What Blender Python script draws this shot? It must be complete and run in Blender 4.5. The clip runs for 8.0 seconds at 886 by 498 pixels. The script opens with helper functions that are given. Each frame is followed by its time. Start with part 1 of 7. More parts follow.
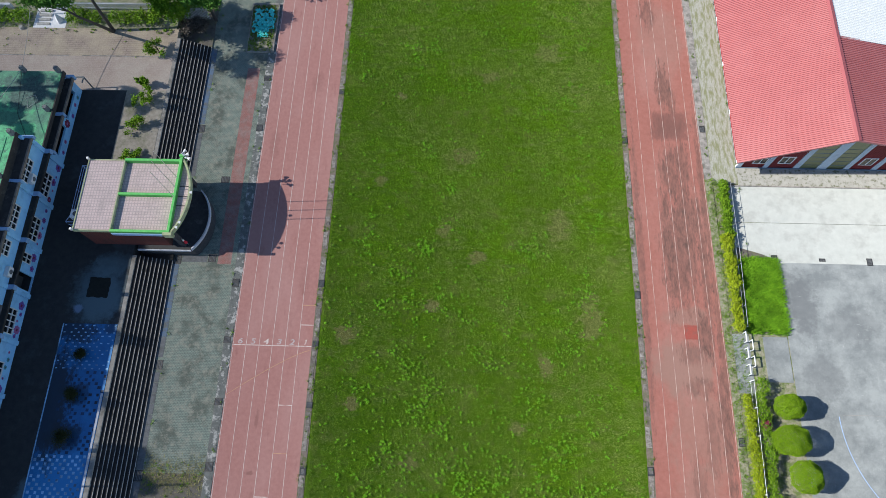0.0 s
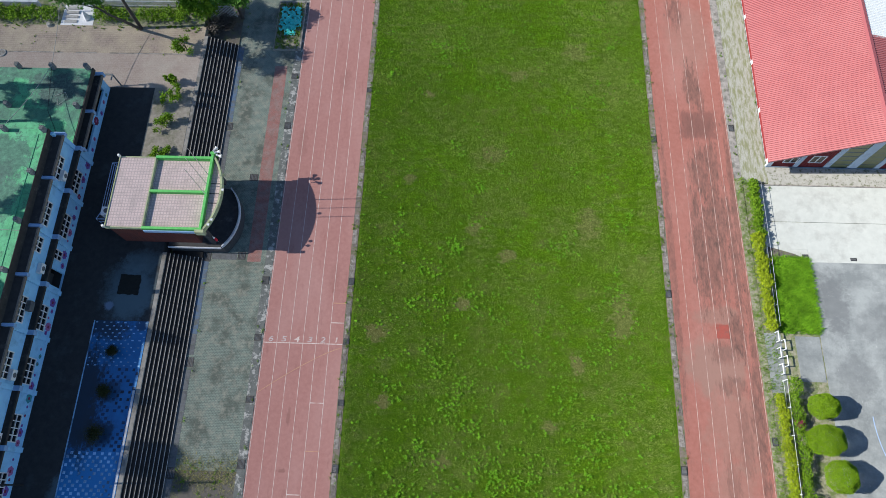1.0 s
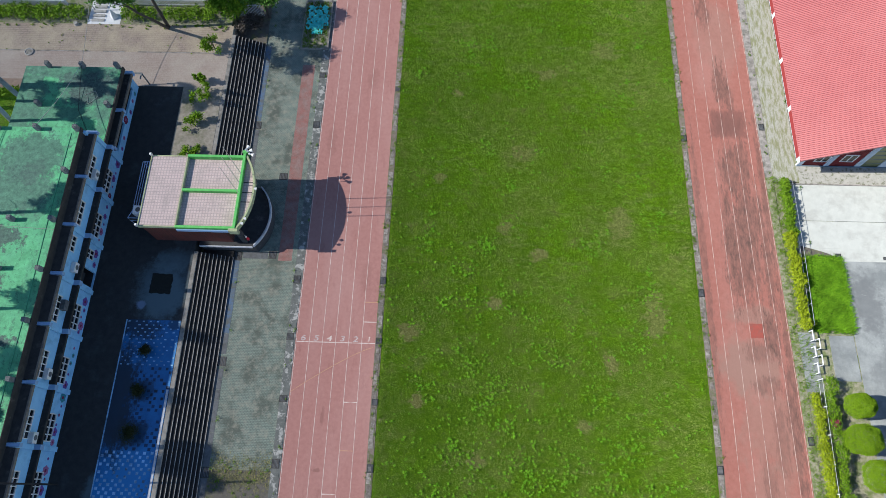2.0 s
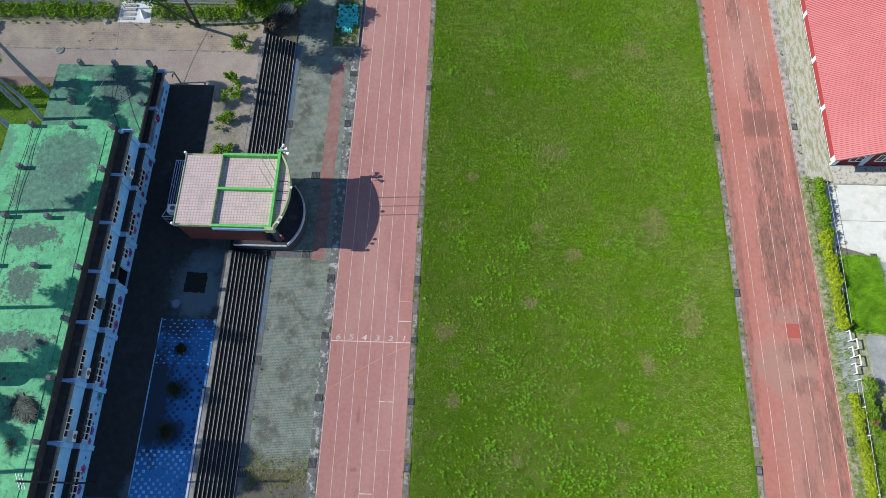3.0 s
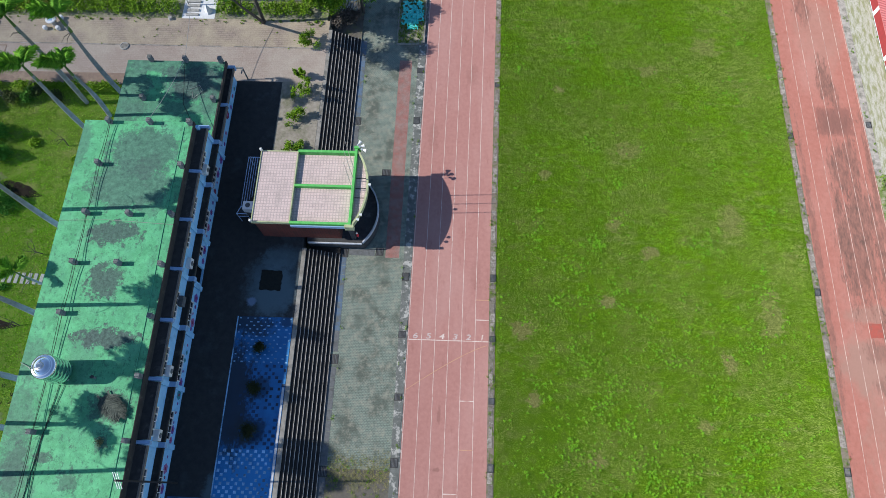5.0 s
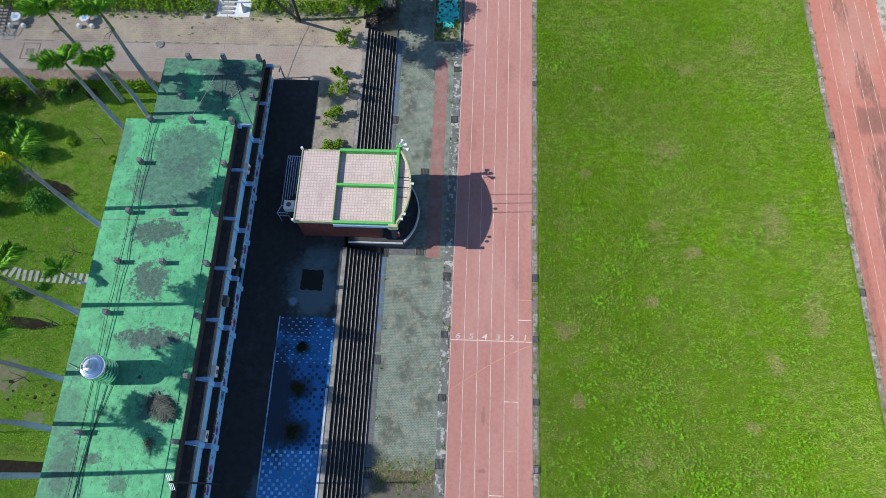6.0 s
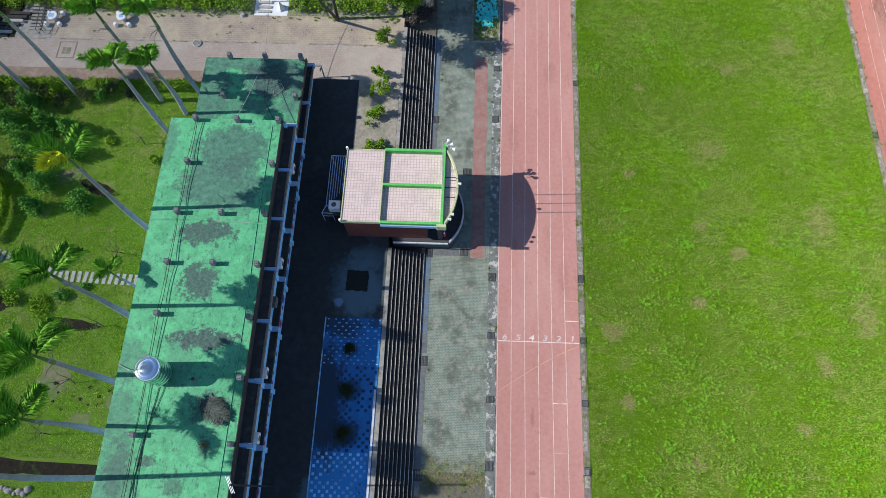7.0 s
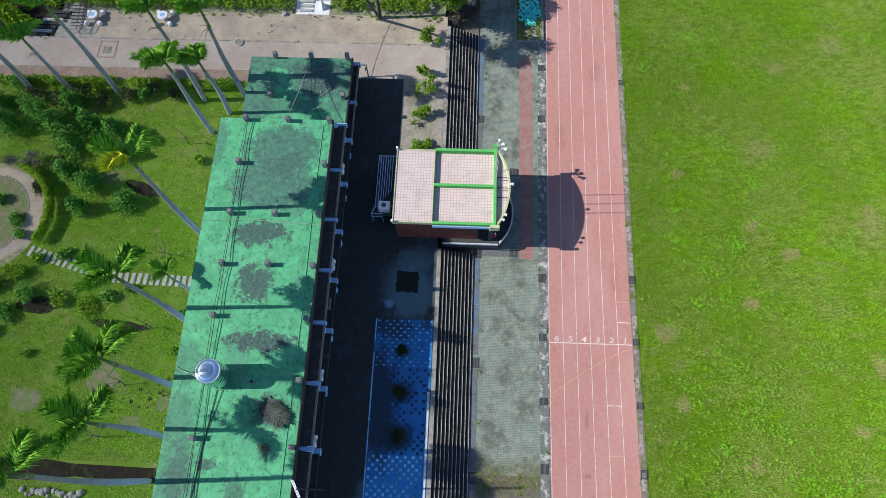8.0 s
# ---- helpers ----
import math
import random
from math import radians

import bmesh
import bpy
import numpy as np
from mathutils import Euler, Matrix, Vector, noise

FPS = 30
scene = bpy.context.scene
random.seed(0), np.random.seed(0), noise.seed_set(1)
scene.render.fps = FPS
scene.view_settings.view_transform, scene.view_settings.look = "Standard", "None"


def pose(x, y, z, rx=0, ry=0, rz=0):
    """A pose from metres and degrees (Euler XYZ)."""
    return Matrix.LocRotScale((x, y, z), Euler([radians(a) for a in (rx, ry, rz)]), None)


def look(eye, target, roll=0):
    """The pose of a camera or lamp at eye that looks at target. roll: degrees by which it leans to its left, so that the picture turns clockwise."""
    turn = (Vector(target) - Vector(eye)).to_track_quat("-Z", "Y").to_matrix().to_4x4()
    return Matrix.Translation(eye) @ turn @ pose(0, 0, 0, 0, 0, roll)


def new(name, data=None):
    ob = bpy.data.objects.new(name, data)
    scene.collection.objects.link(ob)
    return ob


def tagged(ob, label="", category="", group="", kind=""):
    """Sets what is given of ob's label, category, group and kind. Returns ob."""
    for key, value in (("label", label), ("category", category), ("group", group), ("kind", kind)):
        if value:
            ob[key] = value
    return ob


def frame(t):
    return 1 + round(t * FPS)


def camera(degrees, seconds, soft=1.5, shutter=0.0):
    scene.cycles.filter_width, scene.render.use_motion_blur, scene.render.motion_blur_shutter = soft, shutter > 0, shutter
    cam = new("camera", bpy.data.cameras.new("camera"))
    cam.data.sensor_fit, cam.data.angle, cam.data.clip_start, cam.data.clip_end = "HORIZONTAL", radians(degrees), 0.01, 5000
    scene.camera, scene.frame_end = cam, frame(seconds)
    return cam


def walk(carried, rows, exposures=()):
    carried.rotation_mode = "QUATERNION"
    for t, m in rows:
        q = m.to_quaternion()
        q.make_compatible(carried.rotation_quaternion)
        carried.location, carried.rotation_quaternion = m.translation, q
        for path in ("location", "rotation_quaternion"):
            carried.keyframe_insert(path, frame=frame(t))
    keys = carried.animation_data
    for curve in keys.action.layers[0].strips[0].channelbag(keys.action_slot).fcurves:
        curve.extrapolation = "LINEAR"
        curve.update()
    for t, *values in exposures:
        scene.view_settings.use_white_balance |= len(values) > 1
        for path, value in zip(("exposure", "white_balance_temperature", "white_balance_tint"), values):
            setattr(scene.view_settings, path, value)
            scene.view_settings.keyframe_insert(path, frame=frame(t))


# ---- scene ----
cam = camera(68.0, 8.0, soft=0.4)
PATH = [
    (0, (12.868, -11.509, 56.57), (12.814, -10.817, 54.694), -2.9),
    (0.5, (11.611, -11.654, 56.518), (11.554, -10.961, 54.642), -3.0),
    (1, (10.289, -11.751, 56.465), (10.23, -11.058, 54.59), -3.1),
    (1.5, (8.883, -11.835, 56.414), (8.824, -11.141, 54.538), -3.1),
    (3, (4.417, -12.073, 56.246), (4.355, -11.378, 54.372), -3.2),
    (3.5, (2.817, -12.123, 56.157), (2.754, -11.429, 54.282), -3.2),
    (4, (1.144, -12.203, 56.045), (1.081, -11.508, 54.171), -3.1),
    (4.5, (-0.547, -12.275, 55.929), (-0.611, -11.579, 54.055), -3.2),
    (6, (-5.929, -12.379, 55.466), (-5.995, -11.682, 53.592), -3.3),
    (6.5, (-7.92, -12.343, 55.337), (-7.985, -11.647, 53.463), -3.2),
    (7, (-10.064, -12.364, 55.196), (-10.125, -11.667, 53.322), -2.9),
    (7.5, (-12.198, -12.305, 55.018), (-12.26, -11.608, 53.144), -2.9),
    (8, (-14.386, -12.27, 54.842), (-14.448, -11.574, 52.968), -3.0),
]
walk(cam, [(t, look(eye, target, roll)) for t, eye, target, roll in PATH],
     exposures=[(0, 0.77, 6300, 10), (8, 0.94, 6300, 10)])

# world, sun ------------------------------------------------------------
SUN_DIR = Vector((1.0, 0.05, -0.757)).normalized()
world = bpy.data.worlds.new("sky")
scene.world = world
world.use_nodes = True
wn = world.node_tree.nodes
sky = wn.new("ShaderNodeTexSky")
sky.sky_type = 'NISHITA'
sky.sun_disc = False
sky.ozone_density = 3.0
sky.dust_density = 0.3
sky.sun_elevation = math.asin(-SUN_DIR.z)
sky.sun_rotation = math.atan2(-SUN_DIR.x, -SUN_DIR.y)
world.node_tree.links.new(sky.outputs[0], wn["Background"].inputs[0])
wn["Background"].inputs[1].default_value = 0.086
sun_data = bpy.data.lights.new("sun", 'SUN')
sun_data.energy, sun_data.angle, sun_data.color = 3.75, radians(0.53), (1.0, 0.95, 0.86)
sun = new("sun", sun_data)
sun.matrix_world = look((-60, 0, 60), Vector((-60, 0, 60)) + SUN_DIR)

rnd = random.Random(11)
nrg = np.random.default_rng(11)
UP = 1.4

# materials -------------------------------------------------------------


class Nodes:
    def __init__(self, name):
        self.m = bpy.data.materials.new(name)
        self.m.use_nodes = True
        self.t = self.m.node_tree
        self.b = self.t.nodes["Principled BSDF"]
        self.pos = self.t.nodes.new("ShaderNodeNewGeometry").outputs["Position"]

    def add(self, kind):
        return self.t.nodes.new(kind)

    def link(self, a, b):
        self.t.links.new(a, b)

    def noise(self, scale, detail=4.0, rough=0.6, stretch=None, offset=0.0):
        n = self.add("ShaderNodeTexNoise")
        n.inputs["Scale"].default_value, n.inputs["Detail"].default_value, n.inputs["Roughness"].default_value = scale, detail, rough
        mp = self.add("ShaderNodeMapping")
        mp.inputs["Scale"].default_value = stretch or (1, 1, 1)
        mp.inputs["Location"].default_value = (offset, offset * 0.7, 0)
        self.link(self.pos, mp.inputs["Vector"])
        self.link(mp.outputs[0], n.inputs["Vector"])
        return n.outputs["Fac"]

    def ramp(self, fac, lo, hi, a=0.0, b=1.0):
        r = self.add("ShaderNodeMapRange")
        r.inputs[1].default_value, r.inputs[2].default_value, r.inputs[3].default_value, r.inputs[4].default_value = lo, hi, a, b
        self.link(fac, r.inputs[0])
        return r.outputs[0]

    def mix(self, fac, a, b, mode='MIX'):
        n = self.add("ShaderNodeMix")
        n.data_type, n.blend_type = 'RGBA', mode
        for sock, v in ((n.inputs[0], fac), (n.inputs[6], a), (n.inputs[7], b)):
            if isinstance(v, (tuple, list)):
                sock.default_value = (*v, 1)
            elif isinstance(v, (int, float)):
                sock.default_value = v
            else:
                self.link(v, sock)
        return n.outputs[2]

    def bump(self, height, strength, dist=0.02):
        n = self.add("ShaderNodeBump")
        n.inputs["Strength"].default_value, n.inputs["Distance"].default_value = strength, dist
        self.link(height, n.inputs["Height"])
        self.link(n.outputs[0], self.b.inputs["Normal"])

    def done(self, colour, rough=0.85, metal=0.0, spec=0.3):
        if isinstance(colour, tuple):
            self.b.inputs["Base Color"].default_value = (*colour, 1)
        else:
            self.link(colour, self.b.inputs["Base Color"])
        self.b.inputs["Roughness"].default_value = rough
        if rough > 0.7:
            self.b.inputs["Diffuse Roughness"].default_value = 1.0
        self.b.inputs["Metallic"].default_value = metal
        self.b.inputs["Specular IOR Level"].default_value = spec
        return self.m


def blot(s, c, rag, spots, colour, edge=0.7, square=False):
    """Ragged patches of colour, round or square, at given centres: x, y, half width, half length, strength."""
    for cx, cy, rx, ry, k in spots:
        mp = s.add("ShaderNodeMapping")
        mp.vector_type = 'TEXTURE'
        mp.inputs["Location"].default_value = (cx, cy, 0)
        mp.inputs["Scale"].default_value = (rx, ry, 1000)
        s.link(s.pos, mp.inputs["Vector"])
        ln = s.add("ShaderNodeVectorMath")
        ln.operation = 'ABSOLUTE' if square else 'LENGTH'
        s.link(mp.outputs[0], ln.inputs[0])
        if square:
            xyz, far = s.add("ShaderNodeSeparateXYZ"), s.add("ShaderNodeMath")
            far.operation = 'MAXIMUM'
            s.link(ln.outputs["Vector"], xyz.inputs[0])
            s.link(xyz.outputs[0], far.inputs[0])
            s.link(xyz.outputs[1], far.inputs[1])
            reach = far.outputs[0]
        else:
            reach = ln.outputs["Value"]
        ad = s.add("ShaderNodeMath")
        s.link(reach, ad.inputs[0])
        s.link(rag, ad.inputs[1])
        c = s.mix(s.ramp(ad.outputs[0], 1.15, edge, 0.0, k), c, colour)
    return c


def surface(name, a, b, fine=6.0, stain=None, stain_scale=0.4, stain_lo=0.5, stain_hi=0.7, amount=0.8,
            rough=0.85, metal=0.0, bump=0.25, grain=40.0, stretch=None, spec=0.3):
    """Two tones broken by noise, with stains of a third tone."""
    s = Nodes(name)
    c = s.mix(s.ramp(s.noise(fine, 5), 0.3, 0.7), a, b)
    if stain:
        f = s.ramp(s.noise(stain_scale, 6, 0.68, stretch, 3.1), stain_lo, stain_hi, 0.0, amount)
        c = s.mix(f, c, stain)
    g = s.noise(grain, 3)
    c = s.mix(0.35, c, s.mix(g, (0.25, 0.25, 0.25), (0.75, 0.75, 0.75)), 'OVERLAY')
    if bump:
        s.bump(g, bump)
    return s.done(c, rough, metal, spec)


def leafy(name, a, b, spread=0.5):
    s = Nodes(name)
    r = s.add("ShaderNodeNewGeometry").outputs["Random Per Island"]
    c = s.mix(r, a, b)
    c = s.mix(s.ramp(s.noise(0.9, 3), 0.35, 0.7, 0.0, spread), c, tuple(v * 0.45 for v in a))
    return s.done(c, 0.7, 0.0, 0.12)


def paving(name, a, b, joint, width, height, stain, stain_scale=0.35, lo=0.45, hi=0.7, amount=0.75, turn=0.0, gap=0.012, offset=0.5, dust=None):
    s = Nodes(name)
    br = s.add("ShaderNodeTexBrick")
    mp = s.add("ShaderNodeMapping")
    mp.inputs["Rotation"].default_value = (0, 0, turn)
    s.link(s.pos, mp.inputs["Vector"])
    s.link(mp.outputs[0], br.inputs["Vector"])
    br.inputs["Scale"].default_value = 1.0
    br.offset = offset
    br.inputs["Brick Width"].default_value, br.inputs["Row Height"].default_value = width, height
    br.inputs["Mortar Size"].default_value = gap
    br.inputs["Color1"].default_value, br.inputs["Color2"].default_value = (*a, 1), (*b, 1)
    br.inputs["Mortar"].default_value = (*joint, 1)
    c = s.mix(s.ramp(s.noise(stain_scale, 6, 0.65), lo, hi, 0, amount), br.outputs["Color"], stain)
    if dust:
        c = s.mix(s.ramp(s.noise(1.3, 8, 0.8, None, 14.0), 0.48, 0.64, 0, 0.75), c, dust)
        c = s.mix(s.ramp(s.noise(3.5, 8, 0.8, None, 4.0), 0.56, 0.64, 0, 0.7), c, tuple(v * 0.5 for v in a))
    c = s.mix(0.55, c, s.mix(s.ramp(s.noise(11, 8, 0.8), 0.25, 0.75), (0.2, 0.2, 0.2), (0.8, 0.8, 0.8)), 'OVERLAY')
    s.bump(br.outputs["Fac"], -0.4, 0.004)
    return s.done(c, 0.9)


DRY = ((6.6, 25.6, 0.55, 0.5, 0.8), (10.4, 3.9, 0.7, 0.6, 0.7), (14.4, 8.6, 0.8, 0.7, 0.7), (2.9, 1.2, 0.9, 0.9, 0.75), (3.9, -4.7, 0.6, 0.6, 0.75), (20.3, -1.2, 0.6, 0.8, 0.7), (5.1, 16.2, 0.6, 0.5, 0.6),
       (11.2, 11.2, 0.7, 0.7, 0.6), (15.5, 28.0, 0.9, 0.7, 0.5), (22.0, 12.0, 1.1, 1.4, 0.5), (18.0, -6.5, 0.7, 0.6, 0.6), (9.0, -9.5, 0.8, 0.5, 0.6), (24.5, 3.0, 1.0, 2.2, 0.5), (13.0, 19.0, 1.2, 0.8, 0.45), (21.5, 31.0, 1.4, 1.0, 0.4))


def lawn(name, lush, mid, dry, soil, spots=()):
    s = Nodes(name)
    c = s.mix(s.ramp(s.noise(2.2, 6, 0.7), 0.35, 0.68), mid, lush)
    c = s.mix(s.ramp(s.noise(0.55, 6, 0.7, None, 9.0), 0.5, 0.72, 0, 0.75), c, dry)
    c = s.mix(s.ramp(s.noise(0.13, 3, 0.5, None, 4.0), 0.35, 0.7, 0, 0.5), c, tuple(v * 0.8 for v in lush))
    c = s.mix(s.ramp(s.noise(0.75, 5, 0.6, None, 21.0), 0.66, 0.74, 0, 0.6), c, soil)
    if spots:
        c = blot(s, c, s.ramp(s.noise(1.1, 9, 0.8, (0.7, 1.3, 1), 3.0), 0.0, 1.0, -2.6, 2.6), spots, dry)
    g = s.noise(16, 6, 0.75)
    c = s.mix(0.4, c, s.mix(s.ramp(g, 0.3, 0.7), (0.25, 0.25, 0.25), (0.75, 0.75, 0.75)), 'OVERLAY')
    s.bump(g, 0.5, 0.06)
    return s.done(c, 0.9, 0, 0.15)


def sward(name, a, b, dry, brown, k, spots=()):
    """Grass blades: two greens, mown drifts across the field, dry and thin places."""
    s = Nodes(name)
    c = s.mix(s.add("ShaderNodeNewGeometry").outputs["Random Per Island"], a, b)
    c = s.mix(s.ramp(s.noise(0.16, 5, 0.6, None, 9.0), 0.42, 0.60, 0, 0.6 * k), c, dry)
    c = s.mix(s.ramp(s.noise(0.7, 8, 0.76, (0.5, 1.6, 1), 40.0), 0.50, 0.66, 0, 0.8 * k), c, brown)
    c = s.mix(s.ramp(s.noise(1.5, 9, 0.78, (0.6, 1.5, 1), 2.0), 0.47, 0.60, 0, 0.8), c, tuple(v * 0.44 for v in a))
    c = s.mix(s.ramp(s.noise(5.0, 6, 0.7, None, 61.0), 0.54, 0.66, 0, 0.5), c, tuple(v * 0.45 for v in a))
    c = s.mix(s.ramp(s.noise(0.12, 3, 0.5, None, 30.0), 0.4, 0.62, 0, 0.5), c, tuple(v * 0.66 for v in a))
    if spots:
        c = blot(s, c, s.ramp(s.noise(1.1, 9, 0.8, (0.7, 1.3, 1), 3.0), 0.0, 1.0, -2.6, 2.6), spots, brown)
    return s.done(c, 0.85, 0, 0.06)


M = {}
M["field"] = lawn("field_grass", (0.066, 0.150, 0.004), (0.095, 0.165, 0.008), (0.18, 0.165, 0.06), (0.22, 0.18, 0.10), DRY)
M["sward"] = sward("field_grass_blades", (0.225, 0.455, 0.012), (0.300, 0.545, 0.026), (0.40, 0.44, 0.15), (0.44, 0.40, 0.20), 1.0, DRY)
M["garden_sward"] = sward("garden_grass_blades", (0.255, 0.565, 0.014), (0.40, 0.680, 0.032), (0.50, 0.54, 0.14), (0.52, 0.43, 0.23), 0.85)
M["garden"] = lawn("garden_grass", (0.115, 0.235, 0.012), (0.170, 0.235, 0.034), (0.30, 0.255, 0.12), (0.35, 0.275, 0.18))
M["tuft"] = leafy("weed_leaves", (0.115, 0.345, 0.012), (0.24, 0.52, 0.026), 0.35)
M["ground"] = surface("earth", (0.16, 0.15, 0.10), (0.10, 0.13, 0.05), 0.8, (0.22, 0.19, 0.13), 0.2)
M["dirt"] = surface("worn_pavement", (0.15, 0.135, 0.115), (0.10, 0.092, 0.08), 3.0, (0.16, 0.17, 0.07), 0.9, 0.5, 0.65, 0.7)


def track_material():
    s = Nodes("red_running_track")
    c = s.mix(s.ramp(s.noise(3.0, 5), 0.3, 0.7), (0.365, 0.182, 0.160), (0.425, 0.222, 0.196))
    c = s.mix(s.ramp(s.noise(0.22, 5, 0.6, (1, 0.35, 1)), 0.45, 0.75, 0, 0.6), c, (0.48, 0.305, 0.278))
    c = s.mix(s.ramp(s.noise(1.1, 6, 0.7, (1, 0.3, 1), 5.0), 0.58, 0.72, 0, 0.45), c, (0.24, 0.10, 0.085))
    rag = s.ramp(s.noise(1.5, 8, 0.8, (1, 0.5, 1), 7.0), 0.0, 1.0, -1.6, 1.6)
    c = blot(s, c, rag, ((-3.95, -6.2, 0.18, 0.7, 0.4), (-4.1, -10.6, 0.3, 0.18, 0.5), (-5.6, 20.0, 0.5, 1.6, 0.2), (-2.0, 27.0, 0.6, 1.2, 0.2), (-1.2, 6.0, 0.5, 1.5, 0.15)), (0.20, 0.095, 0.08))
    g = s.noise(45, 3)
    c = s.mix(0.4, c, s.mix(g, (0.25, 0.25, 0.25), (0.75, 0.75, 0.75)), 'OVERLAY')
    s.bump(g, 0.2)
    return s.done(c, 0.9, 0, 0.15)


def worn_track_material():
    s = Nodes("worn_red_running_track")
    c = s.mix(s.ramp(s.noise(2.5, 5), 0.3, 0.7), (0.315, 0.128, 0.100), (0.375, 0.160, 0.130))
    c = s.mix(s.ramp(s.noise(0.25, 5, 0.6, (1, 0.4, 1), 2.0), 0.48, 0.7, 0, 0.4), c, (0.42, 0.235, 0.20))
    c = s.mix(s.ramp(s.noise(5.0, 8, 0.8, (1.0, 0.3, 1), 17.0), 0.54, 0.68, 0, 0.45), c, (0.19, 0.105, 0.085))
    # broad drifts of dried silt
    soft = s.ramp(s.noise(0.5, 8, 0.7, (1, 0.6, 1), 9.0), 0.0, 1.0, -1.3, 1.3)
    c = blot(s, c, soft, ((32.2, -0.9, 2.7, 2.6, 0.7), (32.4, 3.5, 2.3, 0.8, 0.6), (33.2, -6.0, 2.6, 3.2, 0.45), (32.8, -13.0, 2.4, 4.0, 0.4), (33.0, 33.0, 2.2, 4.0, 0.35)), (0.29, 0.185, 0.150))
    # streaks of black mould down the lanes
    rag = s.ramp(s.noise(1.6, 9, 0.85, (2.2, 0.35, 1), 5.0), 0.0, 1.0, -2.4, 2.4)
    dark = s.mix(s.ramp(s.noise(3.0, 7, 0.8, (1, 0.3, 1), 11.0), 0.38, 0.62), (0.115, 0.073, 0.062), (0.28, 0.135, 0.108))
    c = blot(s, c, rag, ((32.9, 22.6, 1.6, 1.3, 0.6), (32.7, 27.3, 0.7, 2.6, 0.9), (31.8, 36.3, 0.8, 2.0, 0.75), (33.3, 25.8, 0.6, 1.6, 0.7), (32.9, 9.3, 1.7, 5.0, 0.8), (33.6, 13.0, 1.2, 3.6, 0.8), (31.8, 10.0, 0.5, 6.0, 0.7),
                          (34.3, 1.7, 0.7, 2.2, 0.95), (34.9, 9.0, 0.45, 7.0, 0.8), (32.6, 17.6, 1.0, 2.8, 0.8), (33.9, 18.4, 0.7, 3.0, 0.75), (33.0, 0.2, 1.2, 0.9, 0.6), (33.4, -2.6, 1.2, 0.9, 0.6), (35.2, -6.0, 0.5, 6.0, 0.8),
                          (34.0, -7.0, 0.6, 3.0, 0.5), (32.6, -11.0, 0.6, 3.0, 0.5), (35.5, 15.0, 0.35, 9.0, 0.7), (29.3, 8.0, 0.3, 14.0, 0.6), (35.6, 0.0, 0.3, 8.0, 0.7)), dark)
    # mended square
    worn = s.ramp(s.noise(2.5, 9, 0.85, (1.5, 0.5, 1), 12.0), 0.0, 1.0, -0.9, 0.9)
    c = blot(s, c, worn, ((33.0, 22.7, 1.7, 1.5, 0.6),), (0.17, 0.085, 0.072), 0.85, True)
    g = s.noise(40, 3)
    c = s.mix(0.4, c, s.mix(g, (0.25, 0.25, 0.25), (0.75, 0.75, 0.75)), 'OVERLAY')
    s.bump(g, 0.2)
    return s.done(c, 0.9, 0, 0.15)


M["track"] = track_material()
M["track_worn"] = worn_track_material()
M["line"] = surface("worn_white_paint", (0.70, 0.63, 0.59), (0.55, 0.44, 0.40), 5.0, (0.42, 0.22, 0.19), 2.2, 0.50, 0.66, 0.85)
M["line_far"] = surface("faded_white_paint", (0.57, 0.45, 0.40), (0.46, 0.30, 0.255), 5.0, (0.28, 0.14, 0.12), 1.3, 0.46, 0.60, 0.9)
M["line_faint"] = surface("faint_yellow_paint", (0.55, 0.36, 0.22), (0.48, 0.25, 0.18), 5.0, (0.42, 0.17, 0.14), 1.6, 0.5, 0.7, 0.8)
M["digit_grey"] = surface("worn_grey_digit_paint", (0.62, 0.56, 0.54), (0.36, 0.27, 0.26), 7.0)
M["kerb"] = surface("weathered_concrete_kerb", (0.40, 0.37, 0.34), (0.22, 0.205, 0.19), 2.2, (0.10, 0.10, 0.075), 1.3, 0.48, 0.66, 0.8)
M["kerb_mossy"] = surface("mossy_broken_kerb", (0.30, 0.275, 0.22), (0.19, 0.18, 0.13), 3.0, (0.10, 0.12, 0.05), 1.5, 0.45, 0.62, 0.85)


def kerb_stone_material():
    s = Nodes("broken_kerb_concrete")
    r = s.add("ShaderNodeObjectInfo").outputs["Random"]
    c = s.mix(r, (0.36, 0.33, 0.30), (0.19, 0.17, 0.15))
    c = s.mix(s.ramp(s.noise(3.2, 8, 0.8), 0.42, 0.60, 0, 0.85), c, (0.10, 0.085, 0.068))
    c = s.mix(s.ramp(s.noise(5.0, 8, 0.8, None, 9.0), 0.58, 0.66, 0, 0.8), c, (0.52, 0.50, 0.46))
    c = s.mix(s.ramp(s.noise(1.1, 5, 0.6, None, 12.0), 0.58, 0.68, 0, 0.6), c, (0.12, 0.15, 0.05))
    g = s.noise(30, 4)
    c = s.mix(0.4, c, s.mix(g, (0.22, 0.22, 0.22), (0.78, 0.78, 0.78)), 'OVERLAY')
    s.bump(g, 0.4)
    return s.done(c, 0.9)


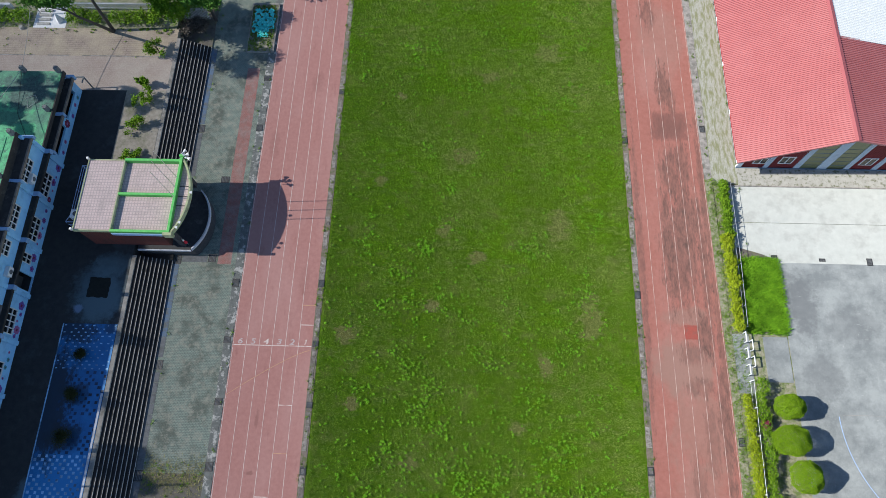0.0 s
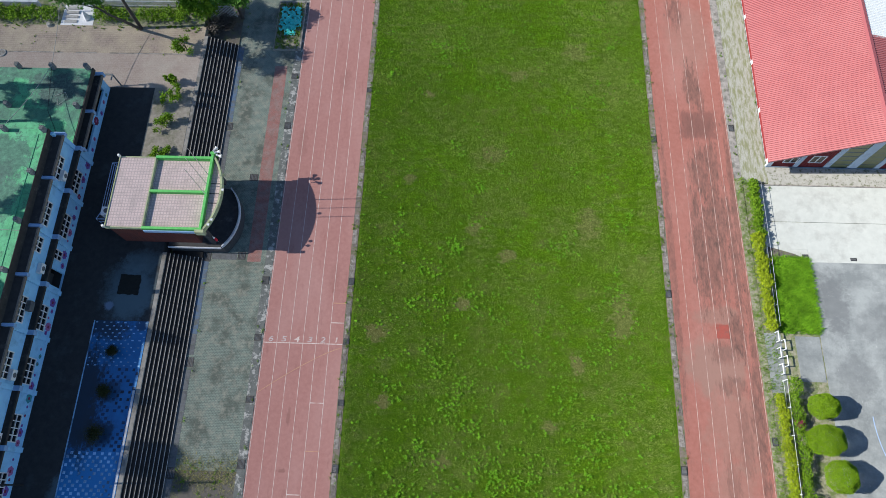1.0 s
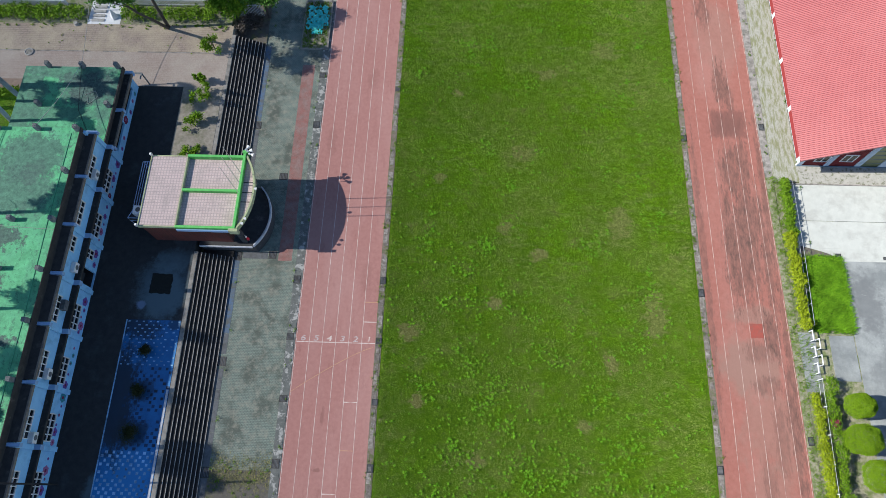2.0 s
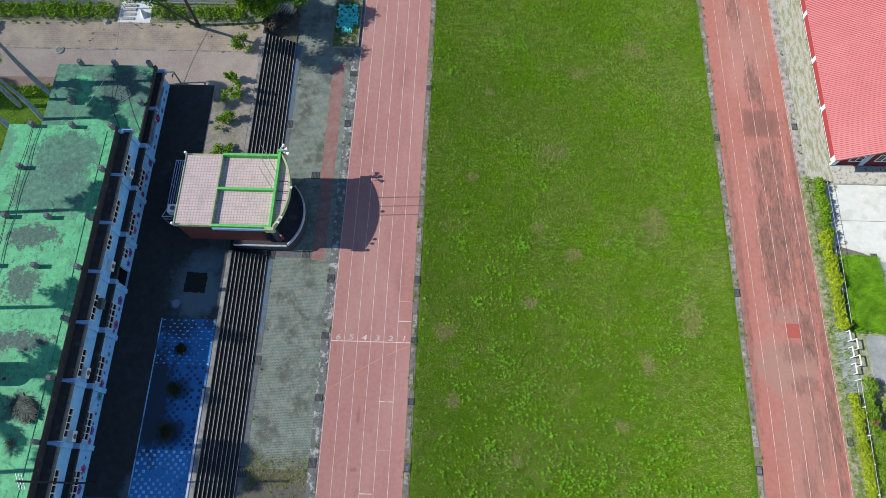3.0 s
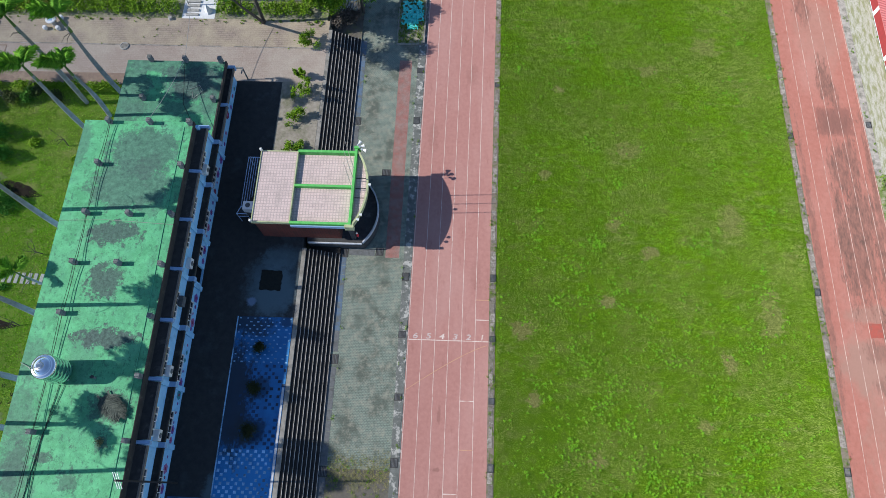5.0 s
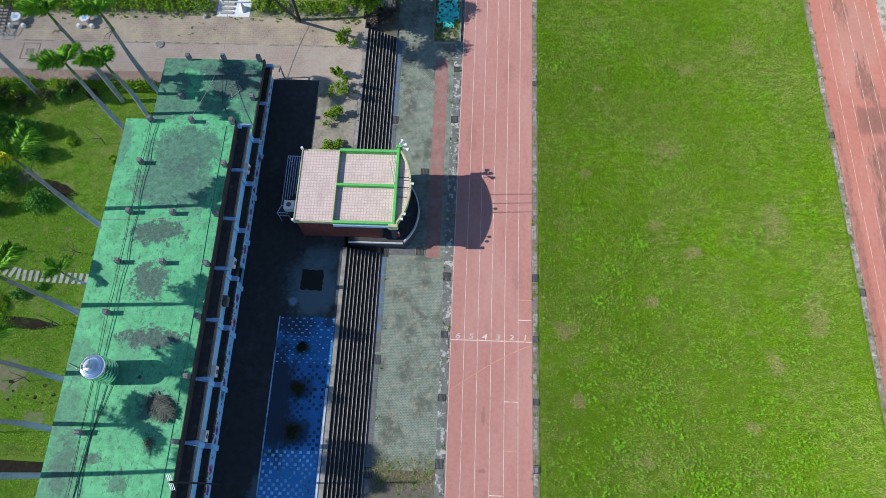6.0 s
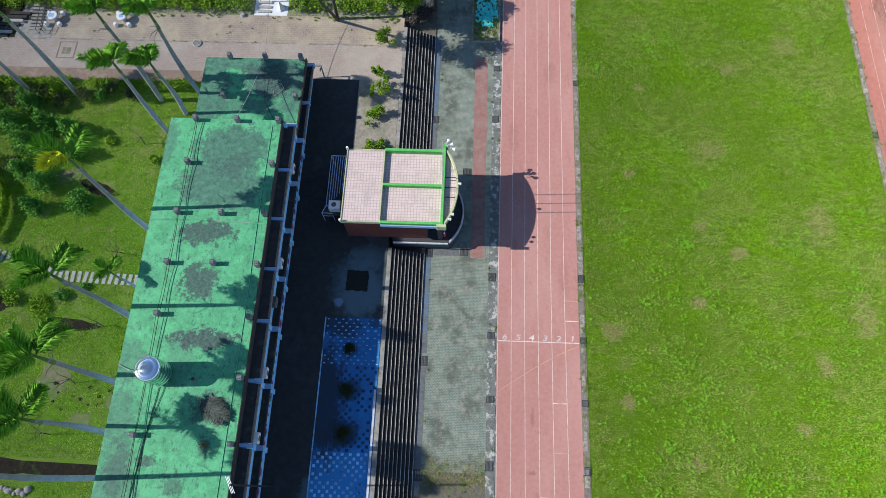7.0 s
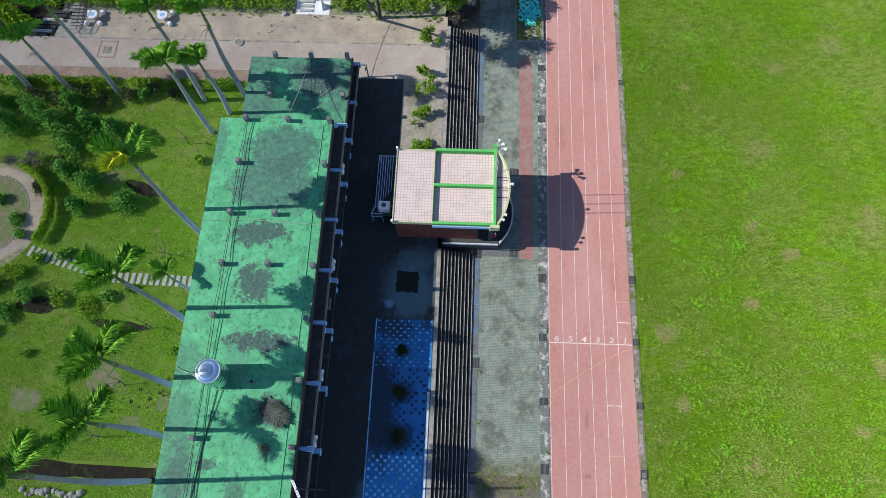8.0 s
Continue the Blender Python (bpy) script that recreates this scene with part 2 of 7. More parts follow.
M["kerb_stone"] = kerb_stone_material()
M["gutter_stone"] = surface("dark_gutter_concrete", (0.17, 0.18, 0.17), (0.11, 0.118, 0.11), 3.0, (0.46, 0.455, 0.43), 1.6, 0.52, 0.60, 0.85)
M["kerb_bed"] = surface("dirty_kerb_bed", (0.24, 0.19, 0.16), (0.15, 0.13, 0.10), 4.0, (0.10, 0.13, 0.04), 2.0, 0.48, 0.6, 0.8)
M["iron"] = surface("dark_iron", (0.035, 0.036, 0.04), (0.06, 0.058, 0.055), 5, None, rough=0.6, metal=0.4)
M["plate"] = surface("grey_drain_plate", (0.16, 0.17, 0.18), (0.11, 0.115, 0.12), 4, (0.06, 0.06, 0.055), 1.0)
M["blue_plate"] = surface("blue_painted_drain_plate", (0.09, 0.16, 0.27), (0.13, 0.17, 0.21), 2, (0.12, 0.12, 0.10), 1.2, 0.45, 0.6)
M["pavers"] = paving("grey_green_pavers", (0.225, 0.275, 0.235), (0.205, 0.250, 0.212), (0.135, 0.165, 0.140), 0.24, 0.13, (0.085, 0.098, 0.080), 0.45, 0.46, 0.60, 0.8, 0, 0.022, 0.5, (0.32, 0.31, 0.25))
M["pink_pavers"] = paving("red_pavers", (0.35, 0.155, 0.135), (0.31, 0.14, 0.12), (0.20, 0.10, 0.085), 0.22, 0.115, (0.30, 0.22, 0.20), 1.2, 0.40, 0.62, 0.8, dust=(0.20, 0.13, 0.115))
M["road"] = paving("pale_red_road_pavers", (0.375, 0.31, 0.27), (0.35, 0.285, 0.245), (0.29, 0.235, 0.20), 0.42, 0.21, (0.41, 0.36, 0.31), 0.3, 0.42, 0.6, 0.8)
M["road_worn"] = paving("worn_dusty_road_pavers", (0.35, 0.285, 0.245), (0.31, 0.25, 0.21), (0.235, 0.19, 0.15), 0.6, 0.24, (0.43, 0.37, 0.275), 0.4, 0.36, 0.62, 0.9, 0, 0.03)
M["road_edge"] = surface("brown_road_edge", (0.29, 0.205, 0.16), (0.22, 0.16, 0.125), 3.0, (0.38, 0.31, 0.23), 1.2, 0.5, 0.66, 0.7)


def plaza_material():
    s = Nodes("dark_asphalt")
    c = s.mix(s.ramp(s.noise(2.0, 6, 0.7), 0.3, 0.7), (0.036, 0.038, 0.040), (0.056, 0.057, 0.057))
    c = s.mix(s.ramp(s.noise(0.35, 6, 0.7, None, 3.0), 0.54, 0.7, 0, 0.6), c, (0.085, 0.10, 0.11))
    rag = s.ramp(s.noise(1.6, 9, 0.75, None, 6.0), 0.0, 1.0, -0.75, 0.75)
    c = blot(s, c, rag, ((-18.9, 4.0, 2.5, 3.0, 0.45), (-18.7, 3.6, 1.8, 2.2, 0.5), (-18.4, 6.6, 1.8, 1.2, 0.4), (-21.2, -13.2, 1.0, 1.8, 0.5)), (0.145, 0.22, 0.255))
    c = blot(s, c, rag, ((-20.5, 2.5, 0.45, 0.4, 0.8),), (0.22, 0.30, 0.42))
    g = s.noise(35, 4)
    c = s.mix(0.35, c, s.mix(g, (0.25, 0.25, 0.25), (0.75, 0.75, 0.75)), 'OVERLAY')
    s.bump(g, 0.3)
    return s.done(c, 0.9, 0, 0.2)


M["plaza"] = plaza_material()
M["bed_soil"] = surface("pale_gravel_bed", (0.36, 0.33, 0.28), (0.24, 0.215, 0.175), 3.0, (0.14, 0.15, 0.08), 1.0, 0.5, 0.65, 0.7)


def mosaic_material():
    s = Nodes("blue_floor_tile")
    c = s.mix(s.ramp(s.noise(1.5, 5), 0.3, 0.7), (0.020, 0.16, 0.40), (0.014, 0.11, 0.29))
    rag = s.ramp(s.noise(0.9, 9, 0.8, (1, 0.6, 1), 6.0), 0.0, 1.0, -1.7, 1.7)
    # brighter south end: bounced sunlight put into the tile colour
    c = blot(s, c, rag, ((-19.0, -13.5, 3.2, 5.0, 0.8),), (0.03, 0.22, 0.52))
    # near-black ragged blots, mostly along the west side and round the shrubs
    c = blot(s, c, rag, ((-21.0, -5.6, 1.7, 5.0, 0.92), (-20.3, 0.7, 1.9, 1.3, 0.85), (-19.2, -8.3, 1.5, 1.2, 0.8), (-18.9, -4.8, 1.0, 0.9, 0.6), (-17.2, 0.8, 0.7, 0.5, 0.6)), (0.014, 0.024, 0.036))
    g = s.noise(40, 3)
    c = s.mix(0.35, c, s.mix(g, (0.25, 0.25, 0.25), (0.75, 0.75, 0.75)), 'OVERLAY')
    s.bump(g, 0.25)
    return s.done(c, 0.5)


M["mosaic"] = mosaic_material()
M["mosaic_dark"] = surface("dark_blue_floor_tile", (0.010, 0.055, 0.15), (0.010, 0.035, 0.09), 2.0, (0.01, 0.016, 0.022), 0.6, 0.45, 0.6, 0.8, rough=0.5)
M["blue_path"] = surface("pale_blue_floor_paint", (0.05, 0.16, 0.34), (0.035, 0.11, 0.25), 1.2, (0.02, 0.04, 0.07), 0.7, 0.5, 0.65, 0.7, rough=0.6)
M["mosaic_light"] = surface("pale_blue_floor_tile", (0.34, 0.60, 0.84), (0.24, 0.48, 0.72), 3.0, (0.03, 0.07, 0.12), 0.6, 0.45, 0.62, 0.9, rough=0.5)
M["step"] = surface("near_black_concrete_step", (0.034, 0.031, 0.030), (0.020, 0.019, 0.019), 2.0, (0.065, 0.06, 0.055), 0.8, 0.55, 0.7, 0.6)
M["nosing"] = surface("pale_step_nosing", (0.56, 0.53, 0.50), (0.40, 0.38, 0.36), 3.0, (0.09, 0.085, 0.08), 1.1, 0.50, 0.66, 0.85)
M["coping"] = surface("pale_concrete_coping", (0.36, 0.345, 0.315), (0.24, 0.225, 0.205), 2.0, (0.12, 0.115, 0.10), 0.8, 0.5, 0.66, 0.8)
M["yard_new"] = surface("pale_concrete_slab", (0.52, 0.535, 0.50), (0.45, 0.465, 0.435), 1.2, (0.30, 0.295, 0.275), 0.5, 0.5, 0.7, 0.6)


def old_yard_material():
    s = Nodes("grey_stained_concrete")
    c = s.mix(s.ramp(s.noise(0.35, 9, 0.75, None, 5.0), 0.40, 0.60), (0.195, 0.212, 0.214), (0.315, 0.335, 0.33))
    c = s.mix(s.ramp(s.noise(1.6, 8, 0.8, (1, 0.5, 1), 2.0), 0.54, 0.68, 0, 0.45), c, (0.19, 0.20, 0.20))
    c = blot(s, c, s.ramp(s.noise(0.7, 8, 0.75, None, 4.0), 0.0, 1.0, -1.6, 1.6), ((43.2, 4.8, 1.2, 2.8, 0.75), (47.0, 3.0, 2.5, 1.6, 0.4), (44.0, -1.5, 1.6, 2.0, 0.45)), (0.15, 0.16, 0.165))
    for st, off in (((0.5, 2.6, 1), 15.0), ((2.4, 0.6, 1), 31.0)):
        c = s.mix(s.ramp(s.noise(1.5, 9, 0.85, st, off), 0.60, 0.66, 0, 0.6), c, (0.55, 0.56, 0.53))
    g = s.noise(30, 4)
    c = s.mix(0.35, c, s.mix(g, (0.25, 0.25, 0.25), (0.75, 0.75, 0.75)), 'OVERLAY')
    s.bump(g, 0.25)
    return s.done(c, 0.9)


M["yard_old"] = old_yard_material()
M["beige"] = surface("grassy_beige_pavers", (0.47, 0.465, 0.42), (0.25, 0.25, 0.20), 12.0, (0.19, 0.20, 0.085), 2.4, 0.46, 0.58, 0.8, stretch=(1.6, 0.35, 1))
M["mossy_walk"] = surface("mossy_concrete_walk", (0.42, 0.41, 0.375), (0.33, 0.325, 0.29), 2.0, (0.12, 0.13, 0.07), 2.6, 0.52, 0.62, 0.85)
M["weedy"] = surface("weedy_gravel_verge", (0.33, 0.31, 0.24), (0.20, 0.20, 0.12), 4.0, (0.10, 0.15, 0.03), 1.6, 0.45, 0.6, 0.85)
# dark soil tone, also used where shade is put into the ground colour
M["soil_and_shade"] = surface("dark_soil_and_shade", (0.016, 0.013, 0.010), (0.034, 0.028, 0.020), 3.0, (0.045, 0.08, 0.012), 1.2, 0.54, 0.66, 0.8, spec=0.05)
M["bare_soil"] = surface("dry_bare_soil", (0.25, 0.20, 0.13), (0.17, 0.14, 0.09), 4.0, (0.11, 0.18, 0.03), 1.8, 0.40, 0.56, 0.95)


def roof_material():
    s = Nodes("green_roof_coating")
    c = s.mix(s.ramp(s.noise(1.1, 9, 0.78), 0.34, 0.64), (0.038, 0.200, 0.090), (0.090, 0.385, 0.180))
    c = s.mix(s.ramp(s.noise(0.4, 4, 0.6, None, 14.0), 0.5, 0.72, 0, 0.5), c, (0.100, 0.325, 0.195))
    c = s.mix(s.ramp(s.noise(0.3, 8, 0.7, None, 33.0), 0.50, 0.66, 0, 0.45), c, (0.052, 0.235, 0.13))
    c = s.mix(s.ramp(s.noise(3.2, 9, 0.8, (1, 0.7, 1), 2.0), 0.54, 0.60, 0, 0.75), c, (0.026, 0.105, 0.068))
    c = s.mix(s.ramp(s.noise(1.4, 9, 0.85, (1.0, 0.5, 1), 21.0), 0.56, 0.63, 0, 0.75), c, (0.036, 0.10, 0.07))
    c = s.mix(s.ramp(s.noise(7.0, 8, 0.8, None, 51.0), 0.62, 0.68, 0, 0.6), c, (0.22, 0.50, 0.33))
    # broad grey water marks; on the wing they also put shade into the colour
    soft = s.ramp(s.noise(1.3, 9, 0.78, None, 6.0), 0.0, 1.0, -1.3, 1.3)
    grey = s.mix(s.ramp(s.noise(2.6, 9, 0.85, None, 8.0), 0.38, 0.62), (0.020, 0.058, 0.050), (0.070, 0.180, 0.125))
    c = blot(s, c, soft, ((-29.2, 13.4, 2.9, 2.3, 0.9), (-29.9, 10.3, 3.3, 2.2, 0.9), (-33.6, 21.0, 1.9, 3.6, 0.85), (-27.6, 22.3, 3.0, 2.0, 0.9), (-30.0, 24.2, 5.0, 0.9, 0.8), (-29.6, 19.6, 4.6, 0.7, 0.7), (-25.8, 21.5, 0.8, 4.0, 0.7), (-31.0, 17.4, 3.0, 0.8, 0.5), (-34.6, 14.0, 0.6, 2.0, 0.6), (-34.0, -4.2, 1.0, 1.5, 0.55), (-34.0, -8.0, 1.0, 2.0, 0.6), (-33.6, -13.0, 1.2, 4.0, 0.6), (-30.5, -4.0, 1.0, 2.4, 0.35), (-27.8, 8.6, 1.2, 1.0, 0.5)), grey, 0.92)
    # black mould
    rag = s.ramp(s.noise(1.3, 9, 0.78, None, 6.0), 0.0, 1.0, -2.3, 2.3)
    mould = s.mix(s.ramp(s.noise(4.0, 8, 0.75, None, 8.0), 0.38, 0.64), (0.014, 0.029, 0.032), (0.062, 0.115, 0.100))
    c = blot(s, c, rag, ((-30.2, 6.0, 2.0, 0.9, 0.9), (-30.2, 2.1, 1.4, 1.4, 0.9), (-29.0, -2.4, 2.2, 0.7, 0.95), (-27.6, -7.4, 1.5, 1.1, 0.7), (-31.7, -11.2, 0.6, 0.4, 0.8), (-29.4, -12.6, 0.8, 0.7, 0.6), (-27.6, 22.2, 1.9, 1.4, 0.9), (-29.6, 23.2, 1.2, 0.7, 0.6), (-28.6, 12.0, 0.9, 1.3, 0.4), (-33.6, -12.0, 0.8, 1.5, 0.6), (-27.6, -9.9, 0.5, 0.5, 0.7)), mould, 0.9)
    g = s.noise(30, 4)
    c = s.mix(0.3, c, s.mix(g, (0.25, 0.25, 0.25), (0.75, 0.75, 0.75)), 'OVERLAY')
    s.bump(s.noise(5, 5), 0.25, 0.02)
    return s.done(c, 0.7, 0, 0.3)


M["roof"] = roof_material()
# wall paint with the blue of skylit shade put into its colour
M["white_wall"] = surface("sky_tinted_wall", (0.36, 0.66, 0.88), (0.29, 0.56, 0.80), 1.5, (0.17, 0.34, 0.50), 0.9, 0.52, 0.72, 0.6)
M["ledge"] = surface("mouldy_ledge_concrete", (0.060, 0.055, 0.05), (0.035, 0.033, 0.032), 2.0, (0.14, 0.125, 0.11), 1.2, 0.58, 0.7, 0.6)
M["upstand"] = surface("brown_weathered_concrete", (0.25, 0.215, 0.18), (0.16, 0.14, 0.12), 3.0, (0.07, 0.065, 0.06), 1.4, 0.5, 0.66, 0.7)
M["post"] = surface("grey_concrete_stub", (0.24, 0.25, 0.245), (0.16, 0.17, 0.17), 5.0, (0.08, 0.09, 0.08), 2.0)
M["glass"] = Nodes("dark_window_glass").done((0.012, 0.016, 0.02), 0.12, 0, 0.5)
M["white_frame"] = surface("white_aluminium", (0.78, 0.79, 0.80), (0.70, 0.71, 0.73), 6.0, rough=0.5, bump=0.05)
M["rail_blue"] = surface("pale_blue_rail_paint", (0.34, 0.48, 0.72), (0.42, 0.55, 0.76), 4.0, rough=0.5, bump=0.05)
M["pink_tile"] = paving("pink_roof_tile", (0.66, 0.545, 0.515), (0.62, 0.51, 0.485), (0.47, 0.39, 0.37), 0.26, 0.26, (0.40, 0.34, 0.315), 1.1, 0.48, 0.7, 0.6, 0, 0.03, 0.0)
M["green_beam"] = surface("bright_green_paint", (0.065, 0.31, 0.07), (0.10, 0.40, 0.10), 2.5, (0.30, 0.47, 0.27), 1.5, 0.6, 0.72, 0.6, rough=0.6)
M["rim"] = surface("yellow_green_paint", (0.50, 0.55, 0.30), (0.42, 0.44, 0.28), 3.0, (0.20, 0.20, 0.14), 1.6, 0.5, 0.66, 0.7)
M["dark_wall"] = surface("dark_tile_wall", (0.07, 0.072, 0.075), (0.045, 0.046, 0.05), 3.0, (0.14, 0.145, 0.145), 0.9, 0.55, 0.68, 0.6)
M["brick_wall"] = paving("dark_red_wall_tile", (0.16, 0.045, 0.035), (0.13, 0.04, 0.032), (0.07, 0.04, 0.035), 0.24, 0.08, (0.07, 0.04, 0.035), 0.7)
M["white_rim"] = surface("white_painted_parapet", (0.58, 0.60, 0.64), (0.48, 0.50, 0.54), 3.0, (0.25, 0.26, 0.28), 1.5, 0.52, 0.7, 0.6)
M["blue_band"] = surface("pale_blue_paint", (0.30, 0.46, 0.66), (0.26, 0.40, 0.60), 3.0)
M["steel"] = surface("galvanised_steel", (0.62, 0.63, 0.64), (0.52, 0.53, 0.55), 8.0, rough=0.4, metal=0.6, bump=0.05)
M["tank"] = Nodes("polished_stainless_steel").done((0.80, 0.85, 0.90), 0.16, 1.0, 0.5)
M["cable"] = surface("black_cable", (0.02, 0.02, 0.022), (0.035, 0.035, 0.035), 6.0, bump=0)
M["roof_pipe"] = surface("green_conduit_paint", (0.16, 0.55, 0.32), (0.10, 0.42, 0.24), 4.0, bump=0)
M["cable_pale"] = surface("pale_cable", (0.40, 0.40, 0.38), (0.32, 0.32, 0.30), 6.0, bump=0)
M["red_roof"] = surface("coral_red_metal_roof", (0.45, 0.150, 0.150), (0.41, 0.134, 0.136), 0.8, (0.48, 0.18, 0.178), 0.15, 0.45, 0.65, 0.6, rough=0.5, bump=0.05)
M["ridge"] = surface("red_ridge_capping", (0.37, 0.10, 0.105), (0.33, 0.09, 0.095), 1.0, rough=0.55, bump=0.05)
M["white_roof"] = surface("white_metal_roof", (0.86, 0.87, 0.83), (0.82, 0.83, 0.79), 0.8, rough=0.45, bump=0.05)
M["red_panel"] = surface("dark_red_wall_panel", (0.26, 0.035, 0.035), (0.21, 0.03, 0.03), 2.0)
M["olive"] = surface("olive_glazed_panel", (0.20, 0.205, 0.10), (0.16, 0.17, 0.085), 1.0, rough=0.35)
M["pilaster"] = surface("pale_grey_pilaster", (0.62, 0.66, 0.68), (0.55, 0.59, 0.62), 2.0, (0.34, 0.38, 0.40), 1.0, 0.55, 0.7, 0.5)
M["plinth"] = surface("blue_grey_plinth", (0.18, 0.24, 0.30), (0.12, 0.17, 0.22), 2.0)
M["trunk"] = surface("grey_palm_bark", (0.33, 0.32, 0.30), (0.24, 0.235, 0.22), 3.0, (0.15, 0.155, 0.13), 1.5, 0.5, 0.7, 0.6)
M["shaft"] = surface("green_crown_shaft", (0.10, 0.17, 0.04), (0.14, 0.21, 0.06), 3.0)
M["frond"] = leafy("palm_frond", (0.075, 0.235, 0.016), (0.25, 0.50, 0.045), 0.3)
M["frond_yellow"] = leafy("yellowing_palm_frond", (0.55, 0.56, 0.03), (0.36, 0.48, 0.03), 0.1)
M["hedge"] = leafy("hedge_leaves", (0.09, 0.20, 0.010), (0.20, 0.33, 0.018), 0.4)
M["hedge_yellow"] = leafy("golden_hedge_leaves", (0.22, 0.31, 0.012), (0.38, 0.45, 0.02), 0.35)
M["topiary"] = leafy("clipped_topiary_leaves", (0.135, 0.255, 0.008), (0.22, 0.36, 0.014), 0.3)
M["dark_leaves"] = leafy("dark_green_leaves", (0.050, 0.150, 0.018), (0.105, 0.225, 0.036), 0.4)
M["dry_grass"] = leafy("straw_grass", (0.30, 0.26, 0.13), (0.22, 0.24, 0.08), 0.3)
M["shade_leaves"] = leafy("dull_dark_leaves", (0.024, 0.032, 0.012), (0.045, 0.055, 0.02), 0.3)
M["mat_black"] = surface("black_rubber", (0.010, 0.012, 0.010), (0.020, 0.022, 0.018), 5.0)
M["conifer"] = leafy("conifer_sprays", (0.052, 0.165, 0.022), (0.12, 0.295, 0.038), 0.3)
M["dry_twigs"] = leafy("dry_grey_twigs", (0.07, 0.062, 0.055), (0.14, 0.125, 0.11), 0.3)
M["tall_grass"] = leafy("tall_grass_blades", (0.115, 0.31, 0.012), (0.29, 0.55, 0.028), 0.75)
M["brown_leaves"] = leafy("dark_brownish_leaves", (0.030, 0.060, 0.014), (0.085, 0.095, 0.035), 0.4)
M["dead_frond"] = leafy("dead_palm_frond", (0.035, 0.045, 0.040), (0.085, 0.10, 0.085), 0.3)
M["purple_leaves"] = leafy("dull_purple_leaves", (0.10, 0.085, 0.085), (0.15, 0.13, 0.12), 0.4)
M["bark"] = surface("dark_tree_bark", (0.055, 0.047, 0.04), (0.09, 0.08, 0.07), 6.0)
M["tarp"] = surface("turquoise_plastic_sheet", (0.05, 0.55, 0.52), (0.10, 0.66, 0.62), 2.0, (0.20, 0.42, 0.36), 1.8, 0.55, 0.7, 0.5, rough=0.45)
M["stone"] = surface("pale_stone", (0.46, 0.45, 0.42), (0.36, 0.35, 0.33), 4.0, (0.22, 0.22, 0.20), 1.5)
M["white_stone"] = surface("white_terrazzo", (0.72, 0.73, 0.74), (0.62, 0.63, 0.64), 5.0)
M["horn"] = surface("pale_grey_horn", (0.60, 0.62, 0.62), (0.50, 0.52, 0.52), 5.0, rough=0.5)
M["purple"] = surface("purple_mural_paint", (0.22, 0.10, 0.38), (0.16, 0.08, 0.30), 6.0)
M["pink"] = surface("pink_mural_paint", (0.42, 0.15, 0.32), (0.34, 0.13, 0.28), 6.0)
M["crimson"] = surface("crimson_mural_paint", (0.24, 0.03, 0.07), (0.18, 0.03, 0.07), 6.0)
M["teal_paint"] = surface("teal_mural_paint", (0.06, 0.30, 0.36), (0.06, 0.26, 0.30), 6.0)
M["red_square"] = surface("bright_red_patch", (0.36, 0.085, 0.065), (0.30, 0.08, 0.06), 3.0, (0.22, 0.10, 0.08), 2.0, 0.5, 0.64, 0.7)
M["flag_red"] = surface("red_flag_cloth", (0.62, 0.03, 0.05), (0.50, 0.02, 0.04), 5.0, bump=0.1)
M["red_earth"] = surface("red_brick_pavement", (0.42, 0.17, 0.14), (0.36, 0.15, 0.12), 2.0)

# helpers ---------------------------------------------------------------
ORIGIN = {}


def thing(name, loc, label, category, group="", kind=""):
    ob = new(name)
    ob.location = loc
    ob.empty_display_size = 0.3
    ORIGIN[ob.name] = Vector(loc)
    return tagged(ob, label, category, group, kind)


def finish(name, me, mat, parent=None, label="", shift=True):
    me.materials.append(mat)
    ob = new(name, me)
    if parent is not None:
        o = ORIGIN[parent.name]
        if shift:
            me.transform(Matrix.Translation(-o))
        ob.parent = parent
        ORIGIN[ob.name] = o
    else:
        ORIGIN[ob.name] = Vector((0, 0, 0))
    if label:
        ob["label"] = label
    return ob


def part(name, bm, mat, parent=None, label="", smooth=False):
    me = bpy.data.meshes.new(name)
    bmesh.ops.recalc_face_normals(bm, faces=bm.faces)
    if smooth:
        for f in bm.faces:
            f.smooth = True
    bm.to_mesh(me)
    bm.free()
    return finish(name, me, mat, parent, label)


def raw(name, verts, faces, mat, parent=None, label=""):
    me = bpy.data.meshes.new(name)
    verts, faces = np.asarray(verts, np.float32), np.asarray(faces, np.int32)
    k = faces.shape[1]
    me.vertices.add(len(verts))
    me.vertices.foreach_set("co", verts.ravel())
    me.loops.add(faces.size)
    me.loops.foreach_set("vertex_index", faces.ravel())
    me.polygons.add(len(faces))
    me.polygons.foreach_set("loop_start", np.arange(0, faces.size, k, dtype=np.int32))
    me.update(calc_edges=True)
    me.validate()
    return finish(name, me, mat, parent, label)


def structure(name, bm, mat, label, category):
    return tagged(part(name, bm, mat), label, category, "", "structure")


def box(bm, x0, x1, y0, y1, z0, z1, bevel=0.0):
    m = Matrix.Translation(((x0 + x1) / 2, (y0 + y1) / 2, (z0 + z1) / 2)) @ Matrix.Diagonal((x1 - x0, y1 - y0, z1 - z0, 1))
    r = bmesh.ops.create_cube(bm, size=1.0, matrix=m)
    if bevel:
        es = list({e for v in r["verts"] for e in v.link_edges})
        bmesh.ops.bevel(bm, geom=es, offset=bevel, segments=1, affect='EDGES')


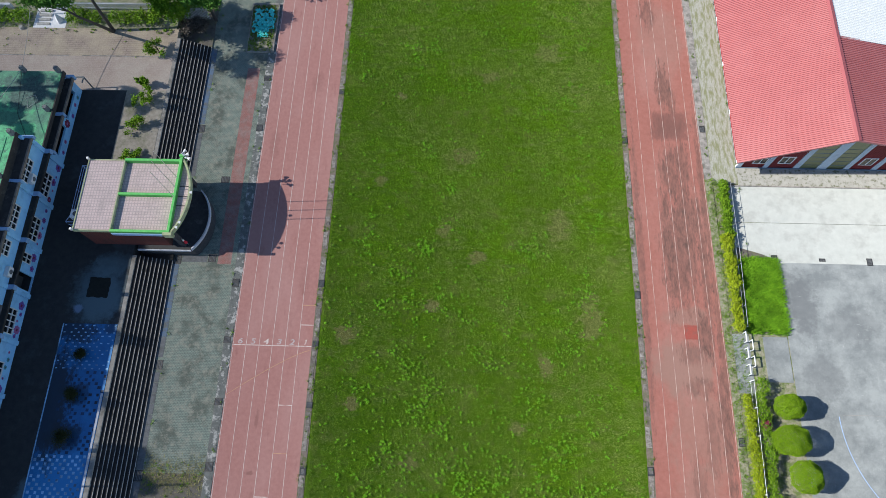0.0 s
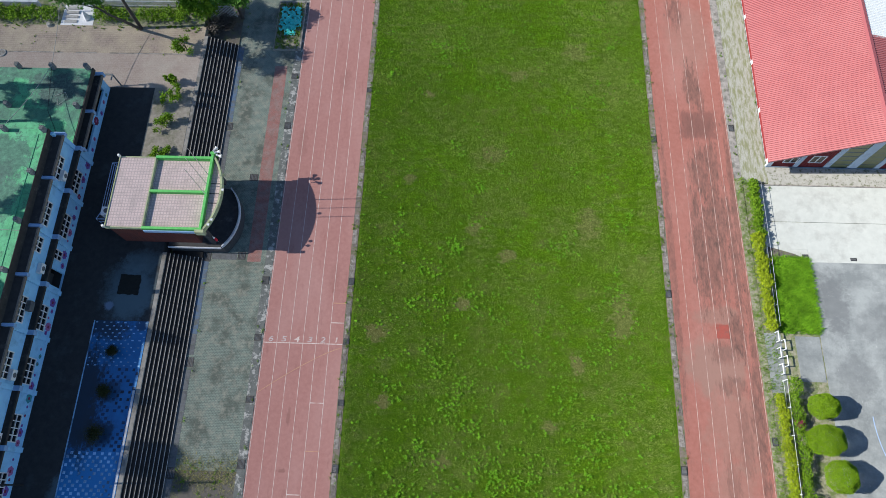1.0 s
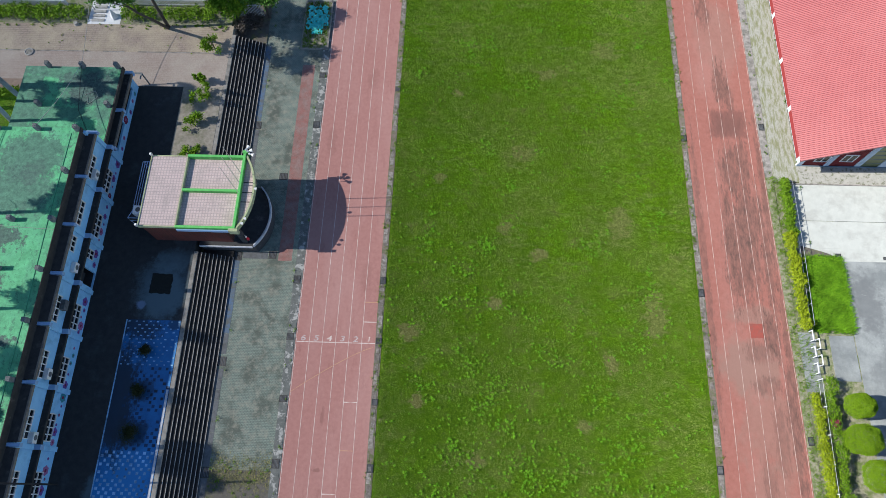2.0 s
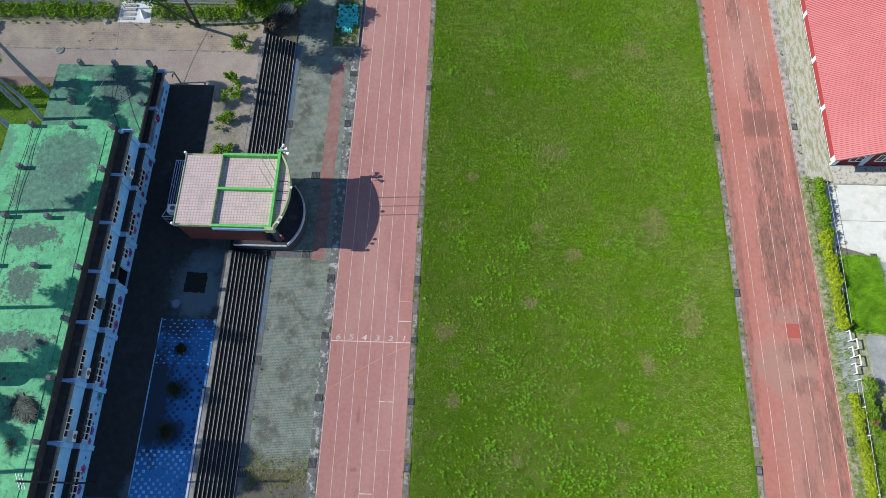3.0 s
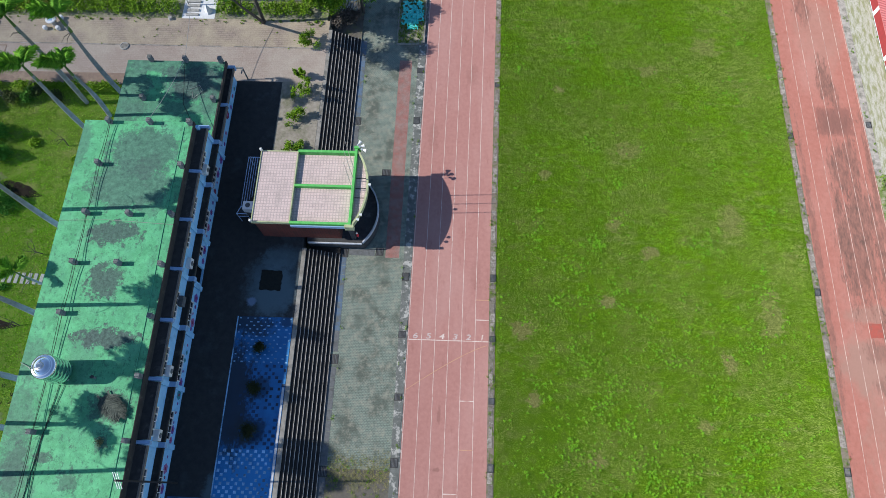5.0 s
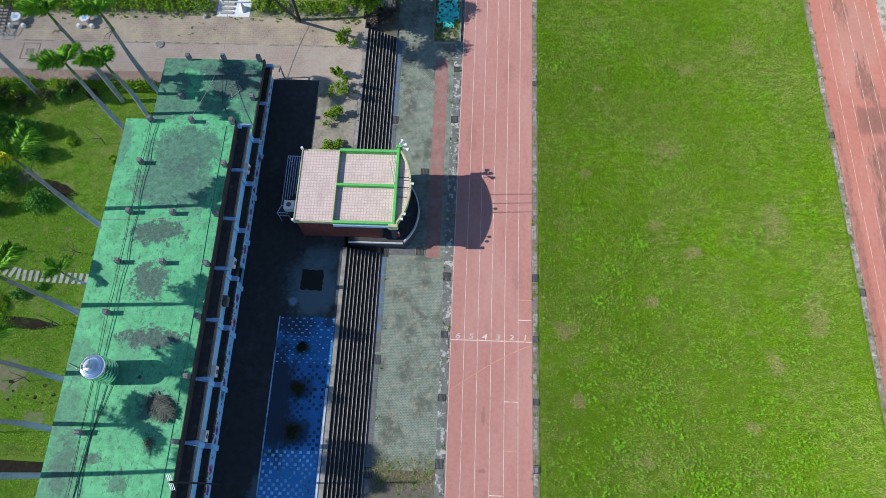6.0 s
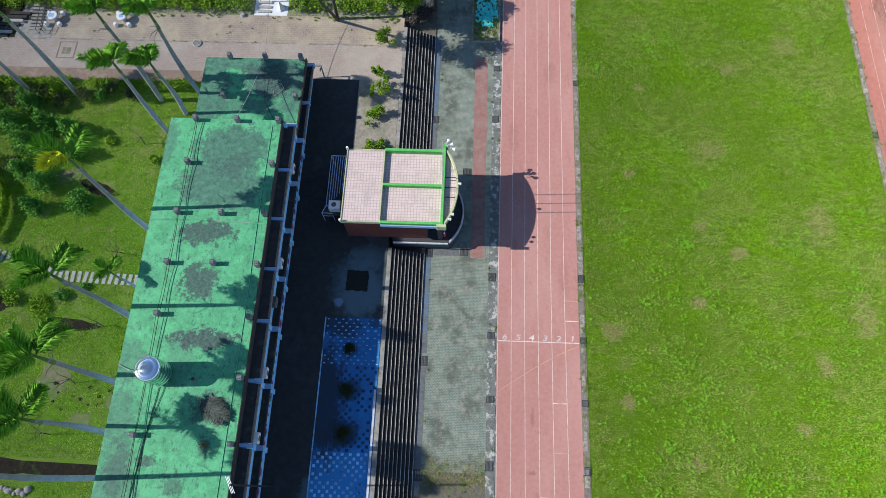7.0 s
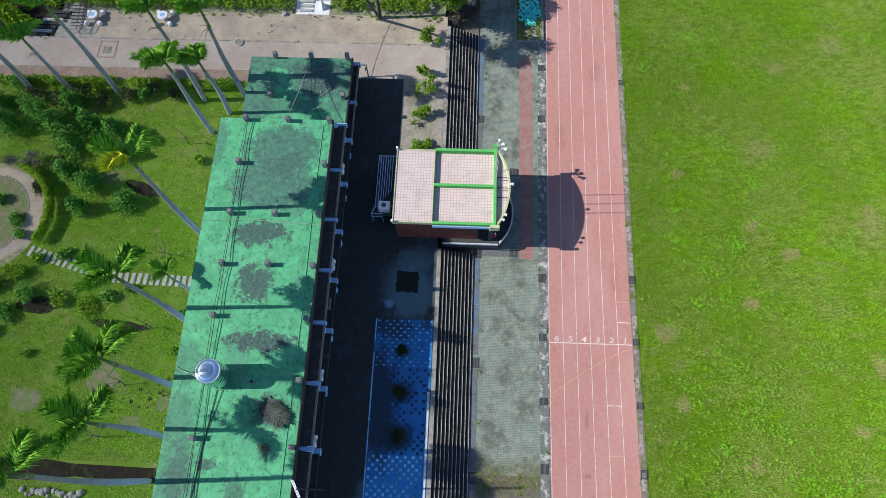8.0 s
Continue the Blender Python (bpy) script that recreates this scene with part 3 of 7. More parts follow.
def plate(xb, xf, ys, zs, holes):
    """One upright sheet of some depth on a grid of cuts, with some cells left open."""
    bm = bmesh.new()
    seen = {}

    def v(x, i, j):
        if (x, i, j) not in seen:
            seen[(x, i, j)] = bm.verts.new((x, ys[i], zs[j]))
        return seen[(x, i, j)]
    ny, nz = len(ys) - 1, len(zs) - 1

    def solid(i, j):
        return 0 <= i < ny and 0 <= j < nz and (i, j) not in holes
    for i in range(ny):
        for j in range(nz):
            if not solid(i, j):
                continue
            for x in (xb, xf):
                bm.faces.new((v(x, i, j), v(x, i + 1, j), v(x, i + 1, j + 1), v(x, i, j + 1)))
            for di, dj, p, q in ((-1, 0, (i, j), (i, j + 1)), (1, 0, (i + 1, j), (i + 1, j + 1)), (0, -1, (i, j), (i + 1, j)), (0, 1, (i, j + 1), (i + 1, j + 1))):
                if not solid(i + di, j + dj):
                    bm.faces.new((v(xb, *p), v(xb, *q), v(xf, *q), v(xf, *p)))
    return bm


def boxes(*args, bevel=0.0):
    bm = bmesh.new()
    for a in args:
        box(bm, *a, bevel=bevel)
    return bm


def rod(bm, p, q, r, r2=None, seg=8):
    p, q = Vector(p), Vector(q)
    d = q - p
    m = Matrix.Translation((p + q) / 2) @ d.to_track_quat('Z', 'Y').to_matrix().to_4x4()
    bmesh.ops.create_cone(bm, cap_ends=True, segments=seg, radius1=r, radius2=r if r2 is None else r2, depth=d.length, matrix=m)


def rods(pairs, r, seg=6):
    bm = bmesh.new()
    for p, q in pairs:
        rod(bm, p, q, r, None, seg)
    return bm


def prism(bm, pts, z0, z1):
    """An upright prism over a closed outline."""
    lo = [bm.verts.new((x, y, z0)) for x, y in pts]
    hi = [bm.verts.new((x, y, z1)) for x, y in pts]
    n = len(pts)
    bm.faces.new(hi)
    bm.faces.new(lo[::-1])
    for i in range(n):
        bm.faces.new((lo[i], lo[(i + 1) % n], hi[(i + 1) % n], hi[i]))


def ribbon(bm, left, right, y0, y1, z0, z1, step=1.0):
    """A long slab between two edges given as functions of y."""
    n = max(1, round((y1 - y0) / step))
    ys = [y0 + (y1 - y0) * i / n for i in range(n + 1)]
    rows = [[bm.verts.new((f(y), y, z)) for f, z in ((left, z0), (left, z1), (right, z1), (right, z0))] for y in ys]
    for a, b in zip(rows, rows[1:]):
        for i in range(4):
            bm.faces.new((a[i], a[(i + 1) % 4], b[(i + 1) % 4], b[i]))
    bm.faces.new(rows[0])
    bm.faces.new(rows[-1][::-1])


def lathe(bm, profile, seg=16, centre=(0, 0, 0)):
    cx, cy, cz = centre
    rings = []
    for r, z in profile:
        rings.append([bm.verts.new((cx + r * math.cos(2 * math.pi * i / seg), cy + r * math.sin(2 * math.pi * i / seg), cz + z)) for i in range(seg)])
    for a, b in zip(rings, rings[1:]):
        for i in range(seg):
            bm.faces.new((a[i], a[(i + 1) % seg], b[(i + 1) % seg], b[i]))
    bm.faces.new(rings[-1])
    bm.faces.new(rings[0][::-1])


def leaves(blobs, count, size, flat=0.5, inner=0.72, lumps=0.18, lie=0.0):
    """Small leaf quads strewn over uneven ellipsoids."""
    vol = np.array([b[3] * b[4] + b[4] * b[5] + b[3] * b[5] for b in blobs])
    picks = nrg.choice(len(blobs), count, p=vol / vol.sum())
    bl = np.array(blobs)[picks]
    d = nrg.normal(size=(count, 3))
    d /= np.linalg.norm(d, axis=1)[:, None]
    d[:, 2] = np.where(d[:, 2] < -0.35, -d[:, 2], d[:, 2])
    wob = 1 + lumps * (np.sin(d[:, 0] * 7 + bl[:, 0] * 3) * np.cos(d[:, 1] * 6 + bl[:, 1]) + 0.6 * np.sin(d[:, 2] * 9 + bl[:, 1] * 2))
    rad = nrg.uniform(inner, 1.03, count) * wob
    c = bl[:, :3] + d * bl[:, 3:6] * rad[:, None]
    nrm = d * flat + nrg.normal(size=(count, 3)) * (1 - flat) + np.array((0, 0, lie))
    nrm /= np.linalg.norm(nrm, axis=1)[:, None]
    a = np.cross(nrm, nrg.normal(size=(count, 3)))
    a /= np.linalg.norm(a, axis=1)[:, None]
    b = np.cross(nrm, a)
    s = (size * nrg.uniform(0.6, 1.3, count))[:, None]
    v = np.stack([c - a * s, c + b * s * 0.55, c + a * s, c - b * s * 0.55], axis=1).reshape(-1, 3)
    return v, np.arange(4 * count).reshape(-1, 4)


def blades(points, height, width, per, lie=1.0):
    """Upright grass blades round given points."""
    pts = np.repeat(np.array(points, float), per, axis=0)
    n = len(pts)
    ang = nrg.uniform(0, 2 * np.pi, n)
    h = height * nrg.uniform(0.5, 1.2, n)
    w = width * nrg.uniform(0.6, 1.3, n)
    lean = h * nrg.uniform(0.05, 0.6, n) * lie
    off = nrg.normal(size=(n, 2)) * height * 0.45
    base = pts + np.c_[off, np.zeros(n)]
    out = np.c_[np.cos(ang), np.sin(ang), np.zeros(n)]
    side = np.c_[-np.sin(ang), np.cos(ang), np.zeros(n)]
    tip = base + out * lean[:, None] + np.c_[np.zeros((n, 2)), h]
    v = np.stack([base - side * w[:, None], base + side * w[:, None], tip], axis=1).reshape(-1, 3)
    return v, np.arange(3 * n).reshape(-1, 3)


# ground, track, paving --------------------------------------------------


def bend_left(y):
    return 0.008 * (y - 5) if y > 5 else (0.0 if y > -12 else 0.004 * (y + 12) ** 2)


def bend_right(y):
    return -0.0065 * y if y > 0 else -0.01 * y - 0.0012 * y * y


def edge(x, bend):
    return lambda y: x + bend(y)


S, N = -45.0, 75.0
structure("ground", boxes((-1500, 1500, -1500, 1500, -0.5, -0.06)), M["ground"], "wide earthy ground around the school grounds", "ground")
bm = bmesh.new()
ribbon(bm, edge(0.6, bend_left), edge(28.45, bend_right), S, N, -0.3, 0.0, 2.0)
structure("grass_field", bm, M["field"], "green grass sports field with dry patches", "lawn")

bm = bmesh.new()
ribbon(bm, edge(-6.95, bend_left), edge(0.04, bend_left), S, N, -0.2, 0.02)
structure("running_track", bm, M["track"], "pinkish red running track with six white-lined lanes", "running track")
bm = bmesh.new()
ribbon(bm, edge(29.0, bend_right), edge(35.9, bend_right), S, N, -0.2, 0.02)
structure("running_track", bm, M["track_worn"], "worn red running track with dark weather stains", "running track")
KERBS = []
for nm, a, b, bend in (("kerb", 0.04, 0.6, bend_left), ("kerb", 28.45, 29.0, bend_right)):
    bm = bmesh.new()
    ribbon(bm, edge(a, bend), edge(b, bend), S, N, -0.2, 0.022)
    KERBS.append((a, b, bend, 0.045, structure(nm, bm, M["kerb_bed"], "weathered concrete drain kerb between track and grass", "kerb")))
bm = bmesh.new()
ribbon(bm, edge(-7.75, bend_left), edge(-6.95, bend_left), S, N, -0.2, 0.01)
KERBS.append((-7.75, -6.95, bend_left, 0.03, structure("kerb", bm, M["gutter_stone"], "stained concrete gutter beside the running track", "kerb")))
for ya, yb, mat in ((S, 17.0, "weedy"), (17.0, N, "kerb")):
    bm = bmesh.new()
    ribbon(bm, edge(35.9, bend_right), edge(36.6, bend_right), ya, yb, -0.2, 0.03)
    structure("kerb", bm, M[mat], "pale broken concrete gutter along the far track", "kerb")

LANES = [-6.88 + 1.15 * i for i in range(1, 6)]
for x in [-6.88] + LANES:
    bm = bmesh.new()
    ribbon(bm, edge(x - 0.02, bend_left), edge(x + 0.02, bend_left), S, N, 0.02, 0.026)
    structure("lane_line", bm, M["line"], "worn white painted lane line on the track", "track marking")
FAR_LANES = [30.18 + 1.175 * i for i in range(5)] + [35.82]
for x in FAR_LANES:
    bm = bmesh.new()
    ribbon(bm, edge(x - 0.022, bend_right), edge(x + 0.022, bend_right), S, N, 0.02, 0.026)
    structure("lane_line", bm, M["line_far"], "faded white lane line on the worn track", "track marking")
structure("start_line", boxes((-6.93, 0.03, -0.035, 0.035, 0.02, 0.03)), M["line"], "white start line across six lanes", "track marking")
for x0, y in ((-1.12, 1.9), (-2.27, -5.08), (-3.42, -12.4)):
    structure("stagger_mark", boxes((x0 - 0.02 if y < 0 else x0, x0 + 1.15, y - 0.035, y + 0.035, 0.02, 0.0295)), M["line"], "short white stagger mark across one lane", "track marking")
for x0, y in ((-1.12, 3.7), (-2.27, -9.0)):
    structure("stagger_mark", boxes((x0, x0 + 1.15, y - 0.03, y + 0.03, 0.02, 0.0295)), M["line_faint"], "faint yellow stagger mark across one lane", "track marking")
bm = bmesh.new()
prev = None
for i in range(25):
    u = i / 24
    x, y = -0.1 - 6.8 * u, -0.35 - 4.0 * u ** 1.22
    row = [bm.verts.new((x, y + d, z)) for d, z in ((-0.03, 0.02), (-0.03, 0.031), (0.03, 0.031), (0.03, 0.02))]
    if prev:
        for k in range(4):
            bm.faces.new((prev[k], prev[(k + 1) % 4], row[(k + 1) % 4], row[k]))
    prev = row
structure("curved_line", bm, M["line_faint"], "thin curved pale line crossing the lanes", "track marking")
for i, ch in enumerate("654321"):
    cu = bpy.data.curves.new("lane_number", 'FONT')
    cu.body, cu.size, cu.extrude, cu.align_x, cu.shear, cu.offset = ch, 0.74, 0.003, 'CENTER', 0.12, 0.012
    tmp = bpy.data.objects.new("lane_number", cu)
    me = bpy.data.meshes.new_from_object(tmp)
    bpy.data.objects.remove(tmp)
    me.transform(Matrix.Translation((-6.88 + 1.15 * (i + 0.5), 0.12, 0.024)) @ Matrix.Diagonal((1.25, 0.9, 1, 1)))
    ob = finish("lane_number", me, M["line"] if ch in "41" else M["digit_grey"])
    tagged(ob, "white painted lane number on red track" if ch in "41" else "greyed lane number on red track", "lane number", "lane numbers", "structure")

# patches on the worn track
structure("track_patch", boxes((32.5, 33.62, 1.5, 2.75, 0.0, 0.0255)), M["red_square"], "bright red square patch in worn track", "track patch")


def drain_grate(x, y, w, l, z, label="dark iron drain grate in the concrete gutter"):
    g = thing("drain_grate", (x, y, z), label, "drain grate", "drain grates")
    part("frame", boxes((x - w / 2, x + w / 2, y - l / 2, y - l / 2 + 0.05, z - 0.05, z + 0.02), (x - w / 2, x + w / 2, y + l / 2 - 0.05, y + l / 2, z - 0.05, z + 0.02),
                        (x - w / 2, x - w / 2 + 0.05, y - l / 2 + 0.05, y + l / 2 - 0.05, z - 0.05, z + 0.02), (x + w / 2 - 0.05, x + w / 2, y - l / 2 + 0.05, y + l / 2 - 0.05, z - 0.05, z + 0.02)), M["iron"], g)
    part("pan", boxes((x - w / 2 + 0.05, x + w / 2 - 0.05, y - l / 2 + 0.05, y + l / 2 - 0.05, z - 0.05, z + 0.004)), M["iron"], g)
    n = 5
    for i in range(n):
        xx = x - w / 2 + 0.05 + (w - 0.1) * (i + 0.5) / n
        part("slat", boxes((xx - 0.018, xx + 0.018, y - l / 2 + 0.05, y + l / 2 - 0.05, z + 0.004, z + 0.018)), M["plate"], g)


for y in (-15.3, -10.3, -5.0, 0.25, 5.75, 26.0):
    drain_grate(0.36 + bend_left(y), y, 0.5, 0.7 if y in (5.75, -10.3) else 0.55, 0.045)
for y in (-15.3, -10.2, -4.95, 0.4, 5.65, 21.7, 27.5):
    drain_grate(-7.45 + bend_left(y), y, 0.62, 0.75 if y in (5.65, -10.2, 21.7) else 0.6, 0.03)
for y in (5.4, -9.5, 21.0):
    drain_grate(28.7 + bend_right(y), y, 0.5, 0.7, 0.045)
for y in (22.4, -7.0):
    drain_grate(36.3 + bend_right(y), y, 0.5, 0.7, 0.03)

# paved strip below the steps
structure("pavement", boxes((-13.5, -7.2, -10.8, 60, -0.3, 0.0)), M["pavers"], "grey-green brick pavement beside the track", "pavement")
structure("pavement", boxes((-12.9, -7.2, S, -10.8, -0.3, 0.0)), M["dirt"], "worn brown pavement with weeds", "pavement")
structure("paving_strip", boxes((-9.4, -8.15, 7.4, 28.7, -0.1, 0.006)), M["pink_pavers"], "faded red paver strip in grey pavement", "pavement")
for y0, y1, mat in ((S, -11.5, "plate"), (-10.6, -2.6, "plate"), (-1.3, 0.5, "plate"), (0.5, 7.4, "blue_plate"), (16.2, 21.0, "plate"), (22.0, 31.0, "blue_plate")):
    n = max(1, round((y1 - y0) / 0.9)) if y0 > -30 else 20
    for i in range(n):
        a, b = y0 + (y1 - y0) * i / n, y0 + (y1 - y0) * (i + 1) / n
        structure("drain_cover", boxes((-13.5, -12.9, a + 0.015, b - 0.015, -0.2, 0.012)), M[mat], "grey slotted drain cover below the steps" if mat == "plate" else "blue painted drain cover below the steps", "drain cover")
for y in (-11.05, -1.95, 7.75, 21.5):
    drain_grate(-13.15, y, 0.75, 0.85, 0.0, "dark square drain grate below the steps")
drain_grate(-9.95, 7.95, 0.7, 0.75, 0.0, "dark square drain grate by the stage")
drain_grate(-9.9, 15.95, 0.8, 0.7, 0.0, "dark square drain grate by the stage")
structure("drain_cover", boxes((-12.7, -10.4, 7.55, 8.15, -0.1, 0.012)), M["plate"], "grey slotted drain cover beside the stage", "drain cover")

# raised terrace
STEP_X0, STEP_X1, RISERS = -16.3, -13.5, 9
structure("terrace", boxes((-34.9, -16.65, S, 24.88, -0.4, UP)), M["plaza"], "dark asphalt terrace in front of the school building", "pavement")
structure("terrace_edge", boxes((-16.65, STEP_X0, S, 7.6, -0.4, UP + 0.012)), M["coping"], "pale concrete coping at the top of steps", "kerb")
structure("terrace_edge", boxes((-16.65, STEP_X0, 15.6, 31.2, -0.4, UP + 0.012)), M["coping"], "grey concrete coping at the top of steps", "kerb")
structure("road", boxes((-120, -16.65, 25.5, 28.9, -0.4, UP)), M["road"], "pale reddish paved road", "road")
structure("road", boxes((-120, -16.65, 28.9, 32.3, -0.4, UP)), M["road_worn"], "worn dusty paver lane along the road", "road")
structure("road", boxes((-34.9, -16.65, 24.88, 25.5, -0.4, UP)), M["road"], "pale reddish paved road", "road")
structure("road_edge", boxes((-120, -34.9, 24.2, 25.5, -0.4, UP)), M["road_edge"], "brown dirty strip along the road", "road")
rr = random.Random(5)
x = -64.0
while x < -17.5:
    w = rr.uniform(0.8, 1.4)
    structure("kerb", boxes((x, x + w - 0.03, 28.86, 28.98, UP - 0.1, UP + rr.uniform(0.012, 0.03))), M["kerb"], "low concrete edging stone between road lanes", "kerb")
    x += w * (1 if rr.random() < 0.8 else 2)
structure("lawn", boxes((-120, -34.9, S, 24.2, -0.4, UP - 0.02)), M["garden"], "sunny green garden lawn with bare soil spots", "lawn")
structure("verge", boxes((-120, -16.9, 32.3, 75, -0.4, UP - 0.01)), M["weedy"], "weedy verge with hedge beyond the road", "verge")
structure("verge", boxes((-16.9, -13.5, 31.2, 75, -0.4, 0.1)), M["dirt"], "shaded bare verge under trees", "ground")
structure("planting_bed", boxes((-20.6, -16.66, 16.2, 24.9, UP - 0.1, UP + 0.03)), M["bed_soil"], "pale gravel planting bed on the terrace", "planting bed")


def steps(y0, y1, label):
    st = thing("concrete_steps", (STEP_X0, y0, 0), label, "steps", "terrace steps", "structure")
    run = (STEP_X1 - STEP_X0) / RISERS
    for i in range(RISERS):
        top = UP * (1 - (i + 1) / (RISERS + 1)) if i else UP * (1 - 1 / (RISERS + 1))
        x0 = STEP_X0 + run * i
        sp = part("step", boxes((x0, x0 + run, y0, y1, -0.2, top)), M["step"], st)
        part("nosing", boxes((x0 + run - 0.026, x0 + run + 0.012, y0 + 0.01, y1 - 0.01, top - 0.03, top + 0.008)), M["nosing"], sp, "pale worn concrete nosing")


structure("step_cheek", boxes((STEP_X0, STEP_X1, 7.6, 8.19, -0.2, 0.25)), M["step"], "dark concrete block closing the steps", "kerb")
steps(S, 7.6, "long near-black concrete steps with pale edges")
steps(15.6, 31.2, "shaded near-black concrete steps with pale edges")

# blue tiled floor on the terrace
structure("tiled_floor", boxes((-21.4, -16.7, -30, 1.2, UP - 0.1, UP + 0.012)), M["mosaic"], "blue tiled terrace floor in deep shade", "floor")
light, dark = bmesh.new(), bmesh.new()
for i in range(72):
    for k in range(15):
        x, y = -21.2 + 0.31 * k, 1.05 - 0.31 * i
        if (i + k) % 2 or rnd.random() < 0.1:
            continue
        if y > -2.7:
            w = rnd.uniform(0.05, 0.11)
            box(light, x - w, x + w, y - 0.05, y + 0.05, UP + 0.005, UP + 0.020)
        elif y > -9.5:
            if x > -20.2 + rnd.uniform(-0.4, 0.4) and rnd.random() < 0.75:
                w = rnd.uniform(0.09, 0.15)
                box(dark, x - w, x + w, y - 0.13, y + 0.11, UP + 0.005, UP + 0.018)
        else:
            w = rnd.uniform(0.09, 0.12)
            x, y = x + rnd.uniform(-0.02, 0.02), y + rnd.uniform(-0.02, 0.02)
            box(light, x - w, x + w, y - 0.11, y + 0.11, UP + 0.005, UP + 0.020)
tagged(part("paver_inlay", light, M["mosaic_light"]), "pale blue inlaid tiles in a broken checker pattern", "floor tile", "", "stuff")
tagged(part("paver_inlay", dark, M["mosaic_dark"]), "dark blue inlaid tiles in a broken checker pattern", "floor tile", "", "stuff")
structure("terrace_path", boxes((-24.9, -21.5, -30, -13.4, UP - 0.1, UP + 0.008)), M["blue_path"], "dull blue painted terrace path in shade", "path")
structure("terrace_kerb", boxes((-16.92, -16.74, -30, -4.7, UP - 0.1, UP + 0.03)), M["white_rim"], "narrow white kerb beside the tiled floor", "kerb")
structure("floor_edging", boxes((-21.5, -21.4, -30, 1.2, UP - 0.1, UP + 0.02)), M["mosaic_light"], "thin pale edging of the tiled floor", "kerb")

# east side yard
structure("pavement", boxes((36.25, 38.95, 16.6, 75, -0.3, 0.01)), M["beige"], "pale beige pavers overgrown with moss", "pavement")
structure("pavement", boxes((38.95, 75, 16.4, 18.3, -0.3, 0.02)), M["mossy_walk"], "mossy concrete walk along the hall", "pavement")
for y0, y1 in ((8.75, 12.62), (12.66, 16.3)):
    for x0, x1 in ((37.85, 56.0), (56.03, 75)):
        x0 = 41.55 if y0 < 9 and x0 < 38 else x0
        structure("yard", boxes((x0, x1, y0, y1, -0.3, 0.012), bevel=0.006), M["yard_new"], "pale new concrete yard slab", "yard")
structure("yard", boxes((37.85, 41.55, 9.95, 12.62, -0.3, 0.012)), M["yard_new"], "pale new concrete yard slab", "yard")
bm = bmesh.new()
prism(bm, [(37.95, 10.2), (38.6, 10.0), (39.5, 9.75), (40.3, 9.5), (40.9, 9.2), (41.5, 8.9), (41.5, 8.75), (37.95, 8.75)], -0.2, 0.018)
structure("bare_corner", bm, M["dirt"], "bare dirty corner beside the grass patch", "ground")
structure("yard", boxes((37.85, 41.53, 9.0, 9.945, -0.3, 0.008)), M["yard_new"], "pale concrete edge of the yard", "yard")
structure("yard_curb", boxes((38.0, 75, 16.3, 16.4, -0.3, 0.10)), M["kerb"], "low concrete curb along the mossy walk", "kerb")
drain_grate(41.25, 9.2, 0.55, 0.55, 0.012, "small drain grate in the concrete yard")
structure("yard", boxes((41.4, 75, S, 8.75, -0.3, 0.0)), M["yard_old"], "grey stained old concrete yard", "yard")
structure("pad", boxes((36.6, 38.0, -3.0, 2.1, -0.3, 0.012), (39.2, 41.3, -2.0, 1.9, -0.3, 0.012)), M["yard_old"], "grey concrete pads beside the barrier", "pavement")
structure("verge", boxes((36.6, 41.4, S, 16.4, -0.3, -0.012)), M["weedy"], "weedy gravel verge with shrubs", "verge")
bm = bmesh.new()
prev = None
for i in range(40):
    a = math.pi * (1.0 + 0.5 * i / 39)
    cx, cy, r = 55.28, -4.7, 10.65
    row = [bm.verts.new((cx + q * math.cos(a), cy + q * math.sin(a), z)) for q, z in ((r, 0.0), (r, 0.006), (r + 0.06, 0.006), (r + 0.06, 0.0))]
    if prev:
        for k in range(4):
            bm.faces.new((prev[k], prev[(k + 1) % 4], row[(k + 1) % 4], row[k]))
    prev = row
structure("court_line", bm, M["rail_blue"], "thin white curved court line on concrete", "court marking")
structure("court_line", boxes((44.6, 62.0, -4.575, -4.55, 0.0, 0.006)), M["kerb"], "faint straight court line on concrete", "court marking")
drain_grate(45.5, 9.1, 0.55, 0.3, 0.012, "small drain grate in the concrete yard")
drain_grate(49.7, 9.0, 0.5, 0.7, 0.012, "small drain grate in the concrete yard")

# school building ----------------------------------------------------------
ROOF, LEDGE = 7.75, 4.4
X_ROOF, X_WALL, X_TIP = -25.5, -25.1, -24.55
BAYS = [16.3, 12.05, 7.68, 3.45, -0.7, -5.2, -9.75, -14.2, -18.6, -23.0, -27.4]
school = thing("school_building", (-30, 0, UP), "two-storey white school building with a flat green roof", "building")
part("roof", boxes((-34.9, X_ROOF, -27.4, 16.3, ROOF - 0.25, ROOF)), M["roof"], school, "mottled green coated flat roof")
part("back_wall", boxes((-34.8, -34.5, -27.4, 16.2, UP, ROOF - 0.25)), M["white_wall"], school)
part("end_wall", boxes((-34.5, -25.2, 15.95, 16.2, UP, ROOF - 0.25)), M["white_wall"], school)
part("end_wall", boxes((-34.5, -25.2, -27.4, -27.15, UP, ROOF - 0.25)), M["white_wall"], school)
part("floor_slab", boxes((-34.5, X_WALL - 0.2, -27.1, 15.9, LEDGE - 0.3, LEDGE - 0.1)), M["white_wall"], school)
part("roof_edge", boxes((X_ROOF, X_ROOF + 0.05, -27.4, 16.3, ROOF - 0.7, ROOF + 0.16)), M["ledge"], school)


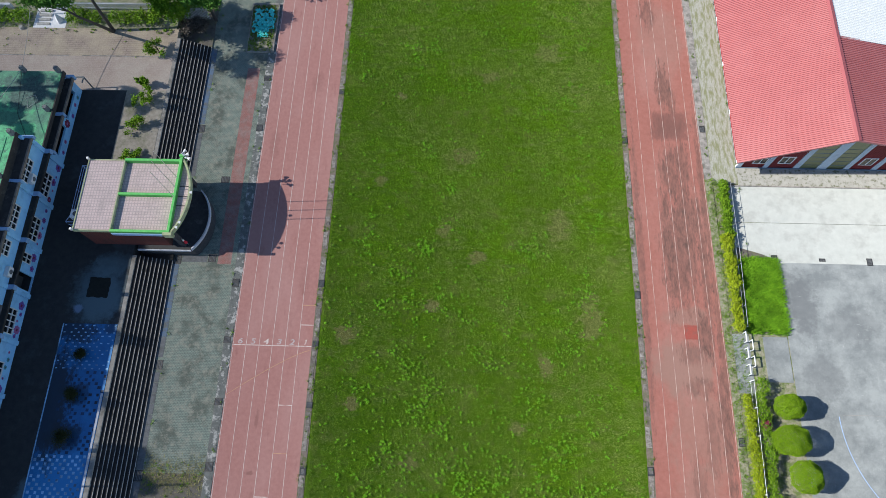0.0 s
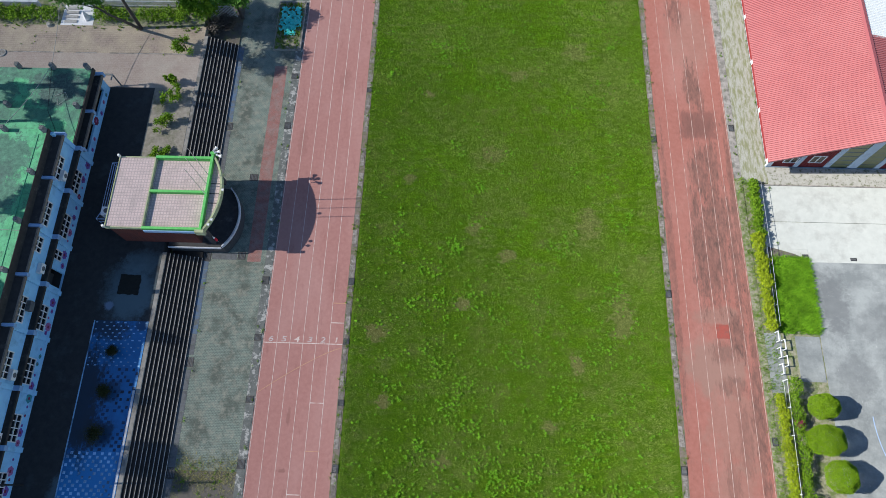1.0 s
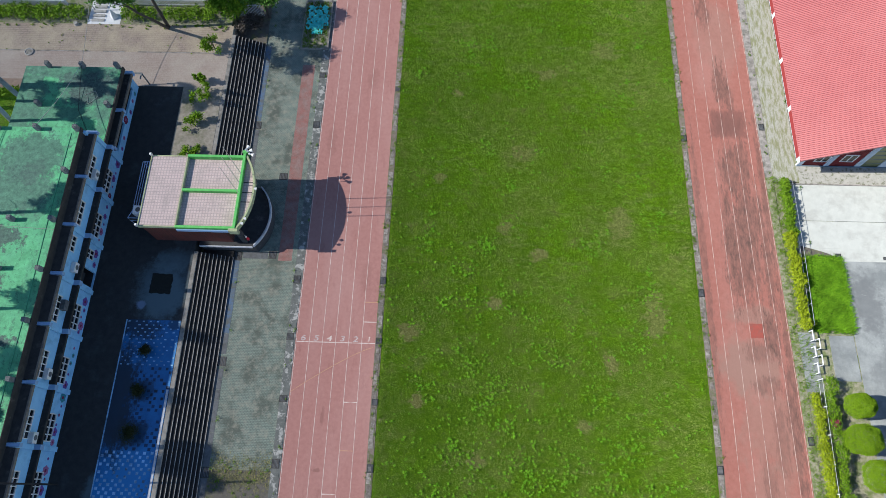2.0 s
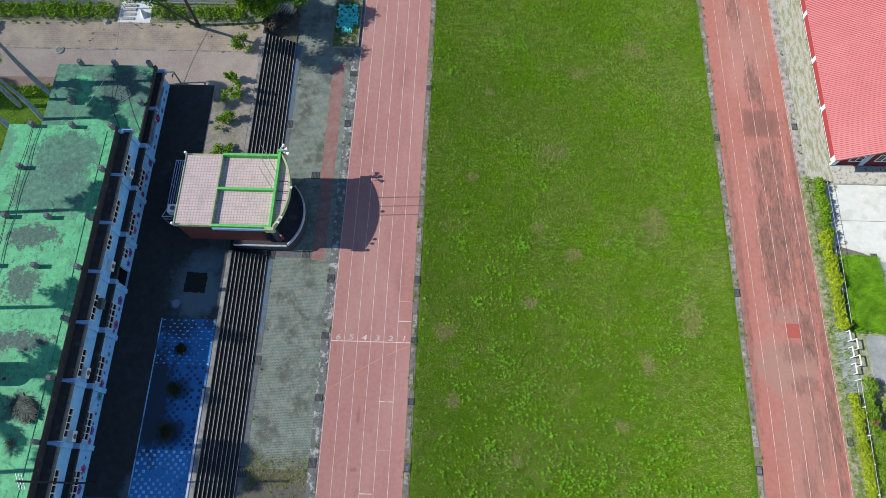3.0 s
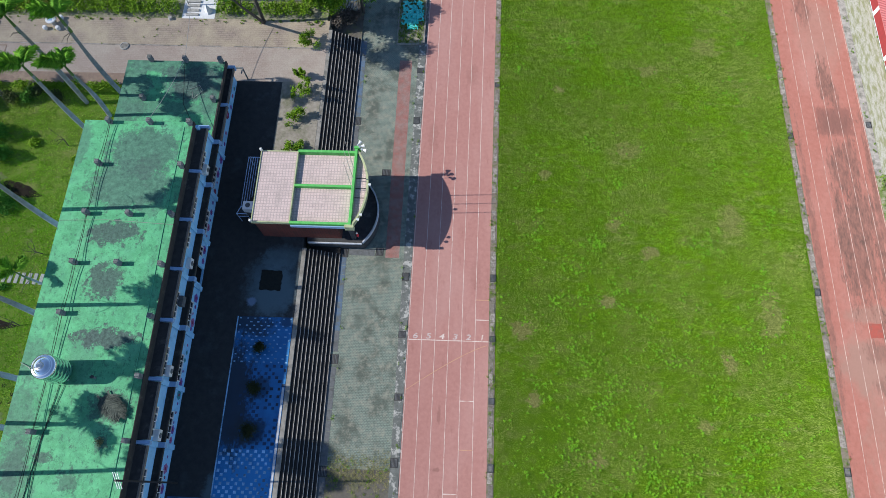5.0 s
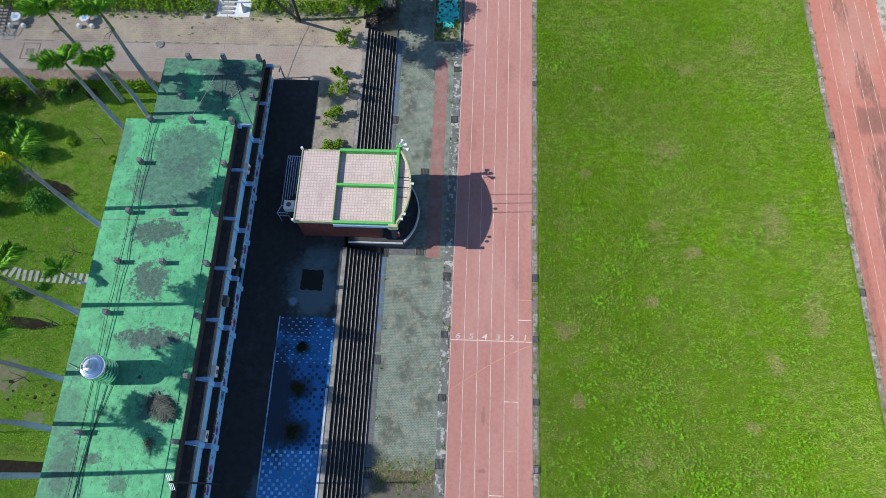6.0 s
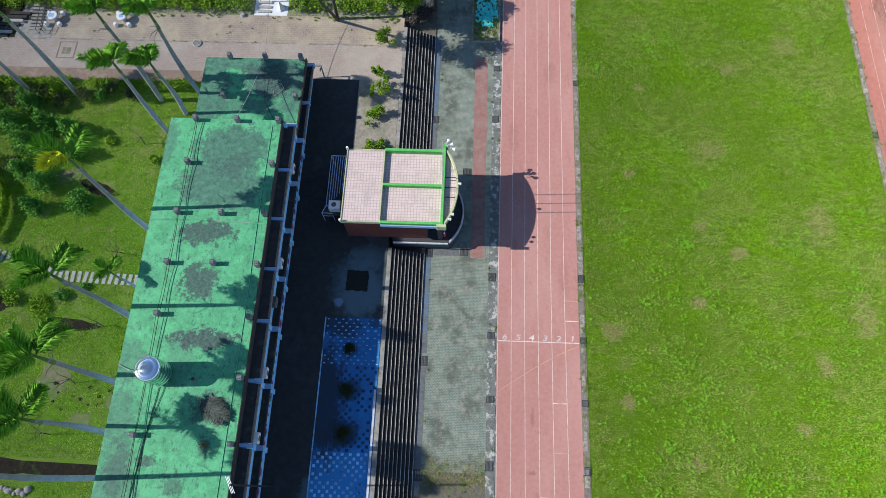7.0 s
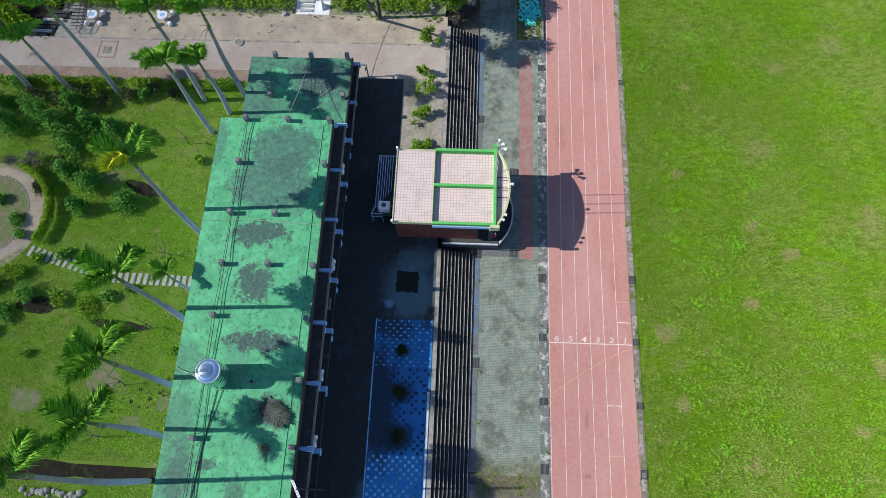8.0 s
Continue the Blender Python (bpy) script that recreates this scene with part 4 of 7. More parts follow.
def window(parent, x, y0, y1, z0, z1, cols, rows):
    fy, fz = 0.075, 0.075
    ys, zs = [y0, y0 + fy], [z0, z0 + fz]
    for i in range(1, cols):
        c = y0 + (y1 - y0) * i / cols
        ys += [c - fy / 2, c + fy / 2]
    for i in range(1, rows):
        c = z0 + (z1 - z0) * i / rows
        zs += [c - fz / 2, c + fz / 2]
    ys += [y1 - fy, y1]
    zs += [z1 - fz, z1]
    holes = {(2 * i + 1, 2 * j + 1) for i in range(cols) for j in range(rows)}
    w = part("window", plate(x - 0.06, x + 0.08, ys, zs, holes), M["white_frame"], parent, "white framed window with dark panes")
    for i in range(cols):
        for j in range(rows):
            part("pane", boxes((x - 0.02, x, ys[2 * i + 1], ys[2 * i + 2], zs[2 * j + 1], zs[2 * j + 2])), M["glass"], w)


def wall_with_openings(parent, x, y0, y1, z0, z1, holes, thick=0.2):
    """holes: (y0, y1, z0, z1), at most one sill and head height beside a door."""
    ys = sorted({y0, y1, *[h[0] for h in holes], *[h[1] for h in holes]})
    zs = sorted({z0, z1, *[h[2] for h in holes], *[h[3] for h in holes]})
    gone = {(i, j) for i in range(len(ys) - 1) for j in range(len(zs) - 1) for a, b, c, d in holes
            if a - 1e-6 <= ys[i] and ys[i + 1] <= b + 1e-6 and c - 1e-6 <= zs[j] and zs[j + 1] <= d + 1e-6}
    return part("wall", plate(x - thick, x, ys, zs, gone), M["white_wall"], parent)


def flower(parent, x, y, z, r, mat, petals):
    pts = []
    for i in range(petals * 4):
        a = 2 * math.pi * i / (petals * 4)
        q = r * (1 + 0.11 * math.cos(petals * a))
        pts.append((q * math.cos(a), q * math.sin(a)))
    bm = bmesh.new()
    hi = [bm.verts.new((x + 0.006, y + a, z + b)) for a, b in pts]
    lo = [bm.verts.new((x - 0.01, y + a, z + b)) for a, b in pts]
    bm.faces.new(hi)
    for i in range(len(pts)):
        bm.faces.new((lo[i], lo[(i + 1) % len(pts)], hi[(i + 1) % len(pts)], hi[i]))
    f = part("mural_flower", bm, M[mat], parent, "painted flower on the white wall")
    bm = bmesh.new()
    box(bm, x, x + 0.010, y - r * 0.3, y + r * 0.3, z - r * 0.3, z + r * 0.3, 0.0)
    part("flower_centre", bm, M["crimson" if mat != "crimson" else "pink"], f)


PAINTS = ["purple", "pink", "purple", "purple", "teal_paint", "pink", "crimson"]
for i, (ya, yb) in enumerate(zip(BAYS, BAYS[1:])):
    lo, hi = yb + 0.2, ya - 0.2
    near = yb > -15
    # upper storey
    up = [(lo + 0.3, lo + 2.5, 5.3, 6.5)] if i != 2 else [(hi - 1.7, hi - 0.3, 5.3, 6.5)]
    wall_with_openings(school, X_WALL, yb, ya, LEDGE - 0.15, 6.9, up)
    for a, b, c, d in up:
        window(school, X_WALL - 0.05, a, b, c, d, 4 if i != 2 else 3, 2)
    part("sunshade", boxes((X_ROOF + 0.05, X_TIP - 0.1, lo, hi, 6.9, 7.08)), M["ledge"], school, "dark mouldy concrete sunshade")
    part("sunshade_lip", boxes((X_TIP - 0.1, X_TIP + 0.03, lo, hi, 6.9, 7.16)), M["upstand"], school, "brown weathered sunshade edge")
    # lower storey
    if i == 2:
        low = [(lo + 0.2, lo + 1.6, UP + 0.02, 3.6), (hi - 1.4, hi - 0.5, 2.35, 3.6)]
    else:
        low = [(lo + 0.3, lo + 2.5, 2.35, 3.6)]
    wall_with_openings(school, X_WALL, yb, ya, UP, LEDGE - 0.15, low)
    for a, b, c, d in low:
        if c > 2:
            window(school, X_WALL - 0.05, a, b, c, d, 4 if i != 2 else 2, 2)
        else:
            part("door", boxes((X_WALL - 1.0, X_WALL - 0.95, a, b, c, d)), M["dark_wall"], school, "dark recessed doorway")
    part("sunshade", boxes((X_WALL, X_TIP - 0.1, lo, hi, LEDGE - 0.15, LEDGE)), M["ledge"], school, "dark mouldy concrete sunshade")
    part("sunshade_lip", boxes((X_TIP - 0.1, X_TIP + 0.03, lo, hi, LEDGE - 0.15, LEDGE + 0.08)), M["ledge"], school, "dark mouldy sunshade edge")
    if near:
        y = lo + 0.3
        while y < hi - 0.2:
            if not (i == 2 and y < lo + 1.9):
                flower(school, X_WALL, y, rnd.uniform(1.88, 2.15), rnd.choice((0.12, 0.18, 0.26, 0.34, 0.38)), rnd.choice(PAINTS), rnd.choice((5, 6, 8)))
            y += rnd.uniform(0.55, 1.1)
for y in BAYS:
    part("beam", boxes((X_ROOF + 0.05, X_TIP + 0.1, y - 0.13, y + 0.13, 6.75, 7.12)), M["blue_band"], school, "pale blue bracket beam across the sunshade")
    part("pier", boxes((X_WALL, X_WALL + 0.14, y - 0.2, y + 0.2, LEDGE + 0.15, 6.75)), M["white_wall"], school)
    part("beam", boxes((X_WALL, X_TIP + 0.1, y - 0.2, y + 0.2, LEDGE - 0.3, LEDGE + 0.15)), M["blue_band"], school, "pale blue bracket beam across the sunshade")
    part("pier", boxes((X_WALL, X_WALL + 0.14, y - 0.2, y + 0.2, UP, LEDGE - 0.3)), M["white_wall"], school)
for y, z, mat in ((13.1, 5.0, "white_frame"), (4.6, 4.75, "white_frame"), (-4.3, 4.9, "white_frame"), (1.3, 4.9, "plate"), (-9.1, 4.8, "white_frame")):
    u = thing("air_conditioner", (X_WALL + 0.3, y, z), "small outdoor air-conditioner unit on the facade", "air conditioner", "facade units")
    part("case", boxes((X_WALL + 0.02, X_WALL + 0.42, y - 0.42, y + 0.42, z, z + 0.55), bevel=0.02), M[mat], u)
    bm = bmesh.new()
    rod(bm, (X_WALL + 0.42, y, z + 0.27), (X_WALL + 0.44, y, z + 0.27), 0.2, None, 16)
    part("fan_grille", bm, M["plate"], u)
mast = thing("antenna_mast", (X_WALL + 0.8, -12.4, UP), "tall dark antenna mast fixed to the facade", "mast")
part("pole", rods([((X_WALL + 0.8, -12.4, UP), (X_WALL + 0.8, -12.4, 11.4))], 0.07, 8), M["iron"], mast)
part("crossbar", rods([((X_WALL + 0.8, -12.9, 10.2 + 0.3 * k), (X_WALL + 0.25, -11.9, 10.2 + 0.3 * k)) for k in range(3)], 0.025, 5), M["white_frame"], mast)


def stub(parent, x, y, z, h=0.72):
    w = 0.18
    s = part("column_stub", boxes((x - w, x + w, y - w, y + w, z, z + h), bevel=0.02), M["post"], parent, "grey concrete column stub")
    for a in (-0.1, 0.1):
        for b in (-0.1, 0.1):
            part("bar", rods([((x + a, y + b, z + h), (x + a * 1.1, y + b, z + h + rnd.uniform(0.08, 0.2)))], 0.012, 5), M["iron"], s, "rusty reinforcing bar end")


for y in BAYS[1:8]:
    stub(school, -25.72, y, ROOF)
for y in (16.1, 12.08, 7.64, 3.42, -0.65, -9.4, -14.2):
    stub(school, -32.65, y, ROOF)
for y in (16.1, 7.65, 3.47):
    stub(school, -29.15, y, ROOF)
stub(school, -25.72, 16.1, ROOF)

# lower wing
wing = thing("school_wing", (-30, 20, UP), "single-storey white school wing with a flat green roof", "building")
W_ROOF = 4.7
part("roof", boxes((-34.4, -25.12, 16.32, 24.68, W_ROOF - 0.25, W_ROOF)), M["roof"], wing, "shaded green coated flat roof")
part("roof_edge", boxes((-25.12, -25.0, 16.32, 24.68, W_ROOF - 0.3, W_ROOF + 0.14)), M["ledge"], wing)
part("back_wall", boxes((-34.3, -34.1, 16.3, 24.62, UP, W_ROOF - 0.25)), M["white_wall"], wing)
part("end_wall", boxes((-34.1, -25.3, 24.4, 24.62, UP, W_ROOF - 0.25)), M["white_wall"], wing)
part("sunshade", boxes((-25.35, X_TIP - 0.1, 16.4, 24.7, 3.75, 3.9)), M["ledge"], wing, "dark mouldy concrete sunshade")
part("sunshade_lip", boxes((X_TIP - 0.1, X_TIP + 0.03, 16.4, 24.7, 3.75, 4.04)), M["upstand"], wing, "brown weathered sunshade edge")
wall_with_openings(wing, X_WALL, 16.3, 24.75, UP, 3.75, [(17.0, 20.0, 2.3, 3.5), (20.9, 23.9, 2.3, 3.5)])
for a, b in ((17.0, 20.0), (20.9, 23.9)):
    part("window_recess", boxes((X_WALL - 0.5, X_WALL - 0.45, a, b, 2.3, 3.5)), M["glass"], wing, "dark recessed window band")
for y in (16.5, 20.45, 24.6):
    part("beam", boxes((-25.35, X_TIP + 0.1, y - 0.13, y + 0.13, 3.6, 4.12)), M["blue_band"], wing)
for y, z, r, c in ((17.6, 1.8, 0.2, "purple"), (18.7, 1.9, 0.2, "pink"), (20.45, 2.3, 0.4, "crimson"), (21.6, 1.8, 0.22, "purple"), (22.8, 1.9, 0.2, "pink"), (23.7, 1.8, 0.2, "teal_paint")):
    flower(wing, X_WALL, y, z, r, c, 8)
for x, y in ((-32.1, 24.65), (-28.8, 24.65), (-25.5, 24.65), (-32.0, 20.4), (-25.5, 20.4)):
    stub(wing, x, y, W_ROOF)
frame_item = thing("entrance_canopy", (-24.0, 25.2, UP), "small weathered grey bracket canopy at the wing corner", "canopy")
part("top", boxes((-24.75, -24.0, 25.0, 25.16, 3.2, 3.28)), M["post"], frame_item)
part("post", boxes((-24.1, -24.0, 25.03, 25.13, UP, 3.2)), M["post"], frame_item)
part("arm", boxes((-24.1, -24.0, 24.45, 25.0, 3.2, 3.28)), M["post"], frame_item)


def rough_disc(cx, cy, rx, ry, z0, z1, n=40, seed=0):
    r = random.Random(seed)
    ph = [r.uniform(0, 6.28) for _ in range(5)]
    pts = []
    for i in range(n):
        a = 2 * math.pi * i / n
        q = 1 + sum(0.11 / (k + 1) * math.sin((2 * k + 3) * a + ph[k]) for k in range(5))
        pts.append((cx + rx * q * math.cos(a), cy + ry * q * math.sin(a)))
    bm = bmesh.new()
    prism(bm, pts, z0, z1)
    return bm


# water tank on the roof
tank = thing("water_tank", (-31.6, -5.1, ROOF), "stainless steel water tank on the green roof", "water tank")
bm = bmesh.new()
lathe(bm, [(0.86, 0.28), (0.9, 0.34), (0.9, 0.63), (0.875, 0.66), (0.9, 0.70), (0.9, 1.08), (0.875, 1.12), (0.9, 1.15), (0.9, 1.54), (0.875, 1.57), (0.9, 1.61), (0.9, 1.99), (0.875, 2.03), (0.9, 2.06), (0.9, 2.39), (0.86, 2.46)], 28, (-31.6, -5.1, ROOF))
part("body", bm, M["tank"], tank, "ribbed stainless steel cylinder", True)
bm = bmesh.new()
lathe(bm, [(0.90, 2.45), (0.88, 2.51), (0.7, 2.66), (0.66, 2.63), (0.62, 2.69), (0.4, 2.82), (0.25, 2.85)], 28, (-31.6, -5.1, ROOF))
part("dome", bm, M["tank"], tank, "polished domed top", True)
bm = bmesh.new()
lathe(bm, [(0.26, 2.80), (0.26, 2.92), (0.2, 2.96)], 20, (-31.6, -5.1, ROOF))
part("lid", bm, M["steel"], tank)
for i in range(4):
    a = math.pi / 4 + i * math.pi / 2
    x, y = -31.6 + 0.75 * math.cos(a), -5.1 + 0.75 * math.sin(a)
    part("leg", boxes((x - 0.05, x + 0.05, y - 0.05, y + 0.05, ROOF, ROOF + 0.29)), M["steel"], tank)
part("pipe", rods([((-32.4, -5.5, ROOF + 2.3), (-34.2, -4.8, ROOF + 0.1)), ((-34.2, -4.8, ROOF + 0.1), (-34.9, -4.5, ROOF + 0.1))], 0.025), M["cable_pale"], tank, "pale inlet pipe")


def cable(name, pts, r, mat, label, sag=0.0, category="cable"):
    cu = bpy.data.curves.new(name, 'CURVE')
    cu.dimensions, cu.bevel_depth, cu.bevel_resolution = '3D', r, 1
    sp = cu.splines.new('POLY')
    out = []
    for a, b in zip(pts, pts[1:]):
        for i in range(8):
            u = i / 8
            p = Vector(a).lerp(Vector(b), u)
            p.z -= sag * 4 * u * (1 - u)
            out.append(p)
    out.append(Vector(pts[-1]))
    sp.points.add(len(out) - 1)
    for q, p in zip(sp.points, out):
        q.co = (*p, 1)
    tmp = bpy.data.objects.new(name, cu)
    me = bpy.data.meshes.new_from_object(tmp)
    bpy.data.objects.remove(tmp)
    ob = finish(name, me, mat)
    return tagged(ob, label, category, "roof cables")


POSTS_W = [16.1, 12.08, 7.64, 3.42, -0.65, -9.4, -14.2, -27.0]
for dx, dz, r in ((-0.10, 0.66, 0.018), (0.06, 0.68, 0.024)):
    cable("roof_cable", [(-32.55 + dx * (1 + 0.8 * math.sin(2.3 * k + 9 * dx)), y, ROOF + dz - 0.30) for k, y in enumerate(POSTS_W)], r, M["cable"], "black cable strung over roof stubs", 0.10)
cable("roof_cable", [(-34.8, 7.0, ROOF + 0.03), (-31.0, 7.15, ROOF + 0.03), (-25.6, 6.9, ROOF + 0.03)], 0.016, M["cable_pale"], "thin pale cable lying across the roof")
cable("roof_cable", [(-26.25, 15.8, ROOF + 0.03), (-26.3, 8.0, ROOF + 0.03), (-26.2, 0.0, ROOF + 0.03), (-26.3, -26.0, ROOF + 0.03)], 0.02, M["roof_pipe"], "green painted conduit along the roof edge")
cable("roof_cable", [(-28.0, 21.6, W_ROOF + 0.03), (-27.1, 22.0, W_ROOF + 0.05), (-26.7, 21.4, W_ROOF + 0.12), (-27.5, 20.6, W_ROOF + 0.03), (-27.7, 21.3, W_ROOF + 0.03)], 0.017, M["cable_pale"], "loose pale cable loop on the wing roof")
cable("roof_cable", [(-31.6, -6.0, ROOF + 0.05), (-31.9, -9.0, ROOF + 0.04), (-32.3, -14, ROOF + 0.04), (-32.2, -27, ROOF + 0.04)], 0.025, M["cable"], "black cable lying on the green roof")
cable("roof_cable", [(-31.2, -6.0, ROOF + 0.05), (-32.0, -9.6, ROOF + 0.04), (-31.9, -14, ROOF + 0.04), (-31.8, -27, ROOF + 0.04)], 0.02, M["cable"], "black cable lying on the green roof")
cable("roof_cable", [(-29.15, 16.1, ROOF + 0.6), (-28.8, 24.65, 5.2), (-28.9, 34.5, 7.4)], 0.022, M["cable_pale"], "pale overhead cable to the wing", 0.3)
cable("roof_cable", [(-28.8, 24.65, 5.15), (-28.3, 20.0, W_ROOF + 0.03), (-26.3, 16.6, W_ROOF + 0.03)], 0.02, M["cable"], "black cable lying on the wing roof")

# reviewing stand ---------------------------------------------------------
stand = thing("reviewing_stand", (-15, 11.8, 0), "reviewing stand with pink tiled roof and green beams", "pavilion")
Z1, Z2, ZB = 5.1, 4.78, 5.3
part("room_wall", boxes((-20.2, -19.95, 8.6, 15.1, UP, Z1 - 0.2), (-19.95, -13.2, 8.6, 8.85, UP, Z2 - 0.2), (-19.95, -13.2, 14.85, 15.1, UP, Z2 - 0.2), (-13.45, -13.2, 8.85, 14.85, UP, Z2 - 0.2)), M["brick_wall"], stand, "dark red tiled walls")
part("roof", boxes((-20.25, -17.1, 8.5, 15.15, Z1 - 0.25, Z1)), M["pink_tile"], stand, "pink tiled flat roof")
part("roof_rim", boxes((-20.33, -20.25, 8.42, 15.23, Z1 - 0.3, Z1 + 0.07), (-20.25, -17.1, 8.42, 8.5, Z1 - 0.3, Z1 + 0.07), (-20.25, -17.1, 15.15, 15.23, Z1 - 0.3, Z1 + 0.07), (-17.1, -17.02, 8.42, 15.23, Z1 - 0.3, Z1 + 0.07)), M["rim"], stand, "yellow-green roof rim")
for y0, y1 in ((8.55, 11.82), (12.05, 15.08)):
    part("roof", boxes((-17.02, -12.02, y0, y1, Z2 - 0.2, Z2)), M["pink_tile"], stand, "sunken pink tiled roof panel")
for y0, y1 in ((8.32, 8.55), (11.82, 12.05), (15.08, 15.32)):
    part("beam", boxes((-17.02, -12.02, y0, y1, Z2 - 0.3, ZB - (0.1 if y0 == 11.82 else 0)), bevel=0.02), M["green_beam"], stand, "bright green painted beam")
part("beam", boxes((-12.02, -11.78, 8.2, 15.45, Z2 - 0.35, 5.5), bevel=0.02), M["green_beam"], stand, "tall bright green front beam")
part("corner_block", boxes((-12.3, -11.5, 7.98, 8.24, 4.9, 5.6), bevel=0.02), M["rim"], stand, "yellow-green corner block")
part("corner_block", boxes((-12.1, -11.6, 15.42, 15.66, 4.9, 5.6), bevel=0.02), M["green_beam"], stand, "green corner block")
part("side_band", boxes((-17.0, -12.2, 8.24, 8.32, 4.6, 4.95)), M["blue_band"], stand, "pale blue fascia band")


def arc(cx, cy, r, x_min, n=28):
    a = math.acos((x_min - cx) / r)
    return [(cx + r * math.cos(-a + 2 * a * i / n), cy + r * math.sin(-a + 2 * a * i / n)) for i in range(n + 1)]


def curved_band(pts_out, pts_in, z0, z1):
    bm = bmesh.new()
    rows = [[bm.verts.new((*p, z0)), bm.verts.new((*p, z1)), bm.verts.new((*q, z1)), bm.verts.new((*q, z0))] for p, q in zip(pts_out, pts_in)]
    for a, b in zip(rows, rows[1:]):
        for i in range(4):
            bm.faces.new((a[i], a[(i + 1) % 4], b[(i + 1) % 4], b[i]))
    bm.faces.new(rows[0])
    bm.faces.new(rows[-1][::-1])
    return bm


can = arc(-16.9, 11.75, 6.2, -11.78)
bm = bmesh.new()
prism(bm, can, 4.92, 5.10)
part("canopy", bm, M["pink_tile"], stand, "curved front canopy slab")
part("canopy_rim", curved_band(arc(-16.9, 11.75, 6.28, -11.78), arc(-16.9, 11.75, 6.12, -11.78), 4.9, 5.42), M["rim"], stand, "curved yellow-green canopy rim")
for y in (10.9, 11.8, 12.75):
    part("canopy_joint", boxes((-11.75, -10.75, y - 0.03, y + 0.03, 5.10, 5.15)), M["dark_wall"], stand)
# stage
st_out = arc(-14.3, 11.1, 4.15, -11.3)
bm = bmesh.new()
prism(bm, [(-16.3, 8.2)] + st_out + [(-16.3, 14.6)], -0.1, UP)
part("stage", bm, M["dark_wall"], stand, "dark curved stage platform")
part("parapet", curved_band(arc(-14.3, 11.1, 4.22, -11.3), arc(-14.3, 11.1, 4.1, -11.3), UP, 1.75), M["white_rim"], stand, "curved white stage parapet")
part("parapet", boxes((-16.2, -11.4, 8.04, 8.14, 1.38, 1.6)), M["white_rim"], stand, "straight white side parapet")
for y in (8.7, 14.6):
    part("column", boxes((-12.3, -11.9, y - 0.2, y + 0.2, UP, Z2 - 0.3)), M["dark_wall"], stand)
part("back_wall", boxes((-16.6, -16.4, 8.85, 14.85, 0, UP)), M["dark_wall"], stand)
for y in (13.35, 12.45, 11.55):
    bm = bmesh.new()
    rod(bm, (-11.92, y, 5.6), (-11.92, y, 10.3), 0.035, 0.02)
    pole = tagged(part("flagpole", bm, M["steel"]), "thin steel flagpole on the green beam", "flagpole", "flagpoles")
for x, y, ang in ((-11.5, 15.5, 20), (-11.7, 15.72, 60), (-11.3, 15.2, -15)):
    sp = thing("horn_speaker", (x, y, 5.5), "pale grey horn loudspeaker at the canopy corner", "loudspeaker", "horn speakers")
    d = Vector((math.cos(radians(ang)), math.sin(radians(ang)), -0.1))
    p = Vector((x, y, 5.75))
    bm = bmesh.new()
    rod(bm, p, p + d * 0.3, 0.05, 0.17, 14)
    part("horn", bm, M["horn"], sp)
    bm = bmesh.new()
    rod(bm, p - d * 0.18, p, 0.09, 0.09, 10)
    part("driver", bm, M["steel"], sp)
    part("bracket", rods([((x, y, 5.3), (x, y, 5.75))], 0.025), M["steel"], sp)
for x, y in ((-11.35, 8.75), (-11.15, 9.2), (-10.62, 12.0)):
    sp = thing("flood_light", (x, y, 5.42), "small white floodlight on the canopy rim", "lamp", "flood lights")
    bm = bmesh.new()
    rod(bm, (x, y, 5.55), (x + 0.2, y, 5.48), 0.08, 0.13, 12)
    part("head", bm, M["horn"], sp)
    part("bracket", rods([((x, y, 5.4), (x, y, 5.56))], 0.02), M["steel"], sp)
for x, y in ((-20.3, 15.2), (-20.3, 8.45)):
    part("roof_knob", boxes((x - 0.1, x + 0.1, y - 0.1, y + 0.1, Z1 + 0.07, Z1 + 0.4), bevel=0.03), M["horn"], stand, "small pale roof bracket")

flag = thing("rolled_flag", (-11.75, 8.75, UP), "small rolled red and white flag standing on the stage", "flag")
part("pole", rods([((-11.75, 8.75, UP), (-11.7, 8.6, UP + 1.7))], 0.025), M["steel"], flag)
bm = bmesh.new()
rod(bm, (-11.735, 8.70, UP + 0.55), (-11.715, 8.64, UP + 1.25), 0.13, 0.07, 10)
part("cloth", bm, M["flag_red"], flag, "bright red furled cloth")
bm = bmesh.new()
rod(bm, (-11.715, 8.64, UP + 1.25), (-11.705, 8.61, UP + 1.5), 0.09, 0.04, 10)
part("cloth", bm, M["white_frame"], flag, "white furled cloth")

# stair with railings beside the stand
stair = thing("outside_stair", (-21.3, 13, UP), "steel stair with pale blue railings behind the stand", "stair")
for i in range(9):
    y = 15.4 - 0.5 * i
    part("tread", boxes((-22.2, -20.6, y - 0.5, y, UP + 0.17 * i, UP + 0.17 * (i + 1))), M["dark_wall"], stair)
part("landing", boxes((-22.3, -20.55, 9.9, 10.9, UP + 1.45, UP + 1.6)), M["dark_wall"], stair)
for k in range(7):
    x = -22.1 + 0.21 * k
    part("rail", rods([((x, 15.6, 3.1), (x, 10.6 + 0.25 * k, 3.1))], 0.03), M["rail_blue"], stair)
for y in (10.7, 15.6):
    part("cross_rail", rods([((-22.1, y, 3.1), (-20.6, y, 3.1))], 0.035), M["rail_blue"], stair)
